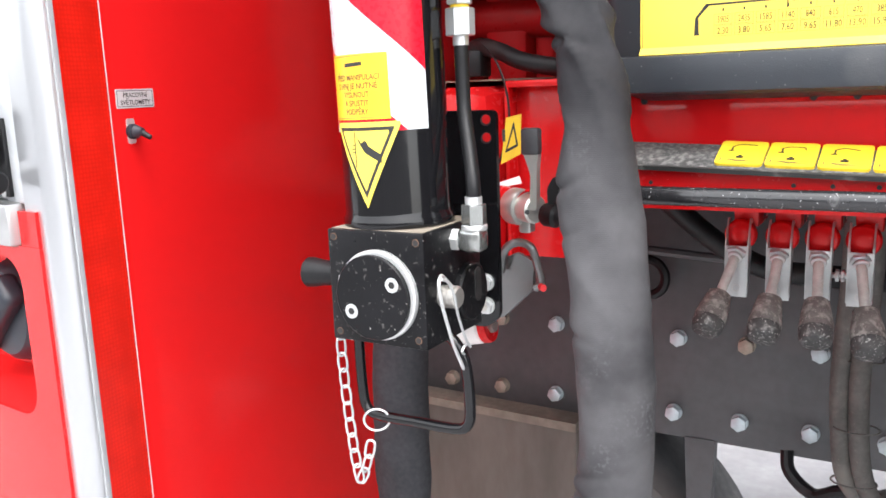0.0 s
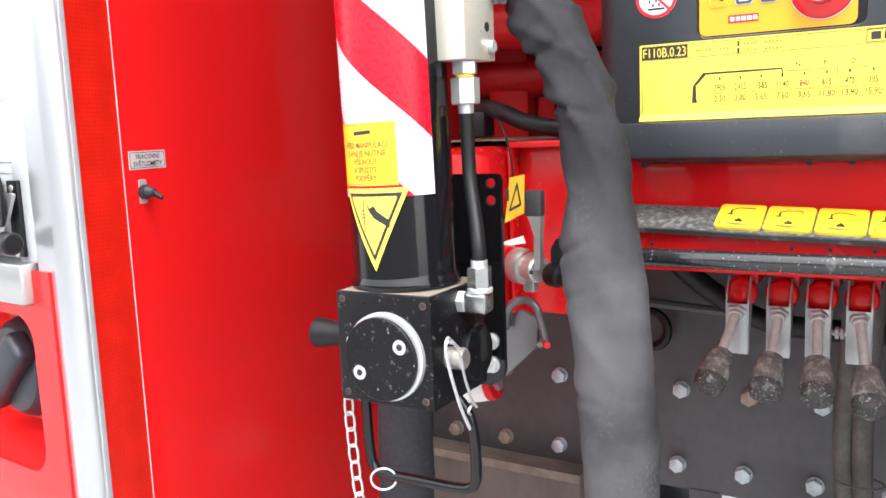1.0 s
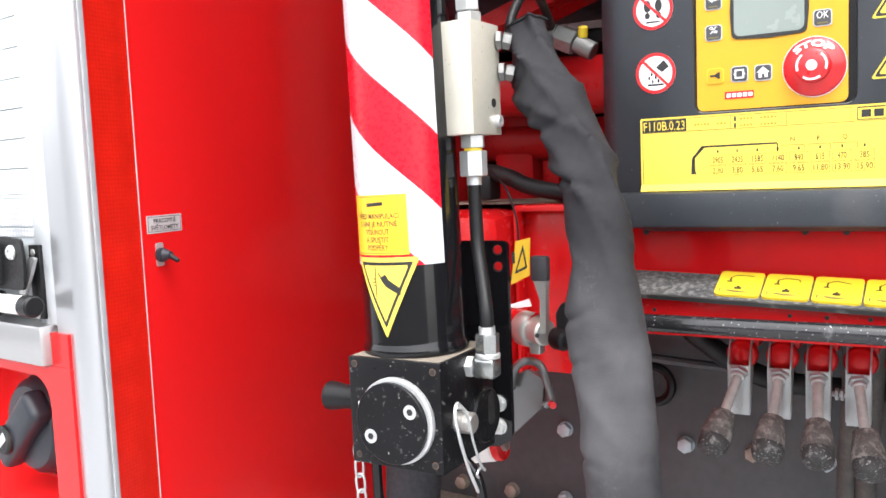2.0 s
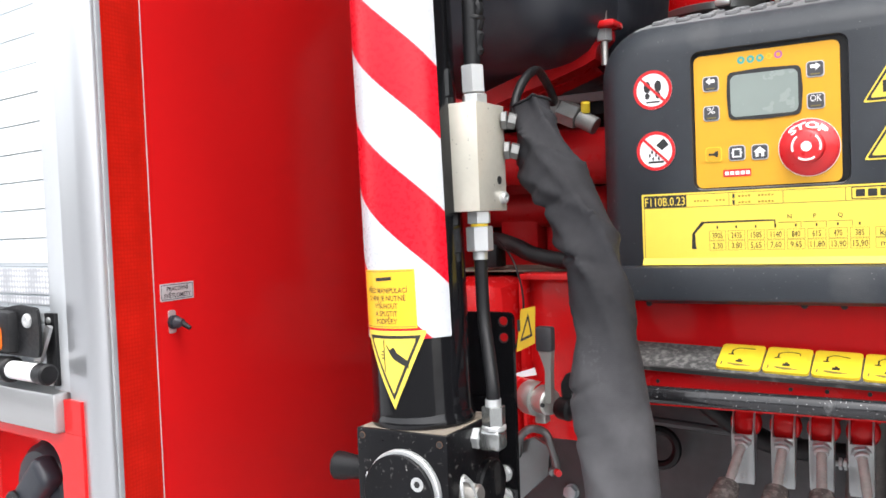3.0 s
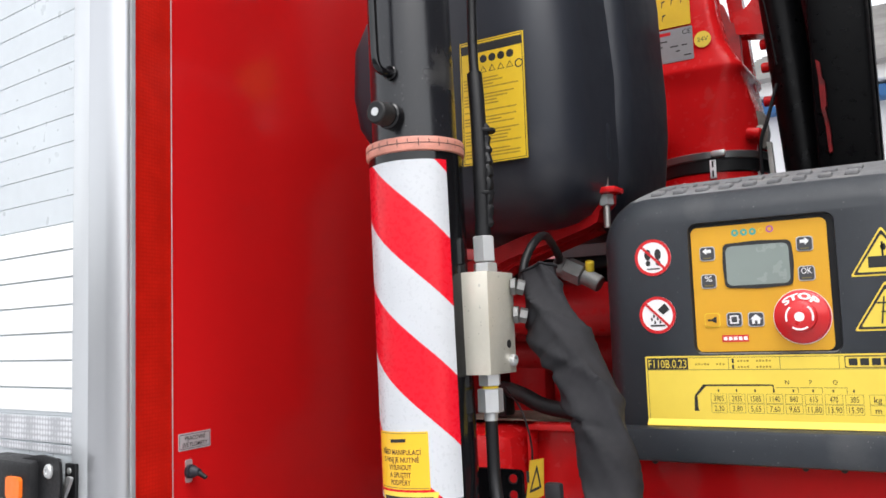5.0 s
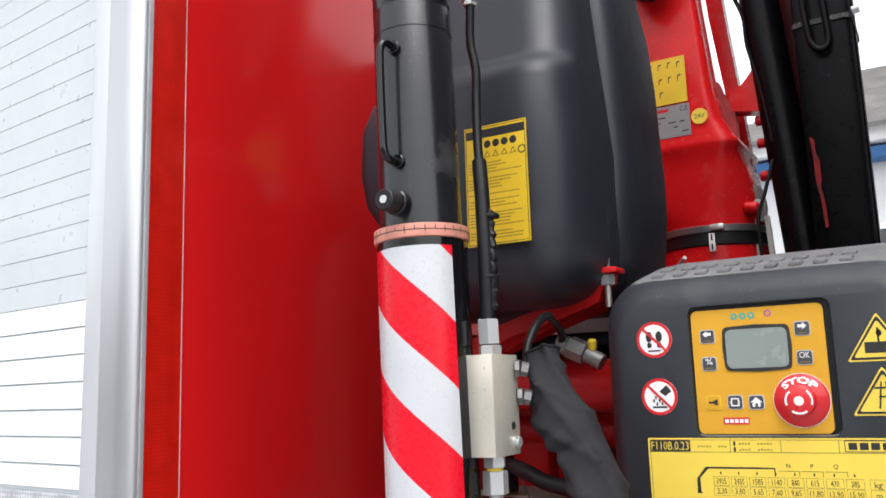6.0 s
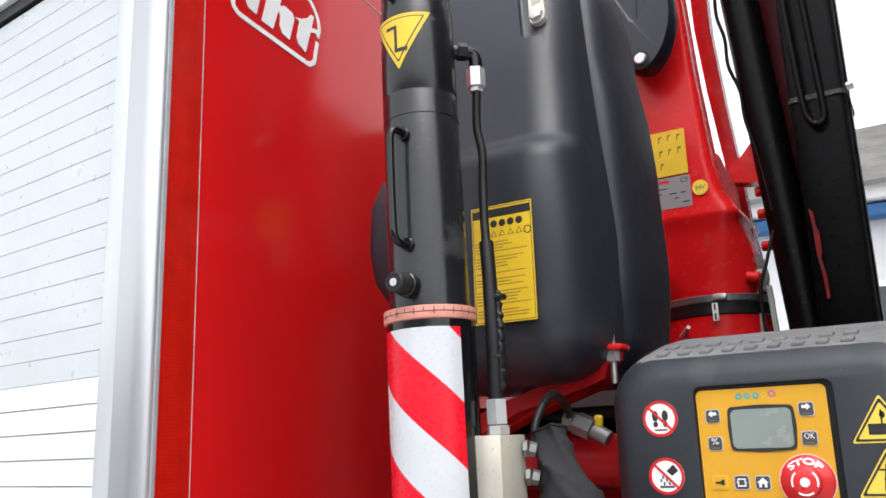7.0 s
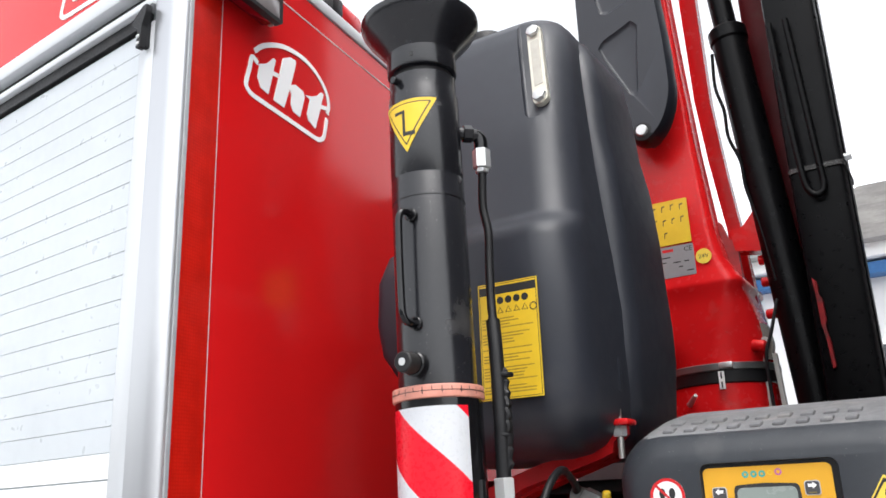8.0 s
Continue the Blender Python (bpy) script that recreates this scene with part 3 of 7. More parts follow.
# shutter latch and bar handle
latch = thing("shutter_lock", on_side(0.16, 1.45), "black shutter lock with an orange button and an aluminium bar handle", "lock")
part("lock_body", Shape().span((-0.26, 1.450, -0.008), (-0.128, 1.500, 0.034), 0.007, side_m), RUBBER, latch)
part("side_plate", Shape().prism(round_poly([(-0.210, 1.447), (-0.084, 1.447), (-0.080, 1.478), (-0.083, 1.504), (-0.125, 1.507), (-0.210, 1.494)], 0.006), 0.0185, 0.022, side_m), RUBBER, latch)
part("orange_button", Shape().prism(round_rect(-0.176, 1.4545, -0.143, 1.481, 0.006), 0.030, 0.0385, side_m), ORANGE, latch, "orange push button")
part("screw", Shape().lathe([(0.0085, 0), (0.0085, 0.002), (0.0065, 0.004), (0.003, 0.004), (0.003, 0.0025)], side_m @ Matrix.Translation((-0.104, 1.489, 0.022)), 20), ZINC, latch)
part("bar_handle", Shape().rod(on_side(0.40, 1.431, 0.026), on_side(0.070, 1.431, 0.026), 0.0106, n=24, bevel=0.001), WHITE_FILM, latch, "round aluminium bar handle")
part("rubber_grip", Shape().lathe([(0.0135, 0.0), (0.0142, 0.002), (0.0142, 0.250), (0.0150, 0.253), (0.0150, 0.262), (0.0130, 0.264)], along(on_side(0.40, 1.431, 0.026), on_side(0.136, 1.431, 0.026)), 24), RUBBER, latch)
part("end_cap", Shape().lathe([(0.0112, 0.0), (0.0120, 0.001), (0.0120, 0.018), (0.0100, 0.0205), (0.004, 0.021)], along(on_side(0.076, 1.431, 0.026), on_side(0.050, 1.431, 0.026)), 24), RUBBER, latch)
part("bracket_plate", Shape().span((-0.102, 1.412, -0.001), (-0.080, 1.496, 0.004), 0.001, side_m), RUBBER, latch)
part("bracket_arm", Shape().prism(round_poly([(-0.081, 1.484), (-0.071, 1.482), (-0.098, 1.440), (-0.101, 1.428), (-0.113, 1.430), (-0.110, 1.444)], 0.003), 0.010, 0.014, side_m), SILL, latch, "pale bent steel arm")
for z in (1.4875, 1.4155):
    part("screw", Shape().lathe([(0.004, 0), (0.004, 0.0015), (0.0025, 0.002)], side_m @ Matrix.Translation((-0.0915, z, 0.004)), 14), ZINC, latch)

# black shutter catch under the eaves
catch = thing("shutter_catch", on_side(0.08, 2.38), "black plastic catch at the shutter's top corner", "catch")
catch_m = side_m @ Matrix.Translation((-0.062, 2.424, 0)) @ Matrix.Scale(0.82, 4)
part("catch_plate", Shape().prism(round_poly([(-0.026, -0.082), (-0.014, -0.082), (-0.011, -0.040), (0.0, -0.014), (0.0, 0.0), (-0.012, -0.002), (-0.043, -0.025), (-0.041, -0.032), (-0.026, -0.040), (-0.023, -0.052)], 0.003), 0.006, 0.018, catch_m), RUBBER, catch)
part("catch_foot", Shape().span((-0.024, -0.078, -0.006), (-0.012, -0.006, 0.006), 0.001, catch_m), RUBBER, catch)
for z in (-0.074, -0.060):
    part("screw", Shape().lathe([(0.004, 0.018), (0.004, 0.0195), (0.003, 0.0205)], catch_m @ Matrix.Translation((-0.0195, z, 0)), 14), ZINC, catch)

# work lamp under the roof edge
CLEAR_LENS = surface("clear_lens_plastic", (0.22, 0.20, 0.20), 0.12, vary=0.1, scale=40)
LAMP_RED = surface("dark_red_lens", (0.22, 0.004, 0.010), 0.15, vary=0.1, coat=0.5)
lamp = thing("marker_lamp", on_wall(0.13, 2.48), "dark red and clear marker lamp under the roof edge", "lamp")
part("housing", Shape().span((0.036, 2.462, 0.002), (0.184, 2.500, 0.036), 0.006, wall_m), LAMP_RED, lamp, "dark red lamp body")
part("rim", Shape().band(round_rect(0.032, 2.457, 0.188, 2.505, 0.006), round_rect(0.039, 2.464, 0.181, 2.498, 0.005), 0.027, 0.039, wall_m), RUBBER, lamp, "black rubber rim")
part("lens", Shape().span((0.040, 2.465, 0.0362), (0.100, 2.497, 0.0382), 0.002, wall_m), LAMP_RED, lamp, "dark red lens")
part("lens", Shape().span((0.102, 2.465, 0.0362), (0.180, 2.497, 0.0382), 0.002, wall_m), CLEAR_LENS, lamp, "clear lens")
part("end_clip", Shape().span((0.1885, 2.466, 0.008), (0.194, 2.512, 0.030), 0.001, wall_m), ZINC, lamp, "bright end clip")
part("lamp_base", Shape().span((0.050, 2.5052, 0.0), (0.180, 2.522, 0.022), 0.003, wall_m), RED, lamp)

# red marker lamp on the roof edge
mlamp = thing("marker_lamp", on_wall(0.44, 2.60), "red marker lamp with black bracket on the roof edge", "lamp")
part("bracket", Shape().span((0.395, 2.612, -0.05), (0.432, 2.652, 0.0), 0.004, wall_m), RUBBER, mlamp)
part("bracket_foot", Shape().span((0.385, 2.6125, -0.045), (0.520, 2.622, -0.005), 0.002, wall_m), ALU, mlamp)
part("lens", Shape().span((0.434, 2.623, -0.045), (0.515, 2.660, -0.006), 0.010, wall_m), STOP_RED, mlamp, "red ribbed lens")

# printed label and toggle switch
label = thing("switch_label", on_wall(0.125, 1.51), "small silver label with black print on the red wall", "label")
part("label_plate", Shape().prism(round_rect(0.098, 1.5005, 0.156, 1.5215, 0.001), 0, 0.0006, wall_m), SILVER_LABEL, label)
part("label_border", Shape().band(round_rect(0.0995, 1.502, 0.1545, 1.520, 0.001), round_rect(0.1002, 1.5027, 0.1538, 1.5193, 0.001), 0.0006, 0.0007, wall_m), INK, label)
part("label_text", lettering("PRACOVNÍ", 0.0052, wall_m @ Matrix.Translation((0.127, 1.5124, 0.0008)), 0, 0.037, bold=0.02), INK, label, smooth=0)
part("label_text", lettering("SVĚTLOMETY", 0.0052, wall_m @ Matrix.Translation((0.127, 1.5042, 0.0008)), 0, 0.046, bold=0.02), INK, label, smooth=0)
toggle = thing("toggle_switch", on_wall(0.12, 1.475), "black rubber-booted toggle switch on the red wall", "switch")
part("tab_washer", Shape().prism(round_rect(0.1095, 1.461, 0.1215, 1.489, 0.003), 0, 0.0012, wall_m), ZINC, toggle, "thin steel tab washer")
tm = wall_m @ Matrix.Translation((0.1155, 1.4745, 0))
part("boot", Shape().lathe([(0.0085, 0.001), (0.0085, 0.005), (0.0065, 0.006), (0.0075, 0.009), (0.0055, 0.013), (0.004, 0.018)], tm, 20), PLASTIC, toggle)
part("stick", Shape().rod(tm @ Vector((0, 0, 0.014)), tm @ Vector((0.003, -0.0075, 0.026)), 0.0036, 0.0028, 14, 0.0006), RUBBER, toggle)


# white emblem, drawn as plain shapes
def stroke(sheet, pts, half, m, z1):
    """A flat line of even width along the points."""
    line = [Vector((p.x, p.y)) for p in glide([(x, y, 0) for x, y in pts], 5)]
    left, right = [], []
    for i, p in enumerate(line):
        d = (line[min(i + 1, len(line) - 1)] - line[max(i - 1, 0)]).normalized() * half
        left.append((p.x - d.y, p.y + d.x))
        right.append((p.x + d.y, p.y - d.x))
    return sheet.band(left, right, 0, z1, m, closed=False)


def emblem(owner, m, w, h):
    sheet = Shape()
    stroke(sheet, [(x * w, y * h) for x, y in ((0.08, 0.62), (0.16, 0.75), (0.28, 0.87), (0.42, 0.96), (0.60, 1.0), (0.76, 0.97), (0.89, 0.87), (0.97, 0.74), (1.0, 0.59), (0.98, 0.45))], 0.0042, m, 0.0012)
    stroke(sheet, [(x * w, y * h) for x, y in ((0.975, 0.38), (0.955, 0.22), (0.935, 0.09), (0.89, 0.025), (0.82, 0.0), (0.45, 0.02), (0.10, 0.04), (0.03, 0.07), (0.0, 0.12), (0.005, 0.20), (0.03, 0.35), (0.055, 0.52), (0.12, 0.49))], 0.0042, m, 0.0012)
    part("emblem_frame", sheet, WHITE, owner)
    for poly in ([(.12, .48), (.22, .57), (.29, .70), (.315, .69), (.29, .52), (.355, .54), (.345, .48), (.285, .465), (.24, .18), (.155, .20), (.115, .31), (.135, .47)],
                 [(.40, .79), (.485, .875), (.555, .885), (.555, .82), (.50, .50), (.555, .55), (.655, .53), (.675, .46), (.62, .15), (.535, .165), (.505, .25), (.51, .39), (.485, .43), (.425, .14), (.30, .15), (.36, .52)],
                 [(.685, .505), (.76, .54), (.84, .61), (.89, .70), (.925, .69), (.895, .52), (.975, .55), (.965, .49), (.885, .46), (.82, .13), (.73, .18), (.71, .265), (.745, .49)]):
        part("emblem_bar", Shape().prism(round_poly([(x * w, y * h) for x, y in poly], 0.0012, 3), 0, 0.0014, m), WHITE, owner)


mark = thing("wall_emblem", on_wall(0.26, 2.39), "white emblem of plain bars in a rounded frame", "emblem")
emblem(mark, wall_m @ Matrix.Translation((0.148, 2.327, 0.0003)), 0.231, 0.136)
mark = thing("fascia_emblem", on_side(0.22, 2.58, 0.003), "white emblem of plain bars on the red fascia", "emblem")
emblem(mark, side_m @ Matrix.Translation((-0.336, 2.507, 0.0033)), 0.231, 0.136)

# ---- stabiliser leg ----
AX, AY, LR, UR = -0.4467, 0.779, 0.0488, 0.0438     # axis at the lower end, radius of the lower and the upper tube
AXLE = Matrix.Translation((AX, AY, 1.43)) @ pose(0, 0, 0, 0, -1.12, 0) @ Matrix.Translation((0, 0, -1.43))     # the leg leans a little


def on_leg(arc, z, h=0.0, r=LR):
    """A place on the leg: degrees from the outward side, height, and distance off the paint."""
    a = radians(arc)
    return AXLE @ Vector(((r + h) * math.sin(a), -(r + h) * math.cos(a), z))


def leg_patch(a0, a1, top, bottom, h, step=3.0, r=LR):
    """A thin film wrapped on the leg between two heights that may change with the angle."""
    n = max(2, int((a1 - a0) / step))
    s, rows = Shape(), []
    for i in range(n + 1):
        a = a0 + (a1 - a0) * i / n
        t, b = top(a), bottom(a)
        if t - b > 1e-5:
            rows.append((a, t, b))
    for a, t, b in rows:
        s.v += [tuple(on_leg(a, t, h, r)), tuple(on_leg(a, b, h, r)), tuple(on_leg(a, t, 0.0, r)), tuple(on_leg(a, b, 0.0, r))]
    for i in range(len(rows) - 1):
        p, q = 4 * i, 4 * i + 4
        s.f += [(p, p + 1, q + 1, q), (p, q, q + 2, p + 2), (p + 1, p + 3, q + 3, q + 1)]
    return s


def leg_letters(text, height, arc, z, h, width, r=LR):
    s = lettering(text, height, Matrix.Identity(4), 0, width, bold=0.018)
    return s.bent(lambda x, y, d: on_leg(arc + math.degrees(x / r), z + y, h, r))


leg = thing("stabiliser_leg", (AX, AY, 1.28), "black hydraulic stabiliser leg with red and white stripes, folded upright", "stabiliser")
part("lower_tube", Shape().lathe([(0.0508, 1.391), (0.0514, 1.3945), (0.0508, 1.398), (0.0494, 1.4005), (LR, 1.404), (LR, 1.818)], AXLE, 64), BLACK, leg)
slope = 0.92 * LR


def edge(z75):
    return lambda a: min(1.8075, max(1.4755, z75 + slope * radians(75 - a)))


first = 1.7240
for k in range(-3, 6):
    hi, lo = first - 0.0675 * k, first - 0.0675 * (k + 1)
    film = leg_patch(-95, 71, edge(hi), edge(lo), 0.0004, 2.0)
    if film.f:
        part("stripe", film, TAPE_RED if k % 2 == 0 else TAPE_WHITE, leg, "red reflective stripe" if k % 2 == 0 else "white reflective stripe")

# yellow notice and warning triangle wrapped on the tube
N0, N1 = -42.0, 31.5
BROWN_PRINT = surface("brown_print", (0.11, 0.055, 0.02), 0.5, vary=0.2)
note = part("notice", leg_patch(N0, N1, lambda a: 1.5408, lambda a: 1.4858, 0.0008), NOTICE_YELLOW, leg, "yellow notice with black print")
part("notice_border", leg_patch(N0 + 2, N1 - 2, lambda a: 1.5394, lambda a: 1.5389, 0.001), PRINT_GREY, note)
part("notice_border", leg_patch(N0 + 2, N1 - 2, lambda a: 1.4877, lambda a: 1.4872, 0.001), PRINT_GREY, note)
part("notice_mark", leg_patch(-17, 5, lambda a: 1.5340 + 0.00004 * a, lambda a: 1.5308 + 0.00004 * a, 0.001), INK, note, "small dark maker's mark")
for i, (line, w) in enumerate((("PŘED MANIPULACÍ", 0.047), ("S HNJ JE NUTNÉ", 0.043), ("VYSUNOUT", 0.027), ("A SPUSTIT", 0.026), ("PODPĚRY", 0.024))):
    part("notice_text", leg_letters(line, 0.0048, -5.0, 1.5190 - 0.0072 * i, 0.001, w), BROWN_PRINT, note, smooth=0)
mid, half = 1.0, 41.0


def tri(inset, base, height):
    top = base - inset
    side = lambda a: base - height * (1 - abs(a - mid) / half) + inset * 2.05
    return top, side


tt, side_line = tri(0, 1.4835, 0.0735)
warn = part("warning_triangle", leg_patch(mid - half, mid + half, lambda a: tt, side_line, 0.0012, 1.5), YELLOW, leg, "yellow warning triangle with a crushed glove sign")
for grow, mat_, h in ((0.0042, INK, 0.0014), (0.0072, YELLOW, 0.0016)):
    t2, s2 = tri(grow, 1.4835, 0.0735)
    part("triangle_border", leg_patch(mid - half, mid + half, lambda a: t2, s2, h, 1.5), mat_, warn)


def chain_line(*pts):
    """Height over the sign's middle at an angle on the leg, along straight pieces."""
    xs, ys = [p[0] for p in pts], [p[1] for p in pts]
    return lambda a: 1.4615 + float(np.interp(radians(a - mid - 1) * LR, xs, ys))


for top_, low_, x0, x1 in ((chain_line((-0.0030, 0.0042), (0.0006, 0.0068), (0.0028, 0.0050), (0.0040, 0.0020), (0.0152, -0.0060)), chain_line((-0.0030, 0.0012), (0.0010, -0.0044), (0.0152, -0.0130)), -0.0030, 0.0152),
                           (chain_line((-0.0064, 0.0094), (-0.0030, 0.0042)), chain_line((-0.0064, 0.0076), (-0.0030, 0.0012)), -0.0064, -0.0030)):
    part("glove_sign", leg_patch(mid + 1 + math.degrees(x0 / LR), mid + 1 + math.degrees(x1 / LR), top_, low_, 0.0018, 0.8), INK, warn)
part("glove_sign", leg_patch(mid - 10.5, mid - 9.2, lambda a: 1.4755, lambda a: 1.4450, 0.0018, 0.4), INK, warn)
for dz, dx in ((0.0030, -3), (0.0, -4.5), (-0.0030, -3.5)):
    part("glove_sign", leg_patch(mid - 10.5 + dx, mid - 10.5, lambda a: 1.4615 + dz, lambda a: 1.4605 + dz, 0.0018, 1), INK, warn)

# collar, upper tube, foot
part("scale_ring", Shape().lathe([(0.0495, 1.8160), (0.0512, 1.8170), (0.0516, 1.8190), (0.0516, 1.8290), (0.0510, 1.8305), (0.044, 1.8310)], AXLE, 64), PINK_RING, leg, "faded pink scale ring with black ticks")
for k in range(15):
    part("tick", leg_patch(-60 + 12 * k, -59 + 12 * k, lambda a: 1.8280, lambda a: 1.824 if k % 2 else 1.8205, 0.0003, 0.5, 0.0516), INK, leg)
part("tick", leg_patch(-70, 120, lambda a: 1.8242, lambda a: 1.8235, 0.0003, 4, 0.0516), INK, leg)
part("upper_tube", Shape().lathe([(0.0444, 1.830), (UR, 2.078), (0.0432, 2.0795), (0.0432, 2.0810), (UR, 2.0825), (0.0434, 2.188), (0.0415, 2.194), (0.0415, 2.214)], AXLE, 64), FADED, leg)
part("weld_ridge", Shape().lathe([(UR - 0.0002, 2.050), (UR + 0.0006, 2.0505), (UR + 0.0006, 2.0512), (UR - 0.0002, 2.0517)], AXLE, 64, False), BLACK, leg)
part("foot_neck", Shape().lathe([(0.0370, 2.212), (0.0370, 2.221), (0.0410, 2.223), (0.0415, 2.236), (0.040, 2.240)], AXLE, 48), RUBBER, leg)
part("foot_collar", Shape().lathe([(0.0395, 2.2215), (0.0430, 2.2235), (0.0436, 2.2250), (0.0436, 2.2500), (0.0415, 2.2520)], AXLE, 64), FADED, leg, "dull black foot collar")
part("foot_dish", Shape().lathe([(0.0430, 2.2485), (0.0462, 2.2530), (0.0560, 2.2650), (0.0670, 2.2780), (0.0735, 2.2880), (0.0755, 2.2935), (0.0750, 2.2980), (0.0700, 2.3010), (0.030, 2.3020)], AXLE, 64), FADED, leg, "black flared foot dish")
part("pin_hole", Shape().rod(on_leg(16, 2.235, -0.0005, 0.0436), on_leg(16, 2.235, 0.0006, 0.0436), 0.0030, n=14, bevel=0.0002), INK, leg)
part("stop_pin", Shape().rod(on_leg(-14, 2.204, -0.006, 0.0415), on_leg(-14, 2.204, 0.009, 0.0415), 0.0050, n=16, bevel=0.0008), BLACK, leg)
up_tri = part("warning_triangle", leg_patch(-50, 54, lambda a: 2.174, lambda a: 2.174 - 0.068 * (1 - abs(a - 2) / 52), 0.0010, 1.5, 0.0436), AGED_DIM_YELLOW, leg, "aged yellow warning triangle")
for grow, mat_, h in ((0.004, INK, 0.0012), (0.0055, AGED_DIM_YELLOW, 0.0014)):
    part("triangle_border", leg_patch(-50, 54, lambda a: 2.174 - grow, lambda a: 2.174 - 0.068 * (1 - abs(a - 2) / 52) + 2.05 * grow, h, 1.5, 0.0436), mat_, up_tri)
for a0, a1, hi, lo in ((-4, 1, 2.158, 2.127), (-4, 17, 2.132, 2.127), (-19, 1, 2.161, 2.157)):
    part("sign_bar", leg_patch(a0, a1, lambda a: hi, lambda a: lo, 0.0016, 2, 0.0436), INK, up_tri)

# grab handle and lock knob
bar = glide([on_leg(5, 2.026, -0.002, UR), on_leg(3, 2.028, 0.012, UR), on_leg(0, 2.022, 0.020, UR), on_leg(-1, 2.00, 0.021, UR), on_leg(-1, 1.93, 0.021, UR), on_leg(0, 1.905, 0.020, UR), on_leg(3, 1.898, 0.012, UR), on_leg(5, 1.899, -0.002, UR)])
part("grab_handle", Shape().tube(bar, 0.0044, 12), BLACK, leg, "black bent-rod grab handle")
for z in (2.026, 1.899):
    part("handle_boss", Shape().rod(on_leg(5, z, -0.002, UR), on_leg(5, z, 0.005, UR), 0.0075, n=16, bevel=0.001), BLACK, leg)
knob = part("lock_knob", Shape().rod(on_leg(4, 1.8535, -0.001, UR), on_leg(2, 1.8535, 0.030, UR), 0.0115, n=26, bevel=0.0015), RUBBER, leg, "black round lock knob")
part("knob_base", Shape().rod(on_leg(4, 1.8535, -0.001, UR), on_leg(4, 1.8535, 0.012, UR), 0.0135, n=26, bevel=0.0015), BLACK, leg)
part("knob_bore", Shape().lathe([(0.0042, 0), (0.0042, 0.0006), (0.0024, 0.0006), (0.0024, 0.0001)], along(on_leg(2, 1.8535, 0.030, UR), on_leg(2, 1.8535, 0.04, UR)), 18), ZINC, knob)

BOLT_RUST = surface("rusty_hole", (0.13, 0.07, 0.04), 0.8, vary=0.3, scale=80)

# swivel block under the tube
bx0, bx1, by0, by1, bz0, bz1 = -0.4895, -0.3888, 0.726, 0.826, 1.2885, 1.3905
part("swivel_block", Shape().span((bx0, by0, bz0), (bx1, by1, bz1), 0.0016), BLACK_BOX, leg, "scuffed black steel swivel block")
part("block_dust", Shape().span((bx0 + 0.003, by0 + 0.003, bz1), (bx1 - 0.003, by1 - 0.003, bz1 + 0.0004)), DUST, leg, "dusty top of the block")
bm_front = basis((-0.4362, by0, 1.3345), (1, 0, 0), (0, 0, 1))
disc = part("cover_disc", Shape().lathe([(0.0402, 0.0), (0.0402, 0.0045), (0.0394, 0.0054)], bm_front, 64), ZINC, leg, "steel-rimmed cover disc")
part("disc_face", Shape().lathe([(0.0378, 0.005), (0.0378, 0.0088), (0.0370, 0.0096)], bm_front @ Matrix.Translation((-0.0022, -0.0014, 0)), 64), BLACK_BOX, disc)
for x, z in ((0.0215, 0.012), (-0.0225, -0.0150)):
    sm = bm_front @ Matrix.Translation((x - 0.0015, z, 0.0096))
    part("disc_screw", Shape().lathe([(0.0066, 0), (0.0066, 0.0006), (0.0036, 0.0006), (0.0030, 0.0003)], sm, 24), ZINC, disc)
    part("socket", Shape().lathe([(0.0032, 0.0004), (0.0032, 0.0009)], sm, 6), INK, disc)
for x, z in ((-0.4825, 1.3835), (-0.3965, 1.3825), (-0.4815, 1.2965), (-0.3975, 1.297)):
    hm = basis((x, by0, z), (1, 0, 0), (0, 0, 1))
    part("bolt_hole", Shape().lathe([(0.0033, 0.0), (0.0033, 0.0004), (0.0028, 0.0004)], hm, 18), BOLT_RUST, leg)
    part("bolt_hole", Shape().lathe([(0.0028, 0.0), (0.0028, 0.0006)], hm, 14), INK, leg)
part("side_knob", Shape().lathe([(0.0110, 0.0), (0.0112, 0.012), (0.0122, 0.024), (0.0142, 0.036), (0.0142, 0.041), (0.0125, 0.043)], along((-0.4905, 0.752, 1.343), (-0.56, 0.745, 1.343)), 28), RUBBER, leg, "black flared locking knob")
# pivot boss, pin and clip on the block's side
part("pivot_boss", Shape().lathe([(0.027, 0.0), (0.027, 0.009), (0.025, 0.011)], along((bx1 - 0.004, 0.800, 1.325), (bx1 + 0.02, 0.800, 1.325)), 48), BLACK_BOX, leg)
part("pivot_slot", Shape().prism(round_rect(-0.006, -0.016, 0.006, 0.016, 0.0058), 0.0, 0.0008, basis((bx1 + 0.0072, 0.806, 1.331), (0, 1, 0), (0, 0, 1))), INK, leg)
part("pivot_pin", Shape().rod((bx1 - 0.002, 0.754, 1.331), (bx1 + 0.017, 0.754, 1.331), 0.0098, n=26, bevel=0.0015), STEEL, leg, "worn steel pivot pin")
for k in range(3):
    part("pin_groove", Shape().lathe([(0.0102, 0), (0.0102, 0.001)], along((bx1 + 0.005 + 0.004 * k, 0.754, 1.331), (bx1 + 0.05, 0.754, 1.331)), 26), STEEL, leg)
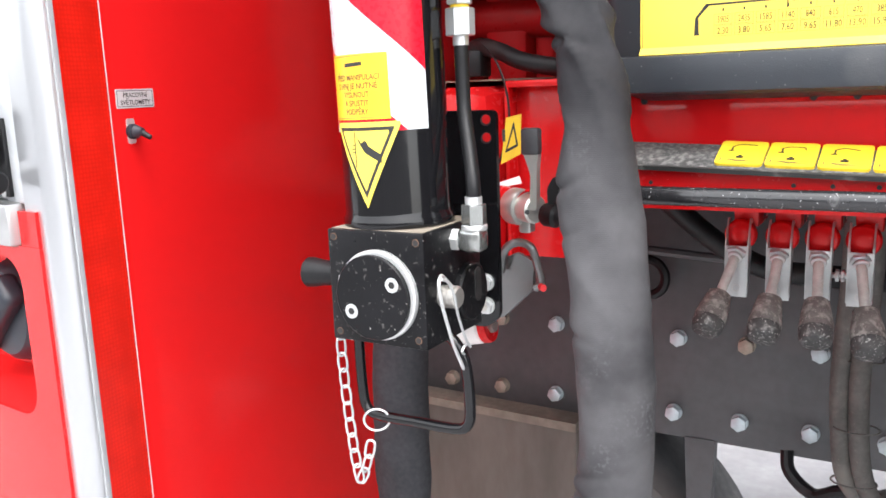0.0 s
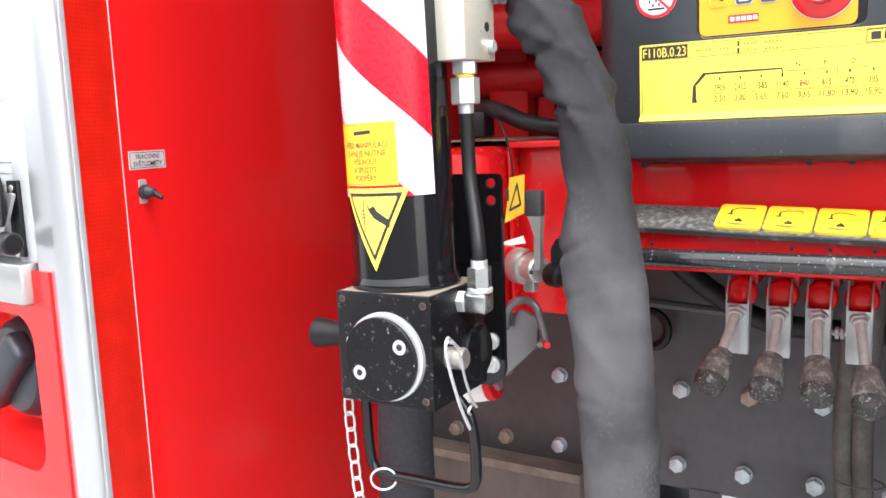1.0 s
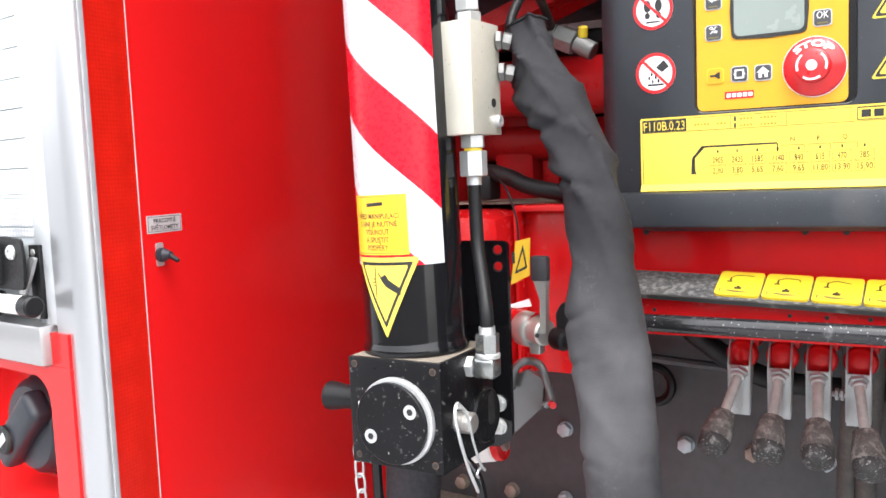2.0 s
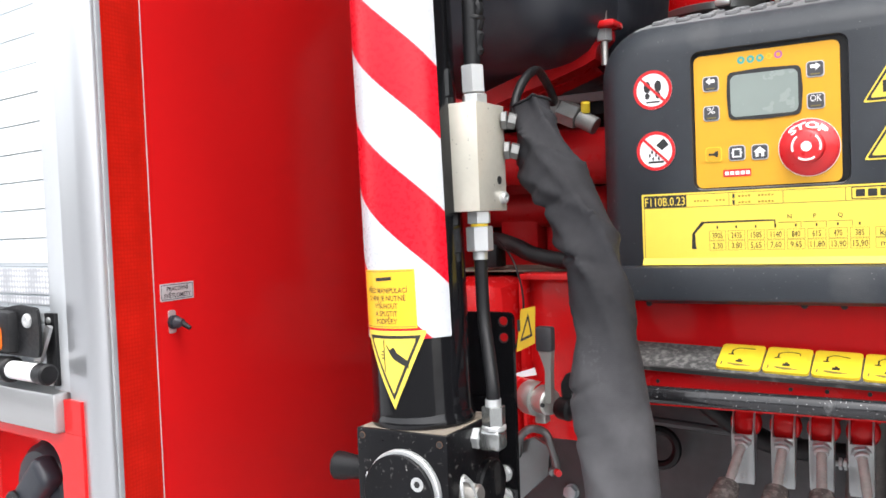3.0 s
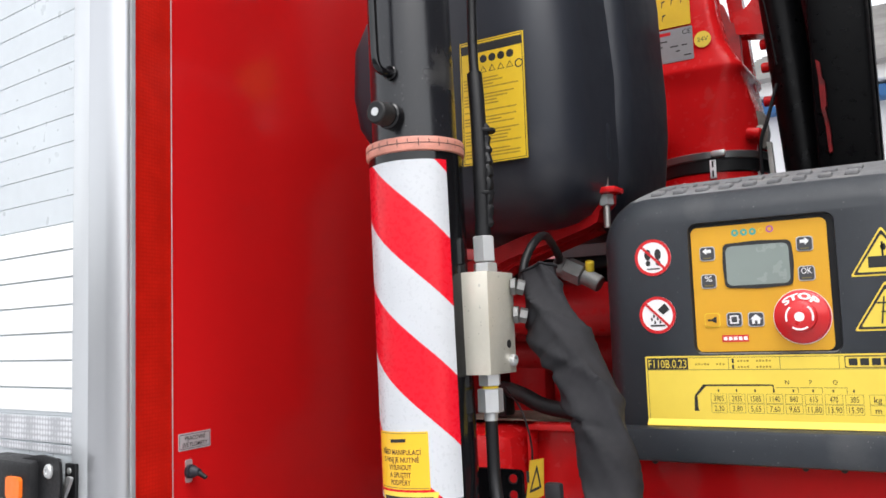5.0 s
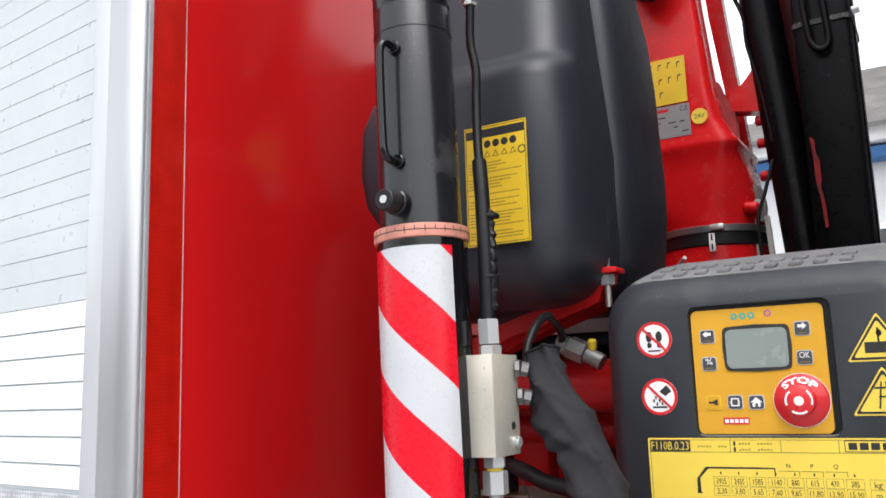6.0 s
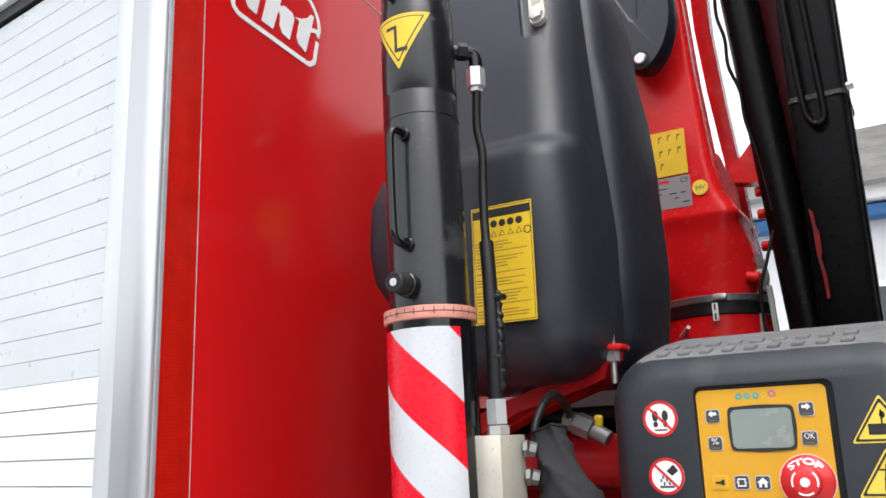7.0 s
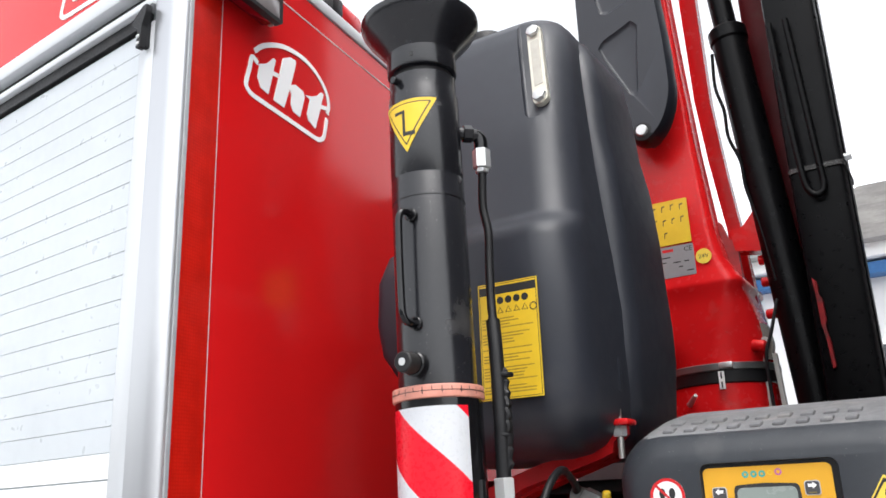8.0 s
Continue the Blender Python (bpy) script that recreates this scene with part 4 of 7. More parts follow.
for k, (a, b) in enumerate(((162, 176), (184, 198))):
    arc = [radians(a + (b - a) * i / 8) for i in range(9)]
    part("paint_chip", Shape().band([(0.0450 * math.cos(t), 0.0450 * math.sin(t)) for t in arc], [(0.0425 * math.cos(t), 0.0425 * math.sin(t)) for t in arc], 0.0, 0.0004, bm_front, closed=False), WHITE, leg)
cx1 = bx1 + 0.012
clip = glide([(cx1, 0.760, 1.333), (cx1 - 0.002, 0.742, 1.350), (cx1, 0.732, 1.354), (cx1 + 0.001, 0.727, 1.345), (cx1 + 0.001, 0.733, 1.324), (cx1, 0.749, 1.290), (cx1, 0.762, 1.268), (cx1, 0.766, 1.262)], 6)
part("spring_clip", Shape().tube(clip, 0.0016, 8), ZINC, leg, "bent wire spring clip")
clip = glide([(cx1 + 0.004, 0.726, 1.353), (cx1 + 0.006, 0.734, 1.349), (cx1 + 0.006, 0.744, 1.334), (cx1 + 0.004, 0.752, 1.316), (cx1 + 0.003, 0.766, 1.290), (cx1 + 0.002, 0.776, 1.280), (cx1 + 0.001, 0.771, 1.284), (cx1, 0.764, 1.279), (cx1, 0.772, 1.272)], 6)
part("spring_clip", Shape().tube(clip, 0.0013, 8), ZINC, leg)

# bent handle under the block, chain and ring
hoop = glide([(-0.4935, 0.77, 1.30), (-0.4945, 0.77, 1.270), (-0.493, 0.77, 1.222), (-0.488, 0.77, 1.205), (-0.474, 0.77, 1.2000), (-0.43, 0.77, 1.2005), (-0.392, 0.77, 1.2010), (-0.378, 0.77, 1.206),
              (-0.374, 0.77, 1.222), (-0.3765, 0.77, 1.262), (-0.385, 0.77, 1.282), (-0.402, 0.77, 1.296)], 6)
part("carry_handle", Shape().tube(hoop, 0.0052, 14), BLACK, leg, "black bent-rod carry handle")

chain = thing("safety_chain", (-0.515, 0.757, 1.29), "zinc-plated link chain hanging from the leg block", "chain")


def link(at, along_dir, wide, name="link", length=0.0094, width=0.0044, wire=0.0012):
    d = Vector(along_dir).normalized()
    w = (Vector(wide) - d * Vector(wide).dot(d)).normalized()
    line = []
    for i in range(20):
        a = 2 * math.pi * i / 20
        line.append(Vector(at) + w * width * math.cos(a) + d * (math.sin(a) * width + math.copysign(length - width, math.sin(a)) * min(1, abs(math.sin(a)) * 2.2)))
    part(name, Shape().tube(line, wire, 7, True), ZINC, chain)


down = glide([(-0.5065, 0.757, 1.294), (-0.5055, 0.757, 1.25), (-0.5020, 0.757, 1.20), (-0.497, 0.757, 1.155), (-0.492, 0.757, 1.133), (-0.486, 0.757, 1.146), (-0.480, 0.758, 1.168), (-0.476, 0.759, 1.190)], 24)
walked, last, count = 0.0, down[0], 0
for a, b in zip(down, down[1:]):
    walked += (b - a).length
    if walked >= 0.0152:
        walked = 0.0
        t = count * 0.7
        link((b + last) / 2, b - last, (1, 0.35, 0.1) if count % 2 == 0 else (0.45, 1, 0.1))
        last, count = b, count + 1
part("split_ring", Shape().tube([(-0.473 + 0.0108 * math.cos(2 * math.pi * i / 28), 0.762 + 0.006 * math.cos(2 * math.pi * i / 28), 1.1985 + 0.0108 * math.sin(2 * math.pi * i / 28)) for i in range(28)], 0.0011, 7, True), ZINC, chain, "thin steel split ring")

# ---- crane control console ----
FY = 0.925
face = basis((0, FY, 0), (1, 0, 0), (0, 0, 1))      # x and y are the world's x and z, z towards the camera side
console = thing("control_console", (-0.10, 1.0, 1.49), "dark grey plastic crane control console with yellow panels", "control panel")


def outline(inset, top):
    return round_rect(-0.318 + inset, 1.488 + 0.3 * inset, 0.022 - inset, top, max(0.014, 0.055 - inset * 0.6), 10)


shell = ((FY, 0.028, 1.7480), (FY + 0.003, 0.022, 1.7545), (FY + 0.008, 0.016, 1.7615), (FY + 0.015, 0.010, 1.7680), (FY + 0.023, 0.006, 1.7730), (FY + 0.032, 0.003, 1.7768), (FY + 0.045, 0.001, 1.7808),
         (FY + 0.07, 0.0, 1.7875), (FY + 0.125, 0.0, 1.8015), (FY + 0.18, 0.0, 1.8110), (FY + 0.23, 0.0, 1.8150))
recess_cut = Shape().loft([[face @ Vector((x, y, h)) for x, y in round_rect(-0.2130 - g, 1.6050 - g, -0.0750 + g, 1.7375 + g, 0.008 + g, 5)] for g, h in ((0.0, -0.0062), (0.0013, 0.0), (0.0015, 0.012))])
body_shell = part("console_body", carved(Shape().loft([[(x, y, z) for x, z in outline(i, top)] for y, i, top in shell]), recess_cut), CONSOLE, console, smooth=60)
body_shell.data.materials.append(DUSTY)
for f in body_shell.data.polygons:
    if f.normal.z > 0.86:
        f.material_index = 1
part("lower_lip", Shape().span((-0.297, FY - 0.022, 1.4965), (0.010, FY + 0.05, 1.5305), 0.004), CONSOLE, console, "thick lower lip")
for k in range(9):
    x = -0.254 + 0.0245 * k
    tilt = Matrix.Translation((x, FY + 0.040, 1.7797)) @ pose(0, 0, 0, 14, 0, 0)
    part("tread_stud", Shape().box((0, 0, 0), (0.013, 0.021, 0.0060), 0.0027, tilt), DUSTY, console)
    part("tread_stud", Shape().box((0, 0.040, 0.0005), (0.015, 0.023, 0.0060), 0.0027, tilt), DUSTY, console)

# recessed yellow control panel
inset = face @ Matrix.Translation((0, 0, -0.0066))
# black sheet on the recess floor paints the shaded strip beside the panel
part("panel_recess_shade", Shape().prism(round_rect(-0.2128, 1.6052, -0.0752, 1.7373, 0.0078), 0.0003, 0.0006, inset), RUBBER, console)
cp = part("control_panel", Shape().prism(round_rect(-0.2121, 1.6059, -0.0814, 1.7341, 0.0065), 0.0006, 0.0022, inset), PANEL_YELLOW, console, "orange-yellow keypad panel")
bez = round_poly([(-0.1800, 1.7150), (-0.148, 1.7165), (-0.1145, 1.7148), (-0.1128, 1.693), (-0.1148, 1.6698), (-0.147, 1.6682), (-0.1795, 1.6702), (-0.1812, 1.693)], 0.005)
lcd = part("display", Shape().prism(bez, 0.0022, 0.0034, inset), INK, cp, "black display bezel")
part("screen", Shape().prism(round_rect(-0.1775, 1.6722, -0.1168, 1.7122, 0.006), 0.0034, 0.0038, inset), LCD, lcd, "blank grey-green screen")


def key(x, z, material=KEY, w=0.0155, h=0.0148):
    k = part("key", Shape().prism(round_rect(x - w / 2, z - h / 2, x + w / 2, z + h / 2, 0.003), 0.0022, 0.0030, inset), SILVER_LABEL if material is KEY else AGED_DIM_YELLOW, cp)
    part("key_cap", Shape().prism(round_rect(x - w / 2 + 0.0009, z - h / 2 + 0.0009, x + w / 2 - 0.0009, z + h / 2 - 0.0009, 0.0026), 0.0030, 0.0036, inset), material, k)
    return k


def sign(owner, polys, x, z, s, material=WHITE, h=0.0037, name="key_sign", m=None):
    sh = Shape()
    for poly in polys:
        sh.prism([(x + px * s, z + pz * s) for px, pz in poly], h, h + 0.0002, m or inset)
    part(name, sh, material, owner)


arrow = [[(-1, 0), (-0.1, 0.8), (-0.1, 0.35), (0.9, 0.35), (0.9, -0.35), (-0.1, -0.35), (-0.1, -0.8)]]
k = key(-0.196, 1.7065)
sign(k, arrow, -0.196, 1.709, 0.0045)
sign(k, [[(-1, -.15), (1, -.15), (1, .15), (-1, .15)]], -0.196, 1.702, 0.004, PRINT_GREY)
k = key(-0.102, 1.7095)
sign(k, [[(-x, z) for x, z in arrow[0]]], -0.102, 1.712, 0.0045)
sign(k, [[(-1, -.15), (1, -.15), (1, .15), (-1, .15)]], -0.102, 1.705, 0.004, PRINT_GREY)
k = key(-0.196, 1.6780)
part("key_sign", lettering("%", 0.0062, inset @ Matrix.Translation((-0.196, 1.6775, 0.0038)), 0, 0.0075), WHITE, k, smooth=0)
sign(k, [[(-1, -.15), (1, -.15), (1, .15), (-1, .15)]], -0.196, 1.6735, 0.0045, PRINT_GREY)
k = key(-0.102, 1.6805)
part("key_sign", lettering("OK", 0.0062, inset @ Matrix.Translation((-0.102, 1.680, 0.0038)), 0, 0.0098), WHITE, k, smooth=0)
sign(k, [[(-1, -.15), (1, -.15), (1, .15), (-1, .15)]], -0.102, 1.676, 0.0045, PRINT_GREY)
k = key(-0.1950, 1.6380, PANEL_YELLOW)
sign(k, [[(-1, .25), (0, .25), (.55, .7), (1, .7), (1, -.6), (.55, -.6), (0, -.2), (-1, -.2)]], -0.195, 1.638, 0.0045, INK)
k = key(-0.1730, 1.6380)
sh = Shape().band([(-0.173 + a * 0.0042, 1.638 + b * 0.0042) for a, b in ((-1, -1), (1, -1), (1, 1), (-1, 1))], [(-0.173 + a * 0.0028, 1.638 + b * 0.0028) for a, b in ((-1, -1), (1, -1), (1, 1), (-1, 1))], 0.0037, 0.0039, inset)
part("key_sign", sh, WHITE, k)
sign(k, [[(-1.5, -.2), (-.9, -.2), (-.9, .2), (-1.5, .2)], [(.9, -.2), (1.5, -.2), (1.5, .2), (.9, .2)]], -0.173, 1.638, 0.0034)
k = key(-0.1520, 1.6375)
sign(k, [[(-1.1, .1), (0, 1.05), (1.1, .1), (.75, .1), (.75, -.8), (.25, -.8), (.25, -.15), (-.25, -.15), (-.25, -.8), (-.75, -.8), (-.75, .1)]], -0.152, 1.6372, 0.0052)
for i, x in enumerate((-0.1672, -0.1585, -0.1500)):
    dot = part("status_dot", Shape().prism(ngon(18, 0.0036, x, 1.7258), 0.0022, 0.0025, inset), TEAL, cp, "teal status sign")
    part("dot_centre", Shape().prism(ngon(12, 0.0013, x, 1.7258), 0.0025, 0.0027, inset), PANEL_YELLOW, dot)
part("status_dot", Shape().band(ngon(18, 0.0036, -0.1335, 1.7270), ngon(18, 0.0020, -0.1335, 1.7270), 0.0022, 0.0025, inset), VIOLET, cp, "violet status sign")
part("status_dot", Shape().band(ngon(18, 0.0026, -0.1418, 1.7265), ngon(18, 0.0019, -0.1418, 1.7265), 0.0022, 0.0025, inset), AGED_DIM_YELLOW, cp)
brand = part("red_mark", Shape().prism(round_rect(-0.1865, 1.6155, -0.1605, 1.6225, 0.0004), 0.0022, 0.0026, inset), STOP_RED, cp, "small red and white maker's mark")
for i in range(5):
    part("mark_bar", Shape().prism(round_rect(-0.1848 + 0.0049 * i, 1.6172, -0.1812 + 0.0049 * i, 1.6208, 0.0003), 0.0026, 0.0028, inset), WHITE, brand)

# emergency stop
sm = basis((-0.1088, FY + 0.0044, 1.6385), (1, 0, 0), (0, 0, 1))
stop = part("stop_button", Shape().lathe([(0.0262, 0.0), (0.0262, 0.0010), (0.0250, 0.0012), (0.0250, 0.004), (0.0190, 0.0075), (0.0150, 0.0090), (0.0140, 0.0130), (0.0145, 0.0170), (0.0125, 0.0185), (0.004, 0.0190)], sm, 48), STOP_RED, cp, "red mushroom emergency stop button")
part("button_ring", Shape().lathe([(0.0268, -0.0002), (0.0268, 0.0007), (0.0255, 0.0007)], sm, 48), WHITE, stop)
for a0, a1 in ((130, 200), (-20, 50), (235, 305)):
    arc = [(radians(a0 + (a1 - a0) * i / 12)) for i in range(13)]
    part("button_arc", Shape().band([(0.0130 * math.cos(a), 0.0130 * math.sin(a)) for a in arc], [(0.0112 * math.cos(a), 0.0112 * math.sin(a)) for a in arc], 0.0186, 0.0192, sm, closed=False), WHITE, stop)
part("button_dot", Shape().lathe([(0.0046, 0.0190), (0.0046, 0.0194)], sm, 24), WHITE, stop)
word = lettering("STOP", 0.0060, Matrix.Identity(4), 0, 0.0330, bold=0.04)
word.bent(lambda x, y, d: sm @ Vector(((0.0172 + y) * math.sin(x / 0.0185), (0.0172 + y) * math.cos(x / 0.0185), 0.0095 - 0.62 * y)))
part("button_text", word, WHITE, stop, smooth=0)


# round prohibition signs and yellow triangles on the console
def forbidden(x, z, r, inner):
    base = part("prohibition_sign", Shape().prism(ngon(40, r, x, z), 0.0, 0.0006, face), WHITE, console, "round white and red prohibition sign")
    part("sign_ring", Shape().band(ngon(40, r, x, z), ngon(40, r * 0.84, x, z), 0.0006, 0.0009, face), STOP_RED, base)
    sign(base, inner, x, z, r, INK, 0.0007, "sign_figure", face)
    m = face @ Matrix.Translation((x, z, 0)) @ pose(0, 0, 0, 0, 0, -45)
    part("sign_bar", Shape().box((0, 0, 0.0011), (1.72 * r, 0.13 * r, 0.0003), 0, m), STOP_RED, base)


def blob(cx, cz, rx, rz, n=16, turn=0.0):
    return [(cx + rx * math.cos(2 * math.pi * i / n) * math.cos(turn) - rz * math.sin(2 * math.pi * i / n) * math.sin(turn),
             cz + rx * math.cos(2 * math.pi * i / n) * math.sin(turn) + rz * math.sin(2 * math.pi * i / n) * math.cos(turn)) for i in range(n)]


forbidden(-0.2520, 1.7065, 0.0195, [blob(-.28, .16, .18, .30), blob(-.28, -.30, .13, .16), blob(.28, .16, .18, .30), blob(.28, -.30, .13, .16), [(-.35, -.66), (.35, -.66), (.35, -.58), (-.35, -.58)]])
forbidden(-0.2505, 1.6455, 0.0195, [[(.02, .28), (.42, .62), (.68, .28), (.32, .02)], blob(-.2, -.05, .05, .10), blob(-.32, -.22, .05, .10), blob(0, -.2, .05, .1), blob(.14, -.38, .05, .1), blob(-.15, -.40, .05, .1),
                                    [(-.4, -.62), (.4, -.62), (.4, -.52), (-.4, -.52)]])


def caution(x0, x1, z0, z1, inner, owner=console):
    w, h = (x1 - x0), z1 - z0
    pts = lambda g: round_poly([(x0 + g * 1.6, z0 + g), (x1 - g * 1.6, z0 + g), ((x0 + x1) / 2, z1 - g * 1.9)], 0.003)
    base = part("caution_sign", Shape().prism(pts(-0.0015), 0.0, 0.0006, face), YELLOW, owner, "yellow triangular caution sign")
    part("sign_border", Shape().band(pts(0.0), pts(0.0022), 0.0006, 0.0009, face), INK, base)
    sign(base, inner, (x0 + x1) / 2, z0, h, INK, 0.0007, "sign_figure", face)


caution(-0.0610, -0.0080, 1.6755, 1.7175, [[(-.3, .15), (.3, .15), (.3, .40), (-.3, .40)], [(-.02, .4), (.02, .4), (.02, .72), (-.02, .72)], blob(0.02, .6, .06, .08)])
caution(-0.0610, -0.0080, 1.6245, 1.6665, [[(-.14, .12), (-.06, .72), (-.03, .72), (-.10, .12)], [(.14, .12), (.06, .72), (.03, .72), (.10, .12)], [(-.2, .56), (.2, .56), (.2, .60), (-.2, .60)], [(-.12, .36), (.12, .36), (.12, .40), (-.12, .40)]])

# yellow load plate
lp = part("load_plate", Shape().prism(round_rect(-0.2665, 1.5375, -0.004, 1.6022, 0.0015), 0.0, 0.0008, face), YELLOW, console, "yellow load chart plate with black print")
part("plate_fold", Shape().prism([(FY - 0.0008, 1.5378), (FY - 0.0060, 1.5315), (FY - 0.0050, 1.5308), (FY, 1.5370)], -0.2662, -0.0042, Matrix(((0, 0, 1, 0), (1, 0, 0, 0), (0, 1, 0, 0), (0, 0, 0, 1)))), YELLOW, lp)
part("plate_line", Shape().band(round_rect(-0.2645, 1.5335, -0.006, 1.6005, 0.001), round_rect(-0.2641, 1.5339, -0.0064, 1.6001, 0.001), 0.0008, 0.0010, face), INK, lp)
part("plate_line", Shape().span((-0.2645, 1.5878, 0.0008), (-0.006, 1.5883, 0.0010), 0, face), PRINT_GREY, lp)
for x in (-0.181, -0.132, -0.079):
    part("plate_line", Shape().span((x, 1.5880, 0.0008), (x + 0.0005, 1.6003, 0.0010), 0, face), PRINT_GREY, lp)
model = part("model_box", Shape().prism(round_rect(-0.2645, 1.5885, -0.2215, 1.6000, 0.0006), 0.0008, 0.0011, face), INK, lp, "black box with yellow type code")
part("model_text", lettering("F110B.0.23", 0.0086, face @ Matrix.Translation((-0.2430, 1.5900, 0.0013)), 0, 0.040), YELLOW, model, smooth=0)
for x0, x1, z in ((-0.214, -0.199, 1.5935), (-0.193, -0.1835, 1.5935), (-0.172, -0.160, 1.5965), (-0.154, -0.139, 1.5965), (-0.172, -0.160, 1.5905), (-0.154, -0.139, 1.5905)):
    words = Shape()
    n = max(3, int((x1 - x0) / 0.0027))
    for k in range(n):
        words.span((x0 + (x1 - x0) * k / n, z - 0.0008, 0.0008), (x0 + (x1 - x0) * (k + 0.62) / n, z + 0.0008 + 0.0004 * (k % 2), 0.0010), 0, face)
    part("faint_print", words, FINE_PRINT, lp)
for z in (1.5968, 1.5908):
    part("plate_print", Shape().span((-0.1775, z - 0.0022, 0.0008), (-0.1755, z + 0.0022, 0.0010), 0, face), INK, lp)
mk = part("maker_box", Shape().band(round_rect(-0.074, 1.5890, -0.020, 1.6000, 0.001), round_rect(-0.0733, 1.5897, -0.0207, 1.5993, 0.001), 0.0008, 0.0010, face), INK, lp, "outlined maker's mark")
for i in range(5):
    part("mark_bar", Shape().prism(round_rect(-0.0705 + 0.0098 * i, 1.5912, -0.0630 + 0.0098 * i, 1.5978, 0.0005), 0.0008, 0.0010, face), INK, mk)
for i, (kg, m_) in enumerate((("3905", "2,30"), ("2435", "3,80"), ("1585", "5,65"), ("1140", "7,60"), ("840", "9,65"), ("615", "11,80"), ("470", "13,90"), ("385", "15,90"))):
    x = -0.1925 + 0.0178 * i
    for z, txt in ((1.5565, kg), (1.5467, m_)):
        part("chart_box", Shape().band(round_rect(x - 0.0078, z - 0.0018, x + 0.0078, z + 0.0074, 0.0003), round_rect(x - 0.0075, z - 0.0015, x + 0.0075, z + 0.0071, 0.0003), 0.0008, 0.0010, face), PRINT_GREY, lp)
        part("chart_text", lettering(txt, 0.0056, face @ Matrix.Translation((x, z, 0.0011)), 0, 0.0024 * len(txt)), INK, lp, smooth=0)
    part("chart_mark", Shape().span((x - 0.0007, 1.566, 0.0008), (x + 0.0007, 1.5685, 0.0010), 0, face), INK, lp)
for z, txt in ((1.5565, "kg"), (1.5467, "m")):
    x = -0.0485
    part("chart_box", Shape().band(round_rect(x - 0.0068, z - 0.0018, x + 0.0068, z + 0.0074, 0.0003), round_rect(x - 0.0065, z - 0.0015, x + 0.0065, z + 0.0071, 0.0003), 0.0008, 0.0010, face), PRINT_GREY, lp)
    part("chart_text", lettering(txt, 0.0056, face @ Matrix.Translation((x, z, 0.0011)), 0), INK, lp, smooth=0)
crane_sign = Shape()
for poly in ([(-0.2175, 1.5465), (-0.2125, 1.5465), (-0.2135, 1.5495), (-0.2138, 1.5610), (-0.2150, 1.5640), (-0.2168, 1.5610)], [(-0.2165, 1.5620), (-0.2135, 1.5620), (-0.2050, 1.5712), (-0.2075, 1.5732)],
             [(-0.2075, 1.5714), (-0.1560, 1.5718), (-0.1560, 1.5734), (-0.2075, 1.5732)], [(-0.1560, 1.5718), (-0.1395, 1.5720), (-0.1395, 1.5732), (-0.1560, 1.5735)], [(-0.1400, 1.5650), (-0.1390, 1.5650), (-0.1390, 1.5725), (-0.1400, 1.5725)]):
    crane_sign.prism(poly, 0.0008, 0.0010, face)
part("crane_figure", crane_sign, INK, lp)
for i, ch in enumerate("NPQ"):
    x = -0.1265 + 0.0215 * i
    part("chart_text", lettering(ch, 0.0040, face @ Matrix.Translation((x, 1.5735, 0.0011)), 0), INK, lp, smooth=0)
    part("chart_line", Shape().span((x - 0.010, 1.5700, 0.0008), (x + 0.0095, 1.5705, 0.0010), 0, face), PRINT_GREY, lp)
    part("chart_line", Shape().span((x + 0.0095, 1.5650, 0.0008), (x + 0.0100, 1.5705, 0.0010), 0, face), PRINT_GREY, lp)

# ---- valve bank under the console ----
valve = thing("valve_guard", (-0.1, 0.95, 1.40), "red valve guard with gritty shelf and worn tube rail", "guard")
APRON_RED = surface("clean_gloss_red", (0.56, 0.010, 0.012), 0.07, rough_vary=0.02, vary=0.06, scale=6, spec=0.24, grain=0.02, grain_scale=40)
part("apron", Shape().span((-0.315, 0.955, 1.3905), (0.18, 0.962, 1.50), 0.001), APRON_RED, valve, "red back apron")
part("front_flange", Shape().prism([(-0.315, 1.3905), (0.18, 1.3905), (0.18, 1.4190), (-0.315, 1.4360)], -0.005, 0.0, basis((0, 0.915, 0), (1, 0, 0), (0, 0, 1))), CRANE_RED, valve, "red front flange")
part("bottom_flange", Shape().span((-0.315, 0.9205, 1.3905), (0.18, 0.9545, 1.3945), 0.001), CRANE_RED, valve)
part("valve_body", Shape().span((-0.235, 0.9625, 1.4025), (0.17, 1.16, 1.46), 0.004), CRANE_RED, valve, "red spool valve body")
for x in (-0.300, -0.272, -0.120, -0.085):
    part("apron_hole", Shape().lathe([(0.0033, 0), (0.0033, 0.0006)], basis((x, 0.955, 1.489), (1, 0, 0), (0, 0, 1)), 16), INK, valve)
for x in (-0.253, -0.128, -0.097, -0.062):
    part("flange_hole", Shape().lathe([(0.0020, 0), (0.0020, 0.0006)], basis((x, 0.915, 1.4150), (1, 0, 0), (0, 0, 1)), 16), INK, valve)
shelf_m = basis((0, 0.900, 1.4243), (1, 0, -0.035), (0, 0.038, 0.0175))
WORN_LIP = surface("worn_lip_metal", (0.022, 0.022, 0.022), 0.45, vary=0.25, scale=20, dirt=(0.40, 0.38, 0.35), dirt_amount=0.16, dirt_scale=40)
part("shelf", Shape().span((-0.315, 0.0, -0.004), (0.18, 0.0418, 0.0), 0.0008, shelf_m), SHELF_BLACK, valve, "gritty black shelf")
part("shelf_edge", Shape().span((-0.315, -0.003, -0.004), (0.18, -0.0002, 0.0004), 0, shelf_m), WORN_LIP, valve, "chipped black shelf edge")
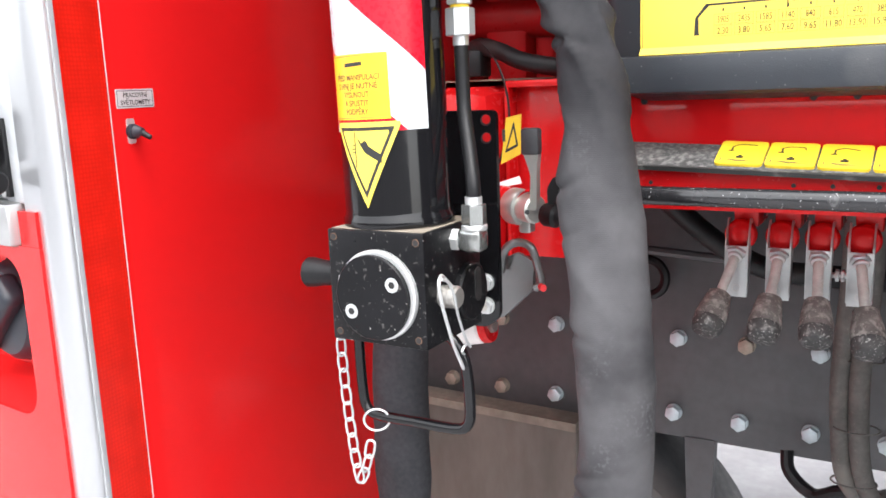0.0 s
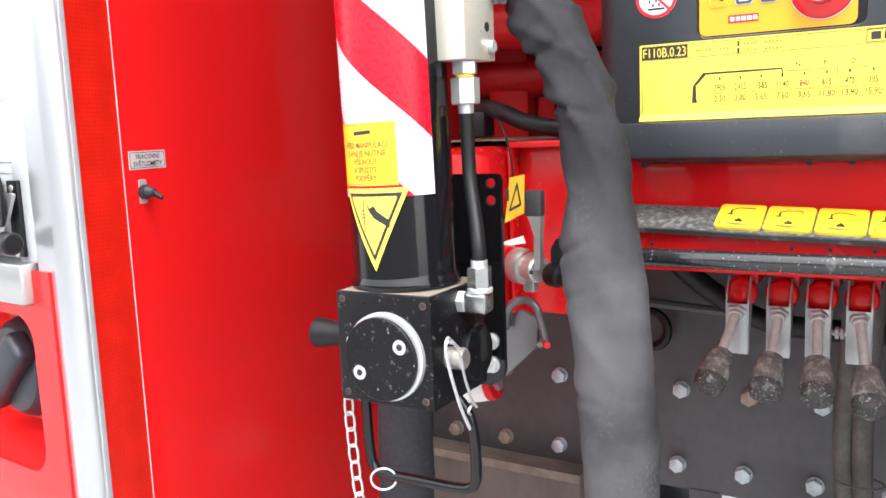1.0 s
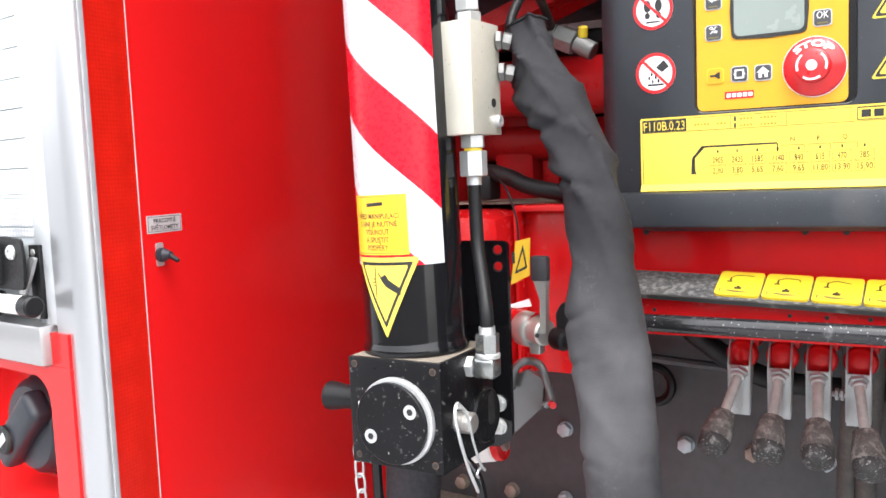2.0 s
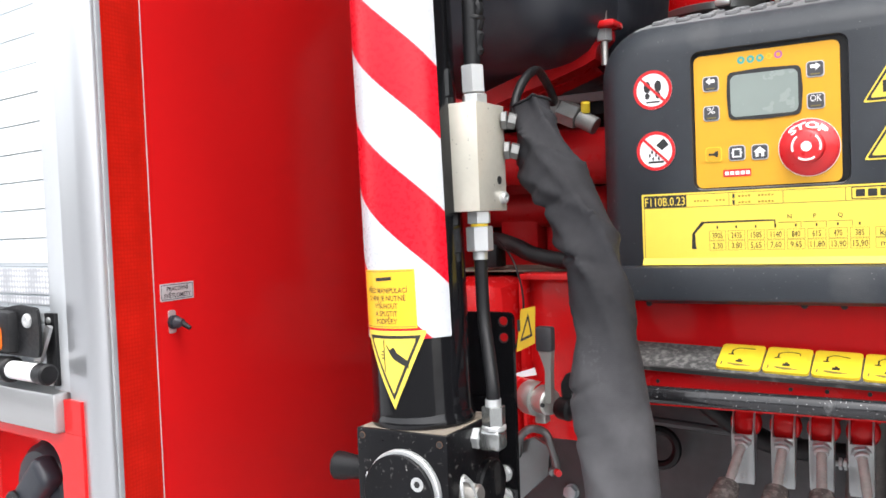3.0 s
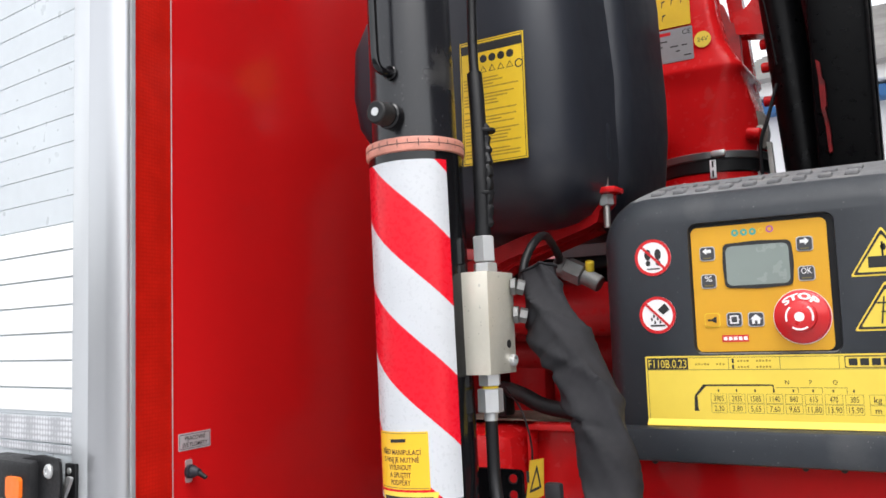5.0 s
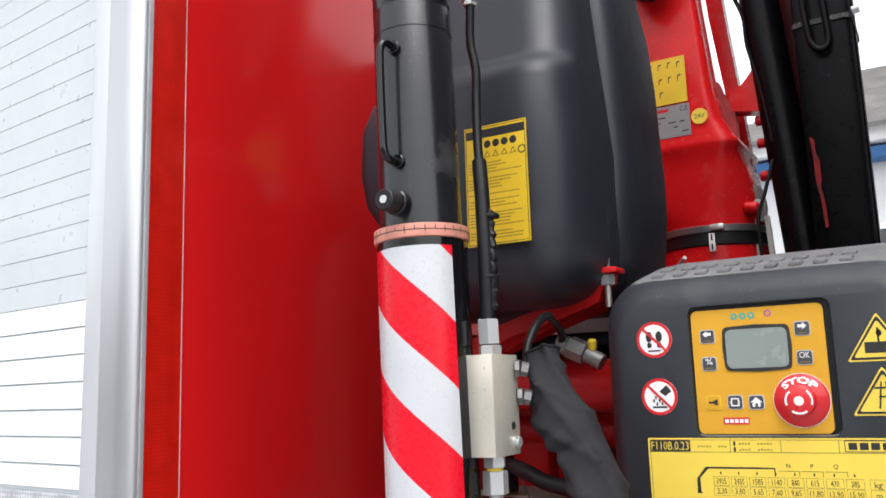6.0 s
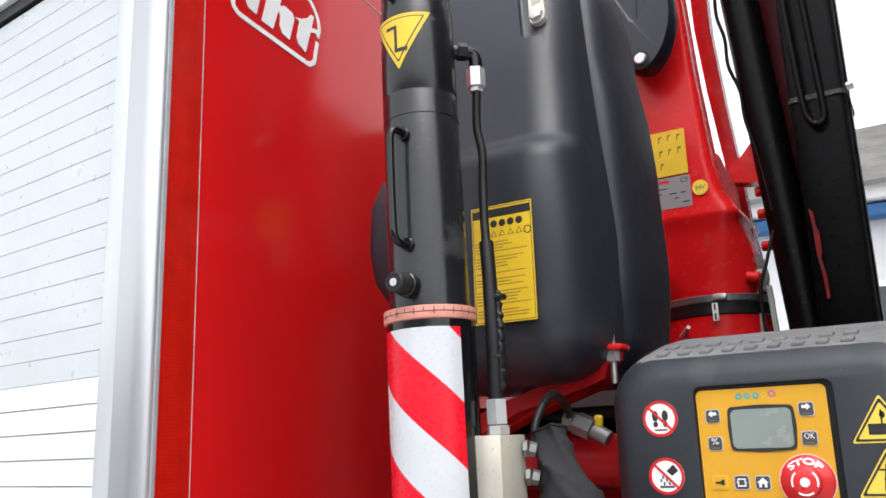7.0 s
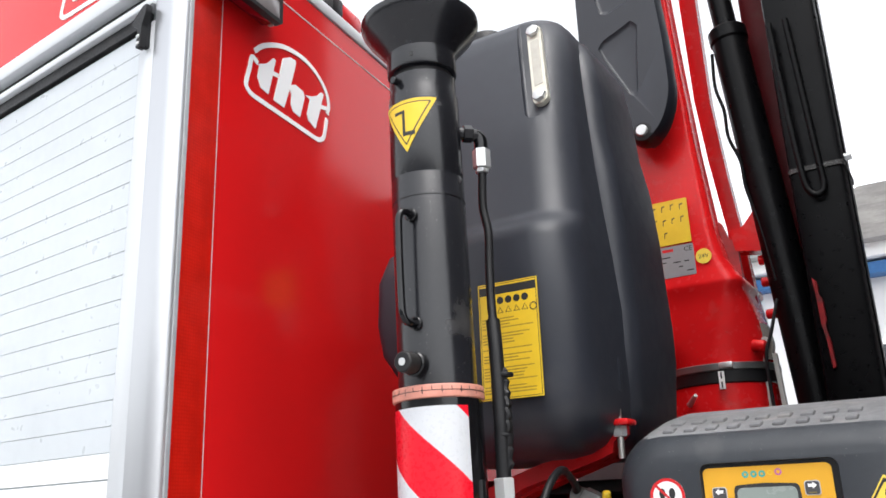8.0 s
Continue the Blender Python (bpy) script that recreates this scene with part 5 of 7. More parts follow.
for i in range(8):
    x = -0.1935 + 0.0422 * i
    tag = part("function_plate", Shape().prism(round_rect(x, 0.0040, x + 0.0402, 0.0440, 0.004), 0.0, 0.0028, shelf_m), PLATE_YELLOW, valve, "yellow lever function plate")
    cx = x + 0.020
    part("plate_sign", Shape().prism([(cx - 0.0035, 0.008), (cx + 0.003, 0.008), (cx + 0.003, 0.0115), (cx + 0.0010, 0.0115), (cx + 0.0010, 0.0135), (cx - 0.0015, 0.0135), (cx - 0.0015, 0.0115), (cx - 0.0035, 0.0115)], 0.0028, 0.0031, shelf_m @ Matrix.Translation((0, 0.006, 0))), INK, tag)
    part("plate_scuff", Shape().prism([(cx - 0.011, 0.0105), (cx - 0.002, 0.0080), (cx + 0.013, 0.0092), (cx + 0.004, 0.0110), (cx - 0.009, 0.0122)], 0.0028, 0.0030, shelf_m), PRINT_GREY, tag)
    part("plate_mark", Shape().span((cx - 0.0165, 0.0085, 0.0028), (cx - 0.0150, 0.0135, 0.0030), 0, shelf_m), PRINT_GREY, tag)
    boom = Shape()
    post_x = cx - 0.009
    stroke(boom, [(post_x - 0.003, 0.0265), (post_x + 0.002, 0.0265)], 0.0008, shelf_m, 0.0031)
    stroke(boom, [(post_x, 0.0265), (post_x, 0.0335)], 0.0008, shelf_m, 0.0031)
    reach = (((0.0, 0.0335), (0.006, 0.0375), (0.020, 0.0372)), ((0.0, 0.0335), (0.006, 0.0362), (0.017, 0.0360), (0.019, 0.0315)), ((0.0, 0.0335), (0.007, 0.0368), (0.019, 0.0340)))[i % 3]
    stroke(boom, [(post_x + a, b) for a, b in reach], 0.0004, shelf_m, 0.0031)
    part("plate_sign", boom, INK, tag)
part("tube_rail", Shape().rod((-0.335, 0.895, 1.4055), (0.18, 0.895, 1.4055), 0.0086, n=28), surface("worn_black_rail", (0.018, 0.018, 0.020), 0.20, coat=0.3, vary=0.3, scale=20, dirt=(0.42, 0.42, 0.42), dirt_amount=0.06, dirt_scale=30, specks=0.5, speck_scale=300), valve, "worn black tube rail")


def lever(x, tip):
    """A spool with its red boot, forked bracket, rod and worn grip."""
    ob = thing("valve_lever", (x, 1.08, 1.34), "dirty steel valve lever with a worn dark grip", "lever", "levers of the valve bank")
    y = 1.082
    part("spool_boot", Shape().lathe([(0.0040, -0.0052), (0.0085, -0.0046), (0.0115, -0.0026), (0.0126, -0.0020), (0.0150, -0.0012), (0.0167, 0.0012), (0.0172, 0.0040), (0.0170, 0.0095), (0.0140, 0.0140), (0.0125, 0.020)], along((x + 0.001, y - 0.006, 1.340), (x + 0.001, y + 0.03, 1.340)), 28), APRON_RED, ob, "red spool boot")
    part("spool_housing", Shape().span((x - 0.008, y + 0.004, 1.348), (x + 0.018, y + 0.06, 1.402), 0.002), CRANE_RED, ob, "red spool housing")
    fork = part("bracket", Shape().span((x - 0.0115, y - 0.018, 1.274), (x + 0.0115, y - 0.0155, 1.330), 0.0006), BRACKET_ZINC, ob, "zinc-plated forked bracket")
    for d in (-1, 1):
        part("bracket_cheek", Shape().prism(round_poly([(y - 0.018, 1.276), (y - 0.008, 1.300), (y + 0.004, 1.338), (y + 0.002, 1.358), (y - 0.006, 1.358), (y - 0.018, 1.332)], 0.003), x + d * 0.0115 - 0.0008, x + d * 0.0115 + 0.0008, Matrix(((0, 0, 1, 0), (1, 0, 0, 0), (0, 1, 0, 0), (0, 0, 0, 1)))), BRACKET_ZINC, fork)
    part("stamp", Shape().band(ngon(18, 0.004, x, 1.284), ngon(18, 0.0034, x, 1.284), 0.0, 0.0003, basis((0, y - 0.018, 0), (1, 0, 0), (0, 0, 1))), STEEL, fork)
    root, tip = Vector((x, y - 0.016, 1.322)), Vector(tip)
    d = (tip - root).normalized()
    part("rod", Shape().rod(root, tip - d * 0.03, 0.0052, n=16), surface_rod, ob, "dusty steel rod")
    part("socket", Shape().hexagon(root - d * 0.002, root + d * 0.0030, 0.0190, 15), BRACKET_ZINC, ob, "plated nut", smooth=25)
    part("collar", Shape().rod(root + d * 0.0030, root + d * 0.0075, 0.0076, n=18, bevel=0.001), ZINC, ob)
    m = along(tip - d * 0.050, tip)
    part("grip", Shape().lathe([(0.0085, 0.0), (0.0120, 0.0015), (0.0148, 0.018), (0.0162, 0.030), (0.0162, 0.0345)], m, 28), GRIP, ob, "worn dark grip")
    part("grip_end", Shape().lathe([(0.0160, 0.0347), (0.0162, 0.036), (0.0157, 0.043), (0.0138, 0.0485), (0.0080, 0.0512)], m, 28), GRIP_END, ob, "scuffed black grip end")


BRACKET_ZINC = surface("dull_zinc_bracket", (0.44, 0.46, 0.46), 0.36, 0.65, vary=0.10, scale=25, rough_vary=0.03)
surface_rod = surface("dusty_rod", (0.47, 0.48, 0.45), 0.7, 0.1, vary=0.2, scale=60, dirt=(0.29, 0.28, 0.25), dirt_amount=0.12, dirt_scale=60)
lever(-0.2040, (-0.2185, 0.988, 1.2530))
lever(-0.1615, (-0.1625, 0.988, 1.2520))
lever(-0.1225, (-0.1135, 0.988, 1.2530))
lever(-0.0835, (-0.0660, 0.988, 1.2470))
lever(-0.0440, (-0.0150, 0.985, 1.2420))

rear_nut = thing("spool_screw", (-0.104, 1.10, 1.296), "plated adjusting screw with nuts behind the levers", "screw")
part("screw", Shape().rod((-0.119, 1.105, 1.2965), (-0.088, 1.105, 1.2965), 0.0030, n=14), BRACKET_ZINC, rear_nut)
for x0, x1, w in ((-0.1175, -0.1145, 0.0150), (-0.1100, -0.1060, 0.0115), (-0.1045, -0.1010, 0.0115)):
    part("nut", Shape().hexagon((x0, 1.105, 1.2965), (x1, 1.105, 1.2965), w, 10), BRACKET_ZINC, rear_nut, smooth=25)

# ---- manifold block and hoses beside the leg ----
man = thing("manifold_block", (-0.385, 0.80, 1.592), "pale nickel-plated valve block beside the stabiliser leg", "valve block")
part("block_body", Shape().span((-0.4045, 0.777, 1.592), (-0.3735, 0.8335, 1.6945), 0.0008), NICKEL, man)
for y, z in ((0.8185, 1.6215),):
    part("port_hole", Shape().lathe([(0.0042, 0), (0.0042, 0.0005)], along((-0.3735, y, z), (-0.36, y, z)), 18), INK, man)
part("block_screw", Shape().lathe([(0.0060, 0), (0.0060, 0.004), (0.005, 0.005), (0.0028, 0.005), (0.0028, 0.002)], along((-0.3735, 0.8235, 1.6045), (-0.36, 0.8235, 1.6045)), 20), ZINC, man)


def fitting(owner, p0, p1, flats, name="hex_nut", turn=10):
    part(name, Shape().hexagon(p0, p1, flats, turn), ZINC, owner, smooth=25)


cx, cy = -0.389, 0.803
fitting(man, (cx, cy, 1.6945), (cx, cy, 1.7045), 0.0215)
fitting(man, (cx - 0.0005, cy, 1.7055), (cx - 0.001, cy, 1.7320), 0.0205, turn=25)
part("ferrule", Shape().rod((cx - 0.001, cy, 1.732), (cx - 0.001, cy, 1.738), 0.0072, n=18), ZINC, man)
fitting(man, (cx, cy, 1.592), (cx, cy, 1.580), 0.0205)
part("brass_ring", Shape().rod((cx, cy, 1.580), (cx, cy, 1.5775), 0.0085, n=18), PLATE_YELLOW, man)
fitting(man, (cx, cy, 1.5775), (cx, cy, 1.5535), 0.0225, turn=25)
part("ferrule", Shape().rod((cx, cy, 1.5535), (cx, cy, 1.5455), 0.0072, n=18), ZINC, man)
for z, y in ((1.680, 0.838), (1.651, 0.842)):
    part("hex_nut", Shape().hexagon((-0.3735, y - 0.010, z), (-0.368, y - 0.008, z), 0.0165, 10), DULL, man, smooth=25)
    part("hex_nut", Shape().hexagon((-0.368, y - 0.008, z), (-0.361, y - 0.004, z - 0.002), 0.0140, 20), DULL, man, smooth=25)

upper = thing("upper_hose", (cx, cy, 1.735), "black rubber hydraulic hose up the stabiliser leg", "hose")
line = glide([(cx - 0.001, cy, 1.732), (cx - 0.002, cy + 0.002, 1.80), (-0.396, 0.812, 1.87), (-0.404, 0.822, 1.93), (-0.4070, 0.828, 1.98), (-0.4070, 0.830, 2.02), (-0.4125, 0.830, 2.055), (-0.4105, 0.829, 2.098)], 8)
part("hose", Shape().tube(line, 0.0052, 12), RUBBER, upper)
part("sheath", Shape().tube(line[:22], 0.0082, 14), RUBBER, upper, "loose black sheath")
frill = []
for k, p in enumerate(glide([(cx + 0.005, cy + 0.002, 1.742), (cx + 0.006, cy + 0.004, 1.80), (-0.3885, 0.812, 1.85)], 16)):
    frill.append(p + Vector((0.0012 * math.sin(k * 1.7), 0, 0)))
part("cable_wrap", Shape().tube(frill, [0.0042 + 0.0009 * (k % 2) for k in range(len(frill))], 9), RUBBER, upper, "ribbed cable wrap")
for z in (1.775, 1.842):
    part("cable_tie", Shape().lathe([(0.0098, 0), (0.0103, 0.001), (0.0103, 0.003), (0.0098, 0.004)], Matrix.Translation((cx + 0.001, cy + 0.004 + (z - 1.775) * 0.1, z)), 20), RUBBER, upper)
top = (-0.4105, 0.829, 2.098)
fitting(upper, top, (-0.4105, 0.829, 2.104), 0.0145)
fitting(upper, (-0.4105, 0.829, 2.104), (-0.4105, 0.829, 2.129), 0.0195, turn=25)
part("elbow", Shape().tube(glide([(-0.4105, 0.829, 2.129), (-0.4105, 0.829, 2.140), (-0.413, 0.827, 2.147), (-0.420, 0.820, 2.1495), (-0.432, 0.809, 2.150)], 5), 0.0085, 12), BLACK, upper, "black elbow fitting")
part("hex_nut", Shape().hexagon((-0.418, 0.822, 2.150), (-0.427, 0.8135, 2.150), 0.019, 10), BLACK, upper, "black hex nut", smooth=25)

lower = thing("lower_hose", (-0.39, 0.803, 1.40), "black rubber hose with plated nuts to the swivel block", "hose")
ex, ey = -0.3685, 0.779
line = glide([(cx, cy, 1.548), (cx + 0.0005, cy, 1.51), (cx + 0.003, cy - 0.003, 1.485), (cx + 0.012, cy - 0.013, 1.455), (ex, ey, 1.428), (ex, ey, 1.408)], 8)
part("hose", Shape().tube(line, 0.0064, 14), RUBBER, lower)
part("ferrule", Shape().rod((ex, ey, 1.416), (ex, ey, 1.407), 0.0076, n=18), ZINC, lower)
part("hex_nut", Shape().hexagon((ex, ey, 1.4095), (ex, ey, 1.390), 0.0195, 20), FITTING, lower, smooth=25)
part("elbow", Shape().box((ex - 0.002, ey, 1.3780), (0.0235, 0.0195, 0.0210), 0.0050, segments=3).rod((ex, ey, 1.388), (ex, ey, 1.3915), 0.0098, n=20), FITTING, lower, "forged plated elbow", smooth=50)
part("elbow_collar", Shape().rod((ex, ey, 1.3915), (ex, ey, 1.3865), 0.0116, n=20, bevel=0.001), ZINC, lower)
fitting(lower, (ex - 0.013, ey, 1.3770), (ex - 0.0245, ey, 1.3772), 0.0185)
wire = thing("marker_wire", (-0.402, 0.815, 1.60), "thin red and yellow wire behind the hose", "wire")
part("wire", Shape().tube([(-0.3985, 0.812, 1.60), (-0.3985, 0.812, 1.500)], 0.0022, 8), STOP_RED, wire)
part("wire_sleeve", Shape().tube([(-0.3985, 0.812, 1.60), (-0.3985, 0.812, 1.528)], 0.0026, 8), PLATE_YELLOW, wire)

# ---- black bracket plate behind the hose ----
bp = thing("bracket_plate", (-0.42, 0.868, 1.28), "black drilled steel bracket plate", "bracket")
part("plate", Shape().prism(round_poly([(-0.470, 1.272), (-0.402, 1.272), (-0.388, 1.284), (-0.387, 1.487), (-0.470, 1.487)], 0.007), 0.0, 0.006, basis((0, 0.868, 0), (1, 0, 0), (0, 0, 1))), BLACK, bp)
for z in (1.4775, 1.4605):
    part("plate_hole", Shape().lathe([(0.0056, 0.0), (0.0056, 0.0066)], basis((-0.3975, 0.868, z), (1, 0, 0), (0, 0, 1)), 20), INK, bp)
    # red darkened here for the shade behind the plate
    part("hole_rim", Shape().lathe([(0.0044, 0.0), (0.0044, 0.0070)], basis((-0.3966, 0.868, z + 0.0008), (1, 0, 0), (0, 0, 1)), 20), BASE_SHADE_RED, bp, "red paint seen through the hole")
for z in (1.3185, 1.2945):
    hm = basis((-0.402, 0.862, z), (1, 0, 0), (0, 0, 1))
    bolt = part("bolt", Shape().hexagon(hm @ Vector((0, 0, 0)), hm @ Vector((0, 0, 0.007)), 0.0135, 15), ZINC, bp)
    part("washer", Shape().lathe([(0.0088, 0), (0.0088, 0.0014), (0.008, 0.0016)], hm, 20), ZINC, bolt)
    part("bolt_end", Shape().rod(hm @ Vector((0, 0, 0.007)), hm @ Vector((0, 0, 0.009)), 0.0040, n=14), STEEL, bolt)
roll = thing("guide_roller", (-0.445, 0.90, 1.245), "white nylon guide roller with a red end ring", "roller")
rm = along((-0.462, 0.897, 1.2530), (-0.406, 0.900, 1.2645))
part("roller", Shape().lathe([(0.0165, 0.0), (0.0180, 0.002), (0.0180, 0.034), (0.0165, 0.036)], rm, 32), NYLON, roll)
part("end_ring", Shape().lathe([(0.0165, 0.036), (0.0180, 0.037), (0.0180, 0.043), (0.0170, 0.045), (0.009, 0.045)], rm, 32), CRANE_RED, roll)
part("axle_nut", Shape().hexagon(rm @ Vector((0, 0, 0.042)), rm @ Vector((0, 0, 0.050)), 0.014), STEEL, roll)

# ---- fabric hose sleeve hanging in front ----
def sleeve(name, pts, radii, label, folds, seed, cloth, creases=(), loose=lambda z: 0.0):
    ob = thing(name, pts[-1], label, "hose sleeve")
    line = glide(pts, 22)
    rr = [v.x for v in glide([(r, 0, 0) for r in radii], 22)]
    s = Shape().tube(line, rr, 40, flat=0.72, side=(1, 0.25, 0))
    centre = [line[i // 40] for i in range(len(line) * 40)]
    made = []
    for p, c in zip(s.v, centre):
        p = Vector(p)
        d = (p - c).normalized()
        q = Vector((p.x * 11, p.y * 11, p.z * 15 + seed))
        soft = 0.8 * noise.noise(q) + 0.24 * noise.noise(q * 2.4 + Vector((3, 1, 7)))
        inner = 0.5 - 0.5 * d.x                       # 1 on the inner side of the bend, 0 on the outer
        pinch = 0.0
        for z0, tilt, deep, reach in creases:
            across = max(0.0, 1.0 - (1.0 - inner) / reach)
            dz = p.z - (z0 + tilt * (p.x - c.x) + 0.004 * noise.noise(q * 1.7))
            pinch += deep * across ** 1.3 * (0.40 * math.exp(-((dz - 0.011) / 0.009) ** 2) + 0.28 * math.exp(-((dz + 0.010) / 0.007) ** 2) - math.exp(-(dz / 0.0042) ** 2))
        slant = math.sin(2.0 * math.atan2(d.y, d.x) + p.z * 31 + 2.2 * noise.noise(q * 0.4))
        fold = (1.0 - abs(slant)) ** 2 - 0.25
        ridge = (1.0 - abs(math.sin(0.9 * math.atan2(d.y, d.x) + p.z * 46 + 1.8 * noise.noise(q * 0.6)))) ** 3 - 0.2
        made.append(p + d * (folds(c.z) * (soft + 0.45 * fold) + loose(c.z) * (0.6 * fold + ridge) + pinch))
    s.v = [tuple(p) for p in made]
    part("woven_cover", s, cloth, ob, smooth=80)
    hem = [Vector(p) + (Vector(p) - line[0]) * 0.05 for p in s.v[0:40]]
    part("end_hem", Shape().tube(hem, 0.0016, 6, True), cloth, ob, "rolled end hem")
    return ob, s, line


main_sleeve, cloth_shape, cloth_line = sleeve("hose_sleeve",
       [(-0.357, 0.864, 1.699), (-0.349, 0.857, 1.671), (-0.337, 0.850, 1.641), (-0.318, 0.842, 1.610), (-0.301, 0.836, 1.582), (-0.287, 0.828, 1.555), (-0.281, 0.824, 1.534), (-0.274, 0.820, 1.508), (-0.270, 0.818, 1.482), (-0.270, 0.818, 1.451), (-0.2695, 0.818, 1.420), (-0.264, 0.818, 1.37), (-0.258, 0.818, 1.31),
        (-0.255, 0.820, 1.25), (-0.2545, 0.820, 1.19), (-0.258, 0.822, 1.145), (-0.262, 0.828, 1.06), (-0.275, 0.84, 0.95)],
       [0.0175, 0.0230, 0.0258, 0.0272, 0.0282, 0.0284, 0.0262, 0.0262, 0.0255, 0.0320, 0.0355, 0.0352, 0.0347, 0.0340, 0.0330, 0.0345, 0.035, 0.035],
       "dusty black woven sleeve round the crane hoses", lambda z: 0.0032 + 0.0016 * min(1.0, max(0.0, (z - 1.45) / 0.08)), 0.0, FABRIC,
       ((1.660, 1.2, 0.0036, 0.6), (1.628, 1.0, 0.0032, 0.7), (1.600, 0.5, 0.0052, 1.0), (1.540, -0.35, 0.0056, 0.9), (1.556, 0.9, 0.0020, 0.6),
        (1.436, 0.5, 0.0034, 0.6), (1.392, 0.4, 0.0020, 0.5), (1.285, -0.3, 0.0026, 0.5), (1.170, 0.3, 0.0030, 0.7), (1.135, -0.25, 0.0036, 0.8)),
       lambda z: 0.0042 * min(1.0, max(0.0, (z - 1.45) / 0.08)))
sleeve("rear_hose_sleeve",
       [(-0.590, 1.0, 1.30), (-0.598, 1.0, 1.22), (-0.605, 1.0, 1.14), (-0.607, 1.0, 1.06), (-0.606, 1.0, 0.97), (-0.60, 1.0, 0.86)],
       [0.030, 0.034, 0.037, 0.037, 0.036, 0.036], "black woven hose sleeve behind the leg", lambda z: 0.0032, 9.0, DARK_FABRIC)

rng = random.Random(11)
frayed = Shape()
while len(frayed.f) < 44 * 25:
    i = rng.randrange(len(cloth_line))
    if not 1.03 < cloth_line[i].z < 1.165 or rng.random() > (1.20 - cloth_line[i].z) * 7:
        continue
    j = rng.choice((25, 26, 27, 28, 29, 30, 31, 32, 33))
    p = Vector(cloth_shape.v[i * 40 + j])
    d = (p - cloth_line[i]).normalized()
    q, pts = p + d * 0.0004, []
    step = Vector((rng.uniform(-1, 1), rng.uniform(-0.2, 0.2), rng.uniform(-1, 1))).normalized() * 0.0016
    for k in range(5):
        pts.append(q.copy())
        step = (step + Vector((rng.uniform(-1, 1), rng.uniform(-0.3, 0.3), rng.uniform(-1, 1))) * 0.0009)
        q = q + step + d * 0.0001
    frayed.tube(pts, 0.00038, 5)
part("frayed_threads", frayed, THREAD, main_sleeve, "pale frayed threads")

arch = thing("return_hose", (-0.36, 0.86, 1.69), "thin black hose arching to a plated coupling", "hose")
part("hose", Shape().tube(glide([(-0.374, 0.855, 1.680), (-0.375, 0.865, 1.705), (-0.373, 0.885, 1.728), (-0.376, 0.92, 1.741), (-0.385, 0.96, 1.738), (-0.396, 1.01, 1.722), (-0.409, 1.030, 1.714)], 8), 0.0048, 12), RUBBER, arch)
fm = [(-0.410, 1.030, 1.714), (-0.396, 1.030, 1.710), (-0.373, 1.030, 1.699), (-0.352, 1.030, 1.687)]
part("coupling", Shape().rod(fm[0], fm[1], 0.0125, n=20, bevel=0.001), DULL, arch)
part("hex_nut", Shape().hexagon(fm[1], fm[2], 0.0260, 10), DULL, arch, smooth=25)
part("coupling_cap", Shape().rod((-0.364, 1.028, 1.704), (-0.362, 1.024, 1.716), 0.0055, n=14, bevel=0.001), PLATE_YELLOW, arch, "yellow cap")
part("coupling_end", Shape().rod(fm[2], fm[3], 0.0105, n=18, bevel=0.001), DULL, arch)

# ---- red crane base ----
base = thing("crane_base", (-0.45, 1.2, 0.9), "red painted crane base with stabiliser beam and brackets", "crane base")
part("beam_box", Shape().span((-0.62, 1.01, 1.28), (-0.470, 1.25, 1.508), 0.026), CRANE_RED, base, "rounded red stabiliser beam")
part("channel_web", Shape().span((-0.4640, 1.062, 1.303), (-0.338, 1.070, 1.512), 0.002), CRANE_RED, base)
part("channel_top", Shape().span((-0.4640, 1.040, 1.506), (-0.30, 1.30, 1.514), 0.002), CRANE_RED, base)
part("channel_side", Shape().span((-0.4660, 1.040, 1.270), (-0.4600, 1.070, 1.512), 0.002), CRANE_RED, base)
part("rear_wall", Shape().span((-0.62, 1.30, 1.42), (0.19, 1.32, 1.60), 0.004), BASE_SHADE_RED, base)
# unseen panel added to keep far-side light off the red wall
part("light_block_panel", Shape().span((-0.80, 1.95, 0.90), (-0.47, 2.02, 2.58), 0.01), CHASSIS, base, "unseen dark panel added to block light behind the crane")
# black sheet paints the shade of the enclosed gap under the tank
part("gap_shade_sheet", Shape().span((-0.62, 1.295, 1.601), (0.19, 1.32, 1.73), 0.003), RUBBER, base, "black sheet standing in for the shade of the gap")
part("upright", Shape().span((-0.560, 1.18, 1.50), (-0.500, 1.30, 1.70), 0.006), BASE_SHADE_RED, base)
part("upright", Shape().span((-0.497, 1.20, 1.50), (-0.470, 1.30, 1.72), 0.004), BASE_SHADE_RED, base)
part("upright", Shape().span((-0.640, 1.10, 1.50), (-0.585, 1.30, 1.74), 0.004), BASE_SHADE_RED, base)
part("outrigger_cylinder", Shape().rod((-0.640, 1.115, 1.668), (0.15, 1.125, 1.640), 0.036, n=36), BASE_SHADE_RED, base, "red horizontal cylinder")
part("cross_tube", Shape().rod((-0.64, 1.20, 1.60), (0.15, 1.20, 1.585), 0.028, n=30), BASE_SHADE_RED, base)
part("pipe_stub", Shape().rod((-0.455, 0.955, 1.388), (-0.385, 0.925, 1.386), 0.0175, n=26, bevel=0.001), CRANE_RED, base, "red pipe stub")
# dimmer yellow paints the shade this label sits in
tag = part("warning_label", Shape().prism([(0.007, 0.004), (0.032, 0.016), (0.034, 0.061), (0.015, 0.057)], 0.0, 0.0008, basis((-0.463, 1.0095, 1.416), (1, 0, 0), (0, 0, 1))), AGED_DIM_YELLOW, base, "yellow caution label")
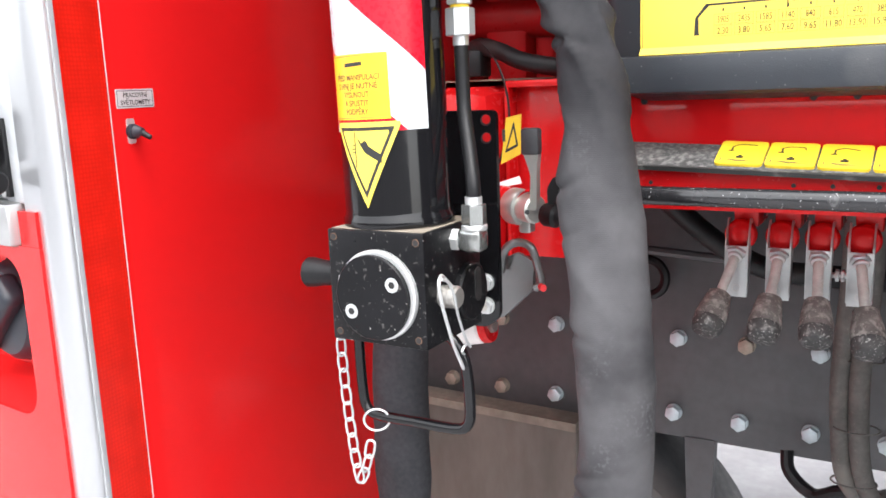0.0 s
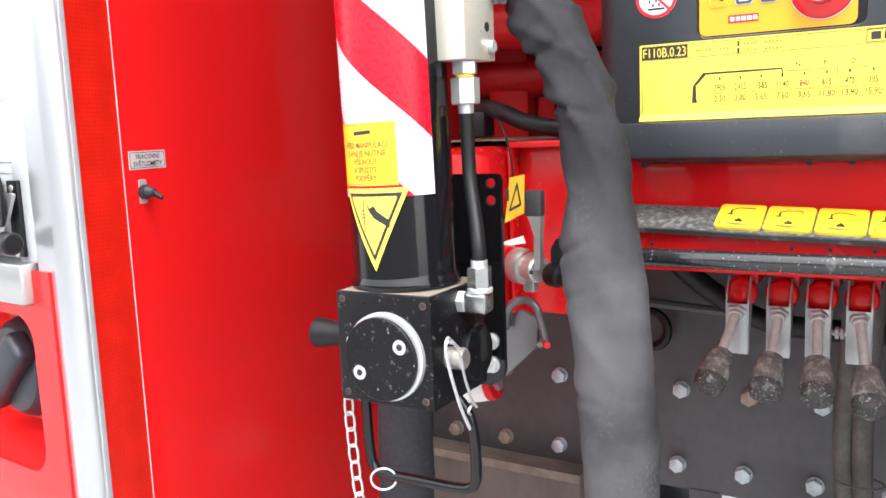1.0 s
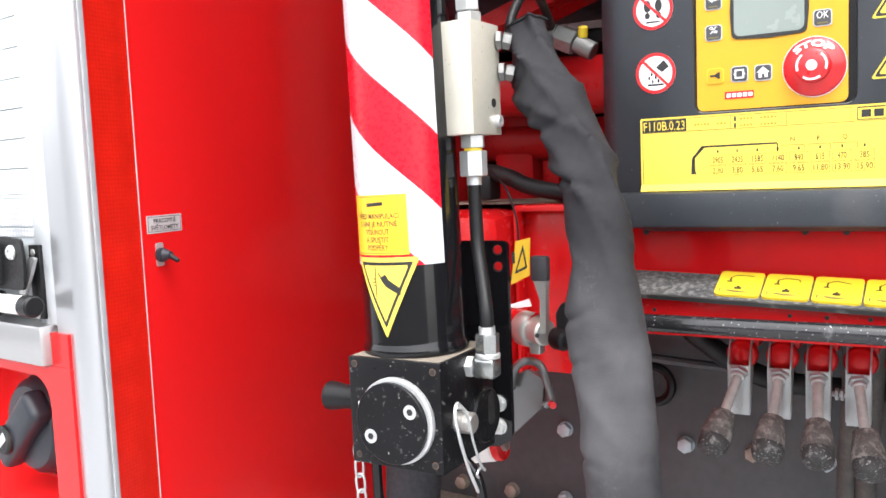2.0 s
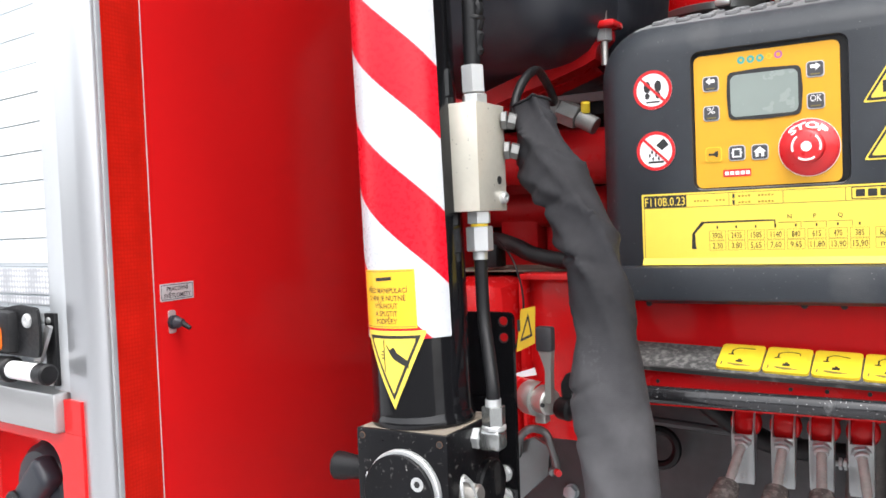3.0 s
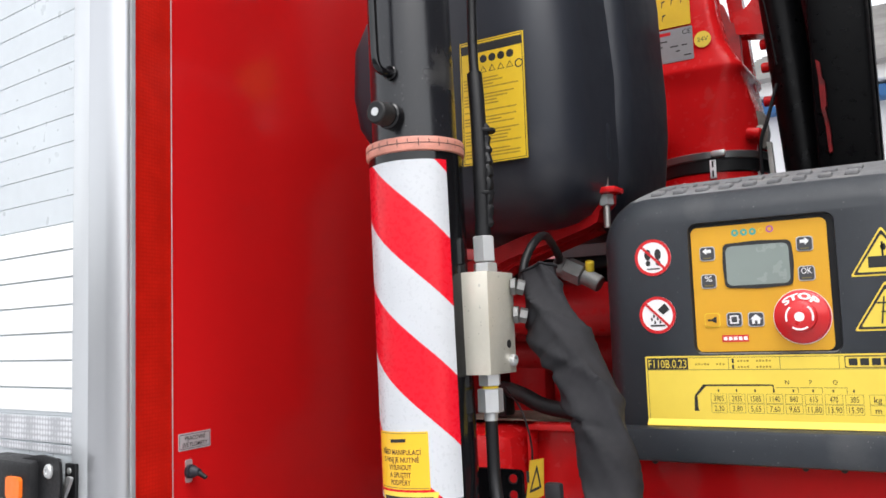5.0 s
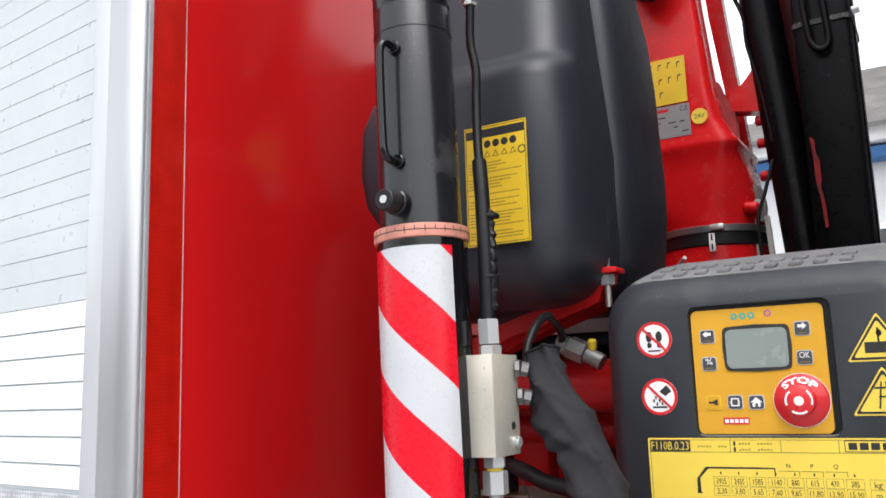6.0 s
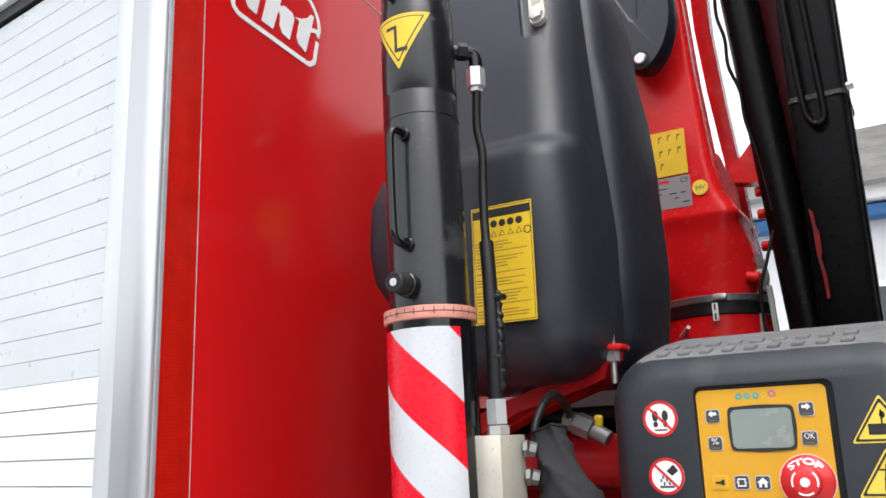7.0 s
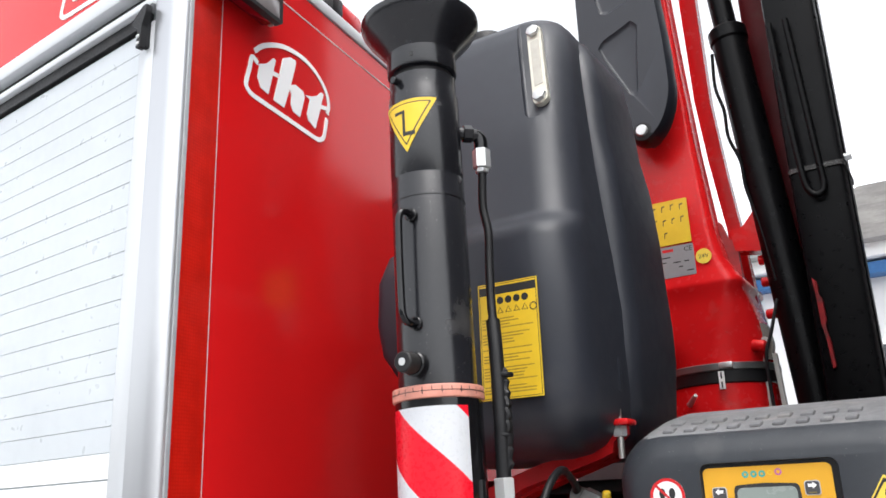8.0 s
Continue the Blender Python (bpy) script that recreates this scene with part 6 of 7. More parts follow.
part("label_sign", Shape().band(round_poly([(0.0125, 0.017), (0.0295, 0.025), (0.0245, 0.053)], 0.002), round_poly([(0.0155, 0.0215), (0.0270, 0.0270), (0.0240, 0.0450)], 0.001), 0.0008, 0.0011, basis((-0.463, 1.0095, 1.416), (1, 0, 0), (0, 0, 1))), INK, tag)
part("label_print", Shape().span((0.0095, 0.030, 0.0008), (0.0135, 0.044, 0.0010), 0, basis((-0.463, 1.0095, 1.416), (1, 0, 0), (0, 0, 1))), INK, tag)
part("dusty_ledge", Shape().span((-0.60, 1.07, 1.5145), (-0.31, 1.30, 1.5165)), DUST, base)

pipe = thing("elbow_hose", (-0.50, 1.10, 1.56), "short thick black hose behind the channel", "hose")
part("hose", Shape().tube(glide([(-0.54, 1.09, 1.545), (-0.515, 1.075, 1.556), (-0.48, 1.065, 1.548), (-0.45, 1.06, 1.536), (-0.40, 1.065, 1.526), (-0.34, 1.08, 1.520)], 6), 0.0105, 14), RUBBER, pipe)
part("clip_block", Shape().span((-0.535, 1.06, 1.520), (-0.505, 1.09, 1.552), 0.004), RUBBER, pipe)
cable = thing("thin_cable", (-0.45, 1.03, 1.45), "thin black cable hanging over the red channel", "cable")
part("cable", Shape().tube(glide([(-0.50, 1.05, 1.56), (-0.466, 1.03, 1.53), (-0.452, 1.025, 1.48), (-0.460, 1.02, 1.43), (-0.475, 1.0, 1.39)], 8), 0.0013, 6), RUBBER, cable)
tagp = thing("paper_tag", (-0.42, 0.95, 1.41), "small folded white paper tag", "tag")
part("tag", Shape().prism([(0, 0), (0.032, 0.006), (0.028, 0.014), (0.004, 0.006)], 0, 0.0008, basis((-0.432, 0.944, 1.401), (1, 0, 0), (0, 0.3, 1))), WHITE, tagp)

clampl = thing("clamp_lever", (-0.378, 0.922, 1.386), "cast alloy clamp with a black-tipped lever", "clamp lever")
am = along((-0.404, 0.930, 1.3855), (-0.362, 0.910, 1.3845))
part("clamp_ring", Shape().lathe([(0.0180, 0.0), (0.0190, 0.002), (0.0190, 0.017), (0.0178, 0.019), (0.013, 0.020)], am, 30), CAST, clampl)
part("hub", Shape().lathe([(0.0145, 0.018), (0.0145, 0.036), (0.0125, 0.038), (0.008, 0.038)], am, 26), CAST, clampl)
part("hub_hole", Shape().lathe([(0.0025, 0), (0.0025, 0.0006)], along((-0.374, 0.9005, 1.384), (-0.371, 0.888, 1.384)), 12), INK, clampl)
part("pinch_ear", Shape().span((-0.392, 0.918, 1.359), (-0.379, 0.932, 1.374), 0.002), CAST, clampl)
part("arm", Shape().prism(round_poly([(-0.3740, 1.385), (-0.3665, 1.385), (-0.3658, 1.425), (-0.3640, 1.443), (-0.3805, 1.443), (-0.3770, 1.434), (-0.3725, 1.420)], 0.002), -0.0045, 0.0045, basis((0, 0.911, 0), (1, 0, 0), (0, 0, 1))), CAST, clampl, "cast alloy arm")
part("bush", Shape().lathe([(0.0060, 0.0), (0.0105, 0.001), (0.0120, 0.004), (0.0120, 0.016), (0.0095, 0.019), (0.0095, 0.034)], along((-0.3590, 0.908, 1.382), (-0.310, 0.895, 1.378)), 26), RUBBER, clampl, "black rubber bush")
part("bush_lug", Shape().prism(round_poly([(-0.352, 1.385), (-0.340, 1.385), (-0.338, 1.418), (-0.346, 1.420), (-0.353, 1.408)], 0.003), -0.004, 0.004, basis((0, 0.906, 0), (1, 0, 0), (0, 0, 1))), RUBBER, clampl)
part("tip", Shape().box((-0.3728, 0.911, 1.4535), (0.0195, 0.012, 0.027), 0.003), KEY, clampl, "black plastic tip")

buckle = thing("toggle_latch", (-0.43, 1.0, 1.25), "zinc-plated sheet steel toggle latch", "latch")
part("latch_plate", Shape().prism(round_poly([(-0.457, 1.243), (-0.450, 1.243), (-0.412, 1.279), (-0.409, 1.312), (-0.430, 1.322), (-0.457, 1.310)], 0.003), 0.0, 0.006, basis((0, 0.998, 0), (1, 0, 0), (0, 0, 1))), SHEET, buckle)
part("wire_loop", Shape().tube(glide([(-0.448, 0.985, 1.300), (-0.440, 0.980, 1.325), (-0.425, 0.978, 1.336), (-0.408, 0.98, 1.332), (-0.402, 0.985, 1.310), (-0.400, 0.99, 1.290), (-0.408, 0.99, 1.282)], 6), 0.0048, 10), SHEET, buckle)
part("red_rivet", Shape().rod((-0.398, 0.985, 1.286), (-0.393, 0.980, 1.286), 0.004, n=12), STOP_RED, buckle)

# ---- black oil tank ----
tank = thing("oil_tank", (-0.45, 1.05, 1.74), "dark plastic hydraulic oil tank with rounded shoulders", "tank")
levels = [(1.758, 0.990, 0.040, -0.400), (1.763, 0.955, 0.045, -0.374), (1.773, 0.926, 0.050, -0.354), (1.788, 0.909, 0.055, -0.341), (1.808, 0.900, 0.055, -0.333), (1.840, 0.896, 0.055, -0.329), (1.95, 0.893, 0.055, -0.327), (2.028, 0.893, 0.055, -0.333), (2.042, 0.897, 0.055, -0.3345),
          (2.054, 0.908, 0.055, -0.3355), (2.063, 0.921, 0.055, -0.3365), (2.074, 0.928, 0.055, -0.3375), (2.18, 0.951, 0.055, -0.3480), (2.26, 0.972, 0.055, -0.3555), (2.32, 0.990, 0.055, -0.3610), (2.372, 1.005, 0.055, -0.366), (2.404, 1.018, 0.055, -0.374), (2.424, 1.036, 0.05, -0.388), (2.434, 1.060, 0.045, -0.41), (2.437, 1.085, 0.04, -0.43)]
rings = []
for z, yf, rad, xr in levels:
    rings.append([(x, y, z) for x, y in round_rect(-0.598, yf, xr, 1.20, rad, 7)])
pocket_m = basis((-0.3865, 0.9705, 2.254), (1, 0, 0.16), (-0.16, 0.310, 1))
cutter = Shape().loft([[pocket_m @ Vector((x, y, h)) for x, y in round_rect(-0.027 - g, -0.030 - g, 0.10 + g, 0.24 + g, 0.012, 4)] for g, h in ((-0.003, -0.0065), (0.0, -0.003), (0.004, 0.06))])
part("tank_shell", carved(Shape().loft(rings), cutter), PLASTIC, tank, smooth=45)
lobe = []
for z, yf, xr in ((1.760, 1.09, -0.37), (1.772, 1.065, -0.342), (1.815, 1.050, -0.322), (1.896, 1.046, -0.313), (1.946, 1.046, -0.312), (2.016, 1.046, -0.315), (2.089, 1.048, -0.317), (2.165, 1.052, -0.323), (2.226, 1.057, -0.334), (2.307, 1.066, -0.340), (2.364, 1.076, -0.350), (2.40, 1.09, -0.368), (2.428, 1.11, -0.396), (2.438, 1.13, -0.42)):
    lobe.append([(x, y, z) for x, y in round_rect(-0.61, yf, xr, 1.25, 0.030, 6)])
part("rear_lobe", Shape().loft(lobe), PLASTIC, tank, "rounded rear lobe", smooth=60)
bulge = []
for z, x0, y0 in ((1.862, -0.628, 1.03), (1.884, -0.660, 0.990), (1.920, -0.676, 0.972), (1.965, -0.681, 0.966), (2.030, -0.679, 0.968), (2.070, -0.668, 0.980), (2.096, -0.640, 1.01)):
    bulge.append([(x, y, z) for x, y in round_rect(x0, y0, -0.590, 1.19, 0.018, 5)])
part("side_bulge", Shape().loft(bulge), PLASTIC, tank, "bulge towards the red wall", smooth=60)
dm = basis((-0.3765, 0.8918, 1.827), (1, 0, 0), (0, 0.004, 1))
notice = part("oil_notice", Shape().prism([(-0.083, 0.0), (0.0, 0.0), (0.0, 0.147), (-0.083, 0.147)], 0.0, 0.0010, dm), AGED_DIM_YELLOW, tank, "yellow notice with rows of fine print")
part("notice_border", Shape().band([(-0.0815, 0.0015), (-0.0015, 0.0015), (-0.0015, 0.1455), (-0.0815, 0.1455)], [(-0.0808, 0.0022), (-0.0022, 0.0022), (-0.0022, 0.1448), (-0.0808, 0.1448)], 0.001, 0.0012, dm), INK, notice)
part("notice_head", Shape().span((-0.081, 0.132, 0.001), (-0.002, 0.1425, 0.0012), 0, dm), INK, notice)
for i in range(4):
    part("round_sign", Shape().prism(ngon(18, 0.0047, -0.052 + 0.0115 * i, 0.1235), 0.001, 0.0012, dm), INK, notice)
for i in range(6):
    x = -0.064 + 0.0115 * i
    part("outline_sign", Shape().band(ngon(3 if i != 5 else 16, 0.0052, x, 0.110, radians(90)), ngon(3 if i != 5 else 16, 0.0038, x, 0.110, radians(90)), 0.001, 0.0012, dm), INK, notice)
rng = random.Random(4)
z = 0.1005
while z > 0.008:
    wide = rng.uniform(0.036, 0.074)
    part("print_line", Shape().span((-0.079, z - 0.0008, 0.001), (-0.079 + wide, z + 0.0007, 0.0012), 0, dm), FINE_PRINT, notice)
    z -= 0.0038 if rng.random() < 0.8 else 0.0078
part("tank_cap", Shape().lathe([(0.036, 2.415), (0.036, 2.446), (0.032, 2.452), (0.016, 2.454)], Matrix.Translation((-0.530, 1.09, 0)), 32), RUBBER, tank, "black filler cap")
sight = thing("level_gauge", (-0.40, 0.985, 2.26), "plated level gauge strip with two bolts on the tank", "gauge")
lean = pocket_m @ Matrix.Translation((0, 0, -0.0055))
part("gauge_strip", Shape().prism(round_rect(-0.0115, -0.013, 0.0115, 0.150, 0.011), -0.001, 0.007, lean), NICKEL, sight, "pale plated strip")
part("gauge_window", Shape().prism(round_rect(-0.0070, 0.024, 0.0070, 0.118, 0.002), 0.007, 0.0078, lean), surface("cloudy_gauge_glass", (0.42, 0.40, 0.35), 0.2, vary=0.15, scale=30), sight, "cloudy sight glass")
for z in (0.137, 0.0):
    part("gauge_bolt", Shape().hexagon(lean @ Vector((0, z, 0.007)), lean @ Vector((0, z, 0.0145)), 0.0175, 20), ZINC, sight)
stay = thing("tank_stay", (-0.335, 1.022, 1.76), "threaded tank stay with a red bracket and plated nut", "stay")
part("stay_rod", Shape().rod((-0.336, 1.022, 1.755), (-0.336, 1.022, 1.845), 0.0042, n=14), STEEL, stay)
part("stay_hook", Shape().span((-0.3400, 1.014, 1.838), (-0.3275, 1.030, 1.885), 0.004), PLASTIC, stay)
part("stay_bracket", Shape().box((-0.337, 1.022, 1.7995), (0.038, 0.034, 0.008), 0.003), CRANE_RED, stay)
part("stay_nut", Shape().hexagon((-0.336, 1.022, 1.7955), (-0.336, 1.022, 1.782), 0.0165), ZINC, stay)
cradle = thing("tank_cradle", (-0.42, 1.03, 1.73), "red steel cradle under the oil tank", "cradle")
# arm and web take the red with shade painted in
part("arm", Shape().prism([(-0.580, 1.690), (-0.560, 1.716), (-0.488, 1.742), (-0.443, 1.756), (-0.370, 1.768), (-0.356, 1.788), (-0.333, 1.797), (-0.333, 1.786), (-0.344, 1.776), (-0.347, 1.763), (-0.360, 1.757), (-0.410, 1.742), (-0.472, 1.726), (-0.550, 1.690)], -0.02, 0.012, basis((0, 1.03, 0), (1, 0, 0), (0, 0, 1))), BASE_SHADE_RED, cradle)
part("arm_web", Shape().prism([(-0.580, 1.690), (-0.560, 1.716), (-0.488, 1.742), (-0.370, 1.766), (-0.362, 1.757), (-0.480, 1.718), (-0.540, 1.690)], -0.06, -0.021, basis((0, 1.03, 0), (1, 0, 0), (0, 0, 1))), BASE_SHADE_RED, cradle)
# deck coloured black to paint the shade beneath the tank
part("deck", Shape().span((-0.66, 1.15, 1.715), (-0.36, 1.30, 1.734), 0.004), RUBBER, cradle, "deck blackened for the shade under the tank")

# ---- red crane column, cover and folded boom ----
column = thing("crane_column", (-0.375, 1.73, 1.5), "red cast crane column with stickers and a hose-clamp band", "crane column")
cc = Matrix.Translation((-0.368, 1.735, 0))
part("base_cylinder", Shape().lathe([(0.104, 1.45), (0.104, 1.922)], cc, 48), CRANE_RED, column)
part("rubber_band", Shape().lathe([(0.105, 1.912), (0.1075, 1.914), (0.1075, 1.936), (0.105, 1.938)], cc, 48), RUBBER, column, "black rubber band")
part("steel_band", Shape().lathe([(0.108, 1.936), (0.1105, 1.938), (0.1105, 1.949), (0.108, 1.951)], cc, 48), SHEET, column, "steel clamp band")
part("band_screw", Shape().box((-0.335, 1.625, 1.9445), (0.026, 0.014, 0.012), 0.003), ZINC, column)
tag = part("white_tag", Shape().span((-0.3520, 1.6240, 1.900), (-0.3410, 1.6275, 1.934), 0.0005), WHITE, column, "white tag with two black arrows")
for z in (1.908, 1.926):
    part("tag_arrow", Shape().prism([(-0.3480, z - 0.006), (-0.3450, z - 0.006), (-0.3450, z + 0.006), (-0.3480, z + 0.006)], 0.0, 0.0006, basis((0, 1.6240, 0), (1, 0, 0), (0, 0, 1))), INK, tag)
part("grease_nipple", Shape().rod((-0.417, 1.640, 1.878), (-0.397, 1.615, 1.892), 0.006, 0.004, 12), ZINC, column)
sections = [(1.945, 0.104, 0.104), (1.962, 0.106, 0.106), (2.06, 0.104, 0.108), (2.096, 0.100, 0.112), (2.104, 0.106, 0.116), (2.113, 0.106, 0.116), (2.122, 0.098, 0.114), (2.16, 0.078, 0.112), (2.22, 0.066, 0.108), (2.41, 0.049, 0.102), (2.61, 0.037, 0.098), (2.80, 0.027, 0.095), (3.40, 0.010, 0.09)]
rings = []
for z, hx, hy in sections:
    k = min(1.0, max(0.0, (z - 1.962) / 0.14))
    r = min(hx, hy) * (1 - 0.72 * k) * 0.999
    cx0 = -0.368 - 0.024 * k
    rings.append([(x, y, z) for x, y in round_rect(cx0 - max(hx, 0.06) - 0.05 * k, 1.735 - hy, cx0 + hx, 1.735 + hy - 0.13 * k * min(1.0, max(0.0, (z - 2.11) / 0.11)), r, 6)])
part("upper_column", Shape().loft(rings), CRANE_RED, column, smooth=50)
part("lug", Shape().rod((-0.290, 1.66, 1.982), (-0.264, 1.66, 1.977), 0.0115, n=18, bevel=0.003), CRANE_RED, column)
fm = basis((0, 1.6215, 0), (1, 0, 0), (0, 0, 1))
chart = part("lever_chart", Shape().prism(round_rect(-0.452, 2.198, -0.369, 2.292, 0.002), 0.0, 0.0012, fm), AGED_DIM_YELLOW, column, "yellow chart with small lever signs")
for i in range(10):
    x, z = -0.438 + 0.0185 * (i % 4), 2.276 - 0.024 * (i // 4) * 1.2
    part("chart_sign", Shape().prism([(x + u * 0.0034, z + v * 0.0062 + 0.0006 * ((i * 7) % 5 - 2)) for u, v in ((-1, -1), (-0.55, -1), (-0.3, 0.4), (1.1 + 0.3 * (i % 2), 0.7), (1.1, 1.05), (-0.7, 0.85))], 0.0012, 0.0016, fm), INK, chart)
plate = part("data_plate", Shape().prism(round_rect(-0.452, 2.130, -0.367, 2.1945, 0.002), 0.0, 0.0012, fm), surface("grey_data_plate", (0.30, 0.30, 0.31), 0.4, 0.3, vary=0.06), column, "grey data plate with faint print")
part("plate_mark", Shape().span((-0.43, 2.183, 0.0012), (-0.408, 2.189, 0.0016), 0, fm), STOP_RED, plate)
part("plate_text", lettering("CE", 0.010, fm @ Matrix.Translation((-0.378, 2.180, 0.0016)), 0), INK, plate, smooth=0)
for x0, x1, z in ((-0.445, -0.415, 2.172), (-0.440, -0.425, 2.162), (-0.410, -0.395, 2.160), (-0.388, -0.378, 2.160), (-0.400, -0.392, 2.150), (-0.385, -0.371, 2.140)):
    part("plate_print", Shape().span((x0, z - 0.0012, 0.0012), (x1, z + 0.0012, 0.0016), 0, fm), INK, plate)
dot = part("voltage_dot", Shape().prism(ngon(28, 0.0155, -0.349, 2.163), 0.0, 0.0012, basis((0, 1.6205, 0), (1, 0, 0), (0, 0, 1))), YELLOW, column, "round yellow sticker")
part("dot_text", lettering("24V", 0.0085, basis((-0.349, 1.6190, 2.159), (1, 0, 0), (0, 0, 1)), 0, 0.020), INK, dot, smooth=0)

cover = thing("boom_cover", (-0.44, 1.55, 2.42), "moulded black plastic cover on the crane column", "cover")
cv = basis((0, 1.575, 0), (1, 0, 0), (0, 0, 1))
shape2 = round_poly([(-0.545, 3.1), (-0.545, 2.64), (-0.470, 2.440), (-0.425, 2.392), (-0.380, 2.415), (-0.349, 2.490), (-0.352, 2.62), (-0.362, 2.75), (-0.375, 3.1)], 0.035, 8)
inner2 = [((x + 0.44) * 0.93 - 0.44, (z - 2.75) * 0.975 + 2.75) for x, z in shape2]
s = Shape().loft([[cv @ Vector((x, z, -0.012)) for x, z in shape2], [cv @ Vector((x, z, 0.012)) for x, z in shape2], [cv @ Vector((x, z, 0.028)) for x, z in inner2]])
fields = ([(-0.500, 2.90), (-0.494, 2.760), (-0.486, 2.722), (-0.470, 2.716), (-0.425, 2.730), (-0.408, 2.745), (-0.404, 2.780), (-0.408, 2.90)],
          [(-0.410, 2.640), (-0.406, 2.668), (-0.420, 2.684), (-0.446, 2.672), (-0.486, 2.656), (-0.497, 2.640), (-0.486, 2.610), (-0.462, 2.562), (-0.440, 2.516), (-0.429, 2.508), (-0.420, 2.514)])
for pts in fields:
    mx, mz = sum(x for x, z in pts) / len(pts), sum(z for x, z in pts) / len(pts)
    field_ = round_poly(pts, 0.004, 3)
    s = carved(s, Shape().loft([[cv @ Vector((mx + (x - mx) * g, mz + (z - mz) * g, h)) for x, z in field_] for g, h in ((0.82, 0.0225), (0.90, 0.0232), (0.96, 0.0255), (1.0, 0.0278), (1.12, 0.040))]))
part("cover_shell", s, PLASTIC, cover, smooth=50)
part("moulded_bar", Shape().tube(glide([cv @ Vector((x, z, 0.0235)) for x, z in [(-0.450, 2.86), (-0.448, 2.790), (-0.446, 2.765)]], 5), 0.0075, 12), PLASTIC, cover, "raised moulded bar")
part("cover_screw", Shape().lathe([(0.0125, 0.018), (0.0125, 0.033), (0.010, 0.036), (0.006, 0.036)], cv @ Matrix.Translation((-0.421, 2.426, 0)), 20), ZINC, cover)
part("screw_cup", Shape().lathe([(0.024, 0.010), (0.021, 0.0275), (0.017, 0.0285)], cv @ Matrix.Translation((-0.421, 2.426, 0)), 24), RUBBER, cover)

HOOK_RED = surface("grimy_red_hook", (0.20, 0.010, 0.012), 0.5, spec=0.15, vary=0.3, scale=30, dirt=(0.04, 0.03, 0.03), dirt_amount=0.3, dirt_scale=50)
boom = thing("folded_boom", (-0.16, 1.66, 1.7), "black and red folded crane boom standing upright beside the column", "crane boom")
part("outer_arm", Shape().span((-0.166, 1.60, 1.55), (-0.072, 1.74, 3.6), 0.010), BOOM_BLACK, boom, "black boom arm")
part("inner_arm", Shape().span((-0.232, 1.745, 1.55), (-0.150, 1.81, 3.6), 0.006), surface("dark_red_arm", (0.085, 0.004, 0.006), 0.4, spec=0.12, vary=0.2, scale=8, dirt=(0.10, 0.06, 0.05), dirt_amount=0.1), boom, "dark red inner arm")
part("lift_cylinder", Shape().lathe([(0.036, 0.0), (0.036, 0.80), (0.040, 0.805), (0.040, 0.830), (0.036, 0.835), (0.024, 0.837), (0.024, 1.6)], along((-0.190, 1.69, 1.84), (-0.265, 1.69, 2.80)), 36), BOOM_BLACK, boom, "black hydraulic cylinder")
part("edge_profile", Shape().span((-0.0715, 1.66, 1.55), (-0.069, 1.70, 3.6), 0.001), BOOM_BLACK, boom)
part("link_bar", Shape().prism([(-0.312, 1.86), (-0.276, 1.86), (-0.284, 2.05), (-0.299, 2.245), (-0.312, 2.376), (-0.326, 2.552), (-0.330, 3.2), (-0.372, 3.2), (-0.360, 2.563), (-0.347, 2.411), (-0.328, 2.251), (-0.323, 2.114)], -0.015, 0.015, basis((0, 1.78, 0), (1, 0, 0), (0, 0, 1))), CRANE_RED, boom, "slim red link bar")
part("lug_plate", Shape().prism(round_poly([(-0.300, 2.178), (-0.225, 2.165), (-0.210, 2.32), (-0.235, 2.30), (-0.257, 2.252), (-0.280, 2.226), (-0.305, 2.222)], 0.005), -0.02, 0.02, basis((0, 1.70, 0), (1, 0, 0), (0, 0, 1))), CRANE_RED, boom, "red pivot lug")
for z in (2.11, 2.155, 2.045):
    part("pin", Shape().rod((-0.262, 1.70, z), (-0.225, 1.70, z), 0.010, n=16, bevel=0.002), CRANE_RED, boom)
fork = part("steel_fork", Shape().prism(round_poly([(-0.282, 2.030), (-0.262, 2.024), (-0.256, 1.985), (-0.262, 1.955), (-0.276, 1.958), (-0.284, 1.995)], 0.006), -0.012, 0.012, basis((0, 1.70, 0), (1, 0, 0), (0, 0, 1))), GREASY, boom, "greasy steel fork")
for x0, x1 in ((-0.282, -0.274), (-0.258, -0.247)):
    part("prong", Shape().prism([(x0 - 0.002, 1.965), (x0 + 0.006, 1.965), (x1, 1.86), (x1 - 0.008, 1.86)], -0.008, 0.008, basis((0, 1.69, 0), (1, 0, 0), (0, 0, 1))), STEEL, fork)
part("fork_bolt", Shape().rod((-0.268, 1.685, 1.99), (-0.268, 1.675, 1.99), 0.008, n=14, bevel=0.001), STEEL, fork)
part("fork_arm", Shape().prism(round_poly([(-0.331, 2.245), (-0.322, 2.245), (-0.310, 2.205), (-0.296, 2.200), (-0.293, 2.120), (-0.303, 2.112), (-0.322, 2.165)], 0.004), -0.008, 0.008, basis((0, 1.69, 0), (1, 0, 0), (0, 0, 1))), surface('grimy_red_clip', (0.30, 0.012, 0.014), 0.5, vary=0.3, scale=30, dirt=(0.05, 0.03, 0.03), dirt_amount=0.2, dirt_scale=50), boom)
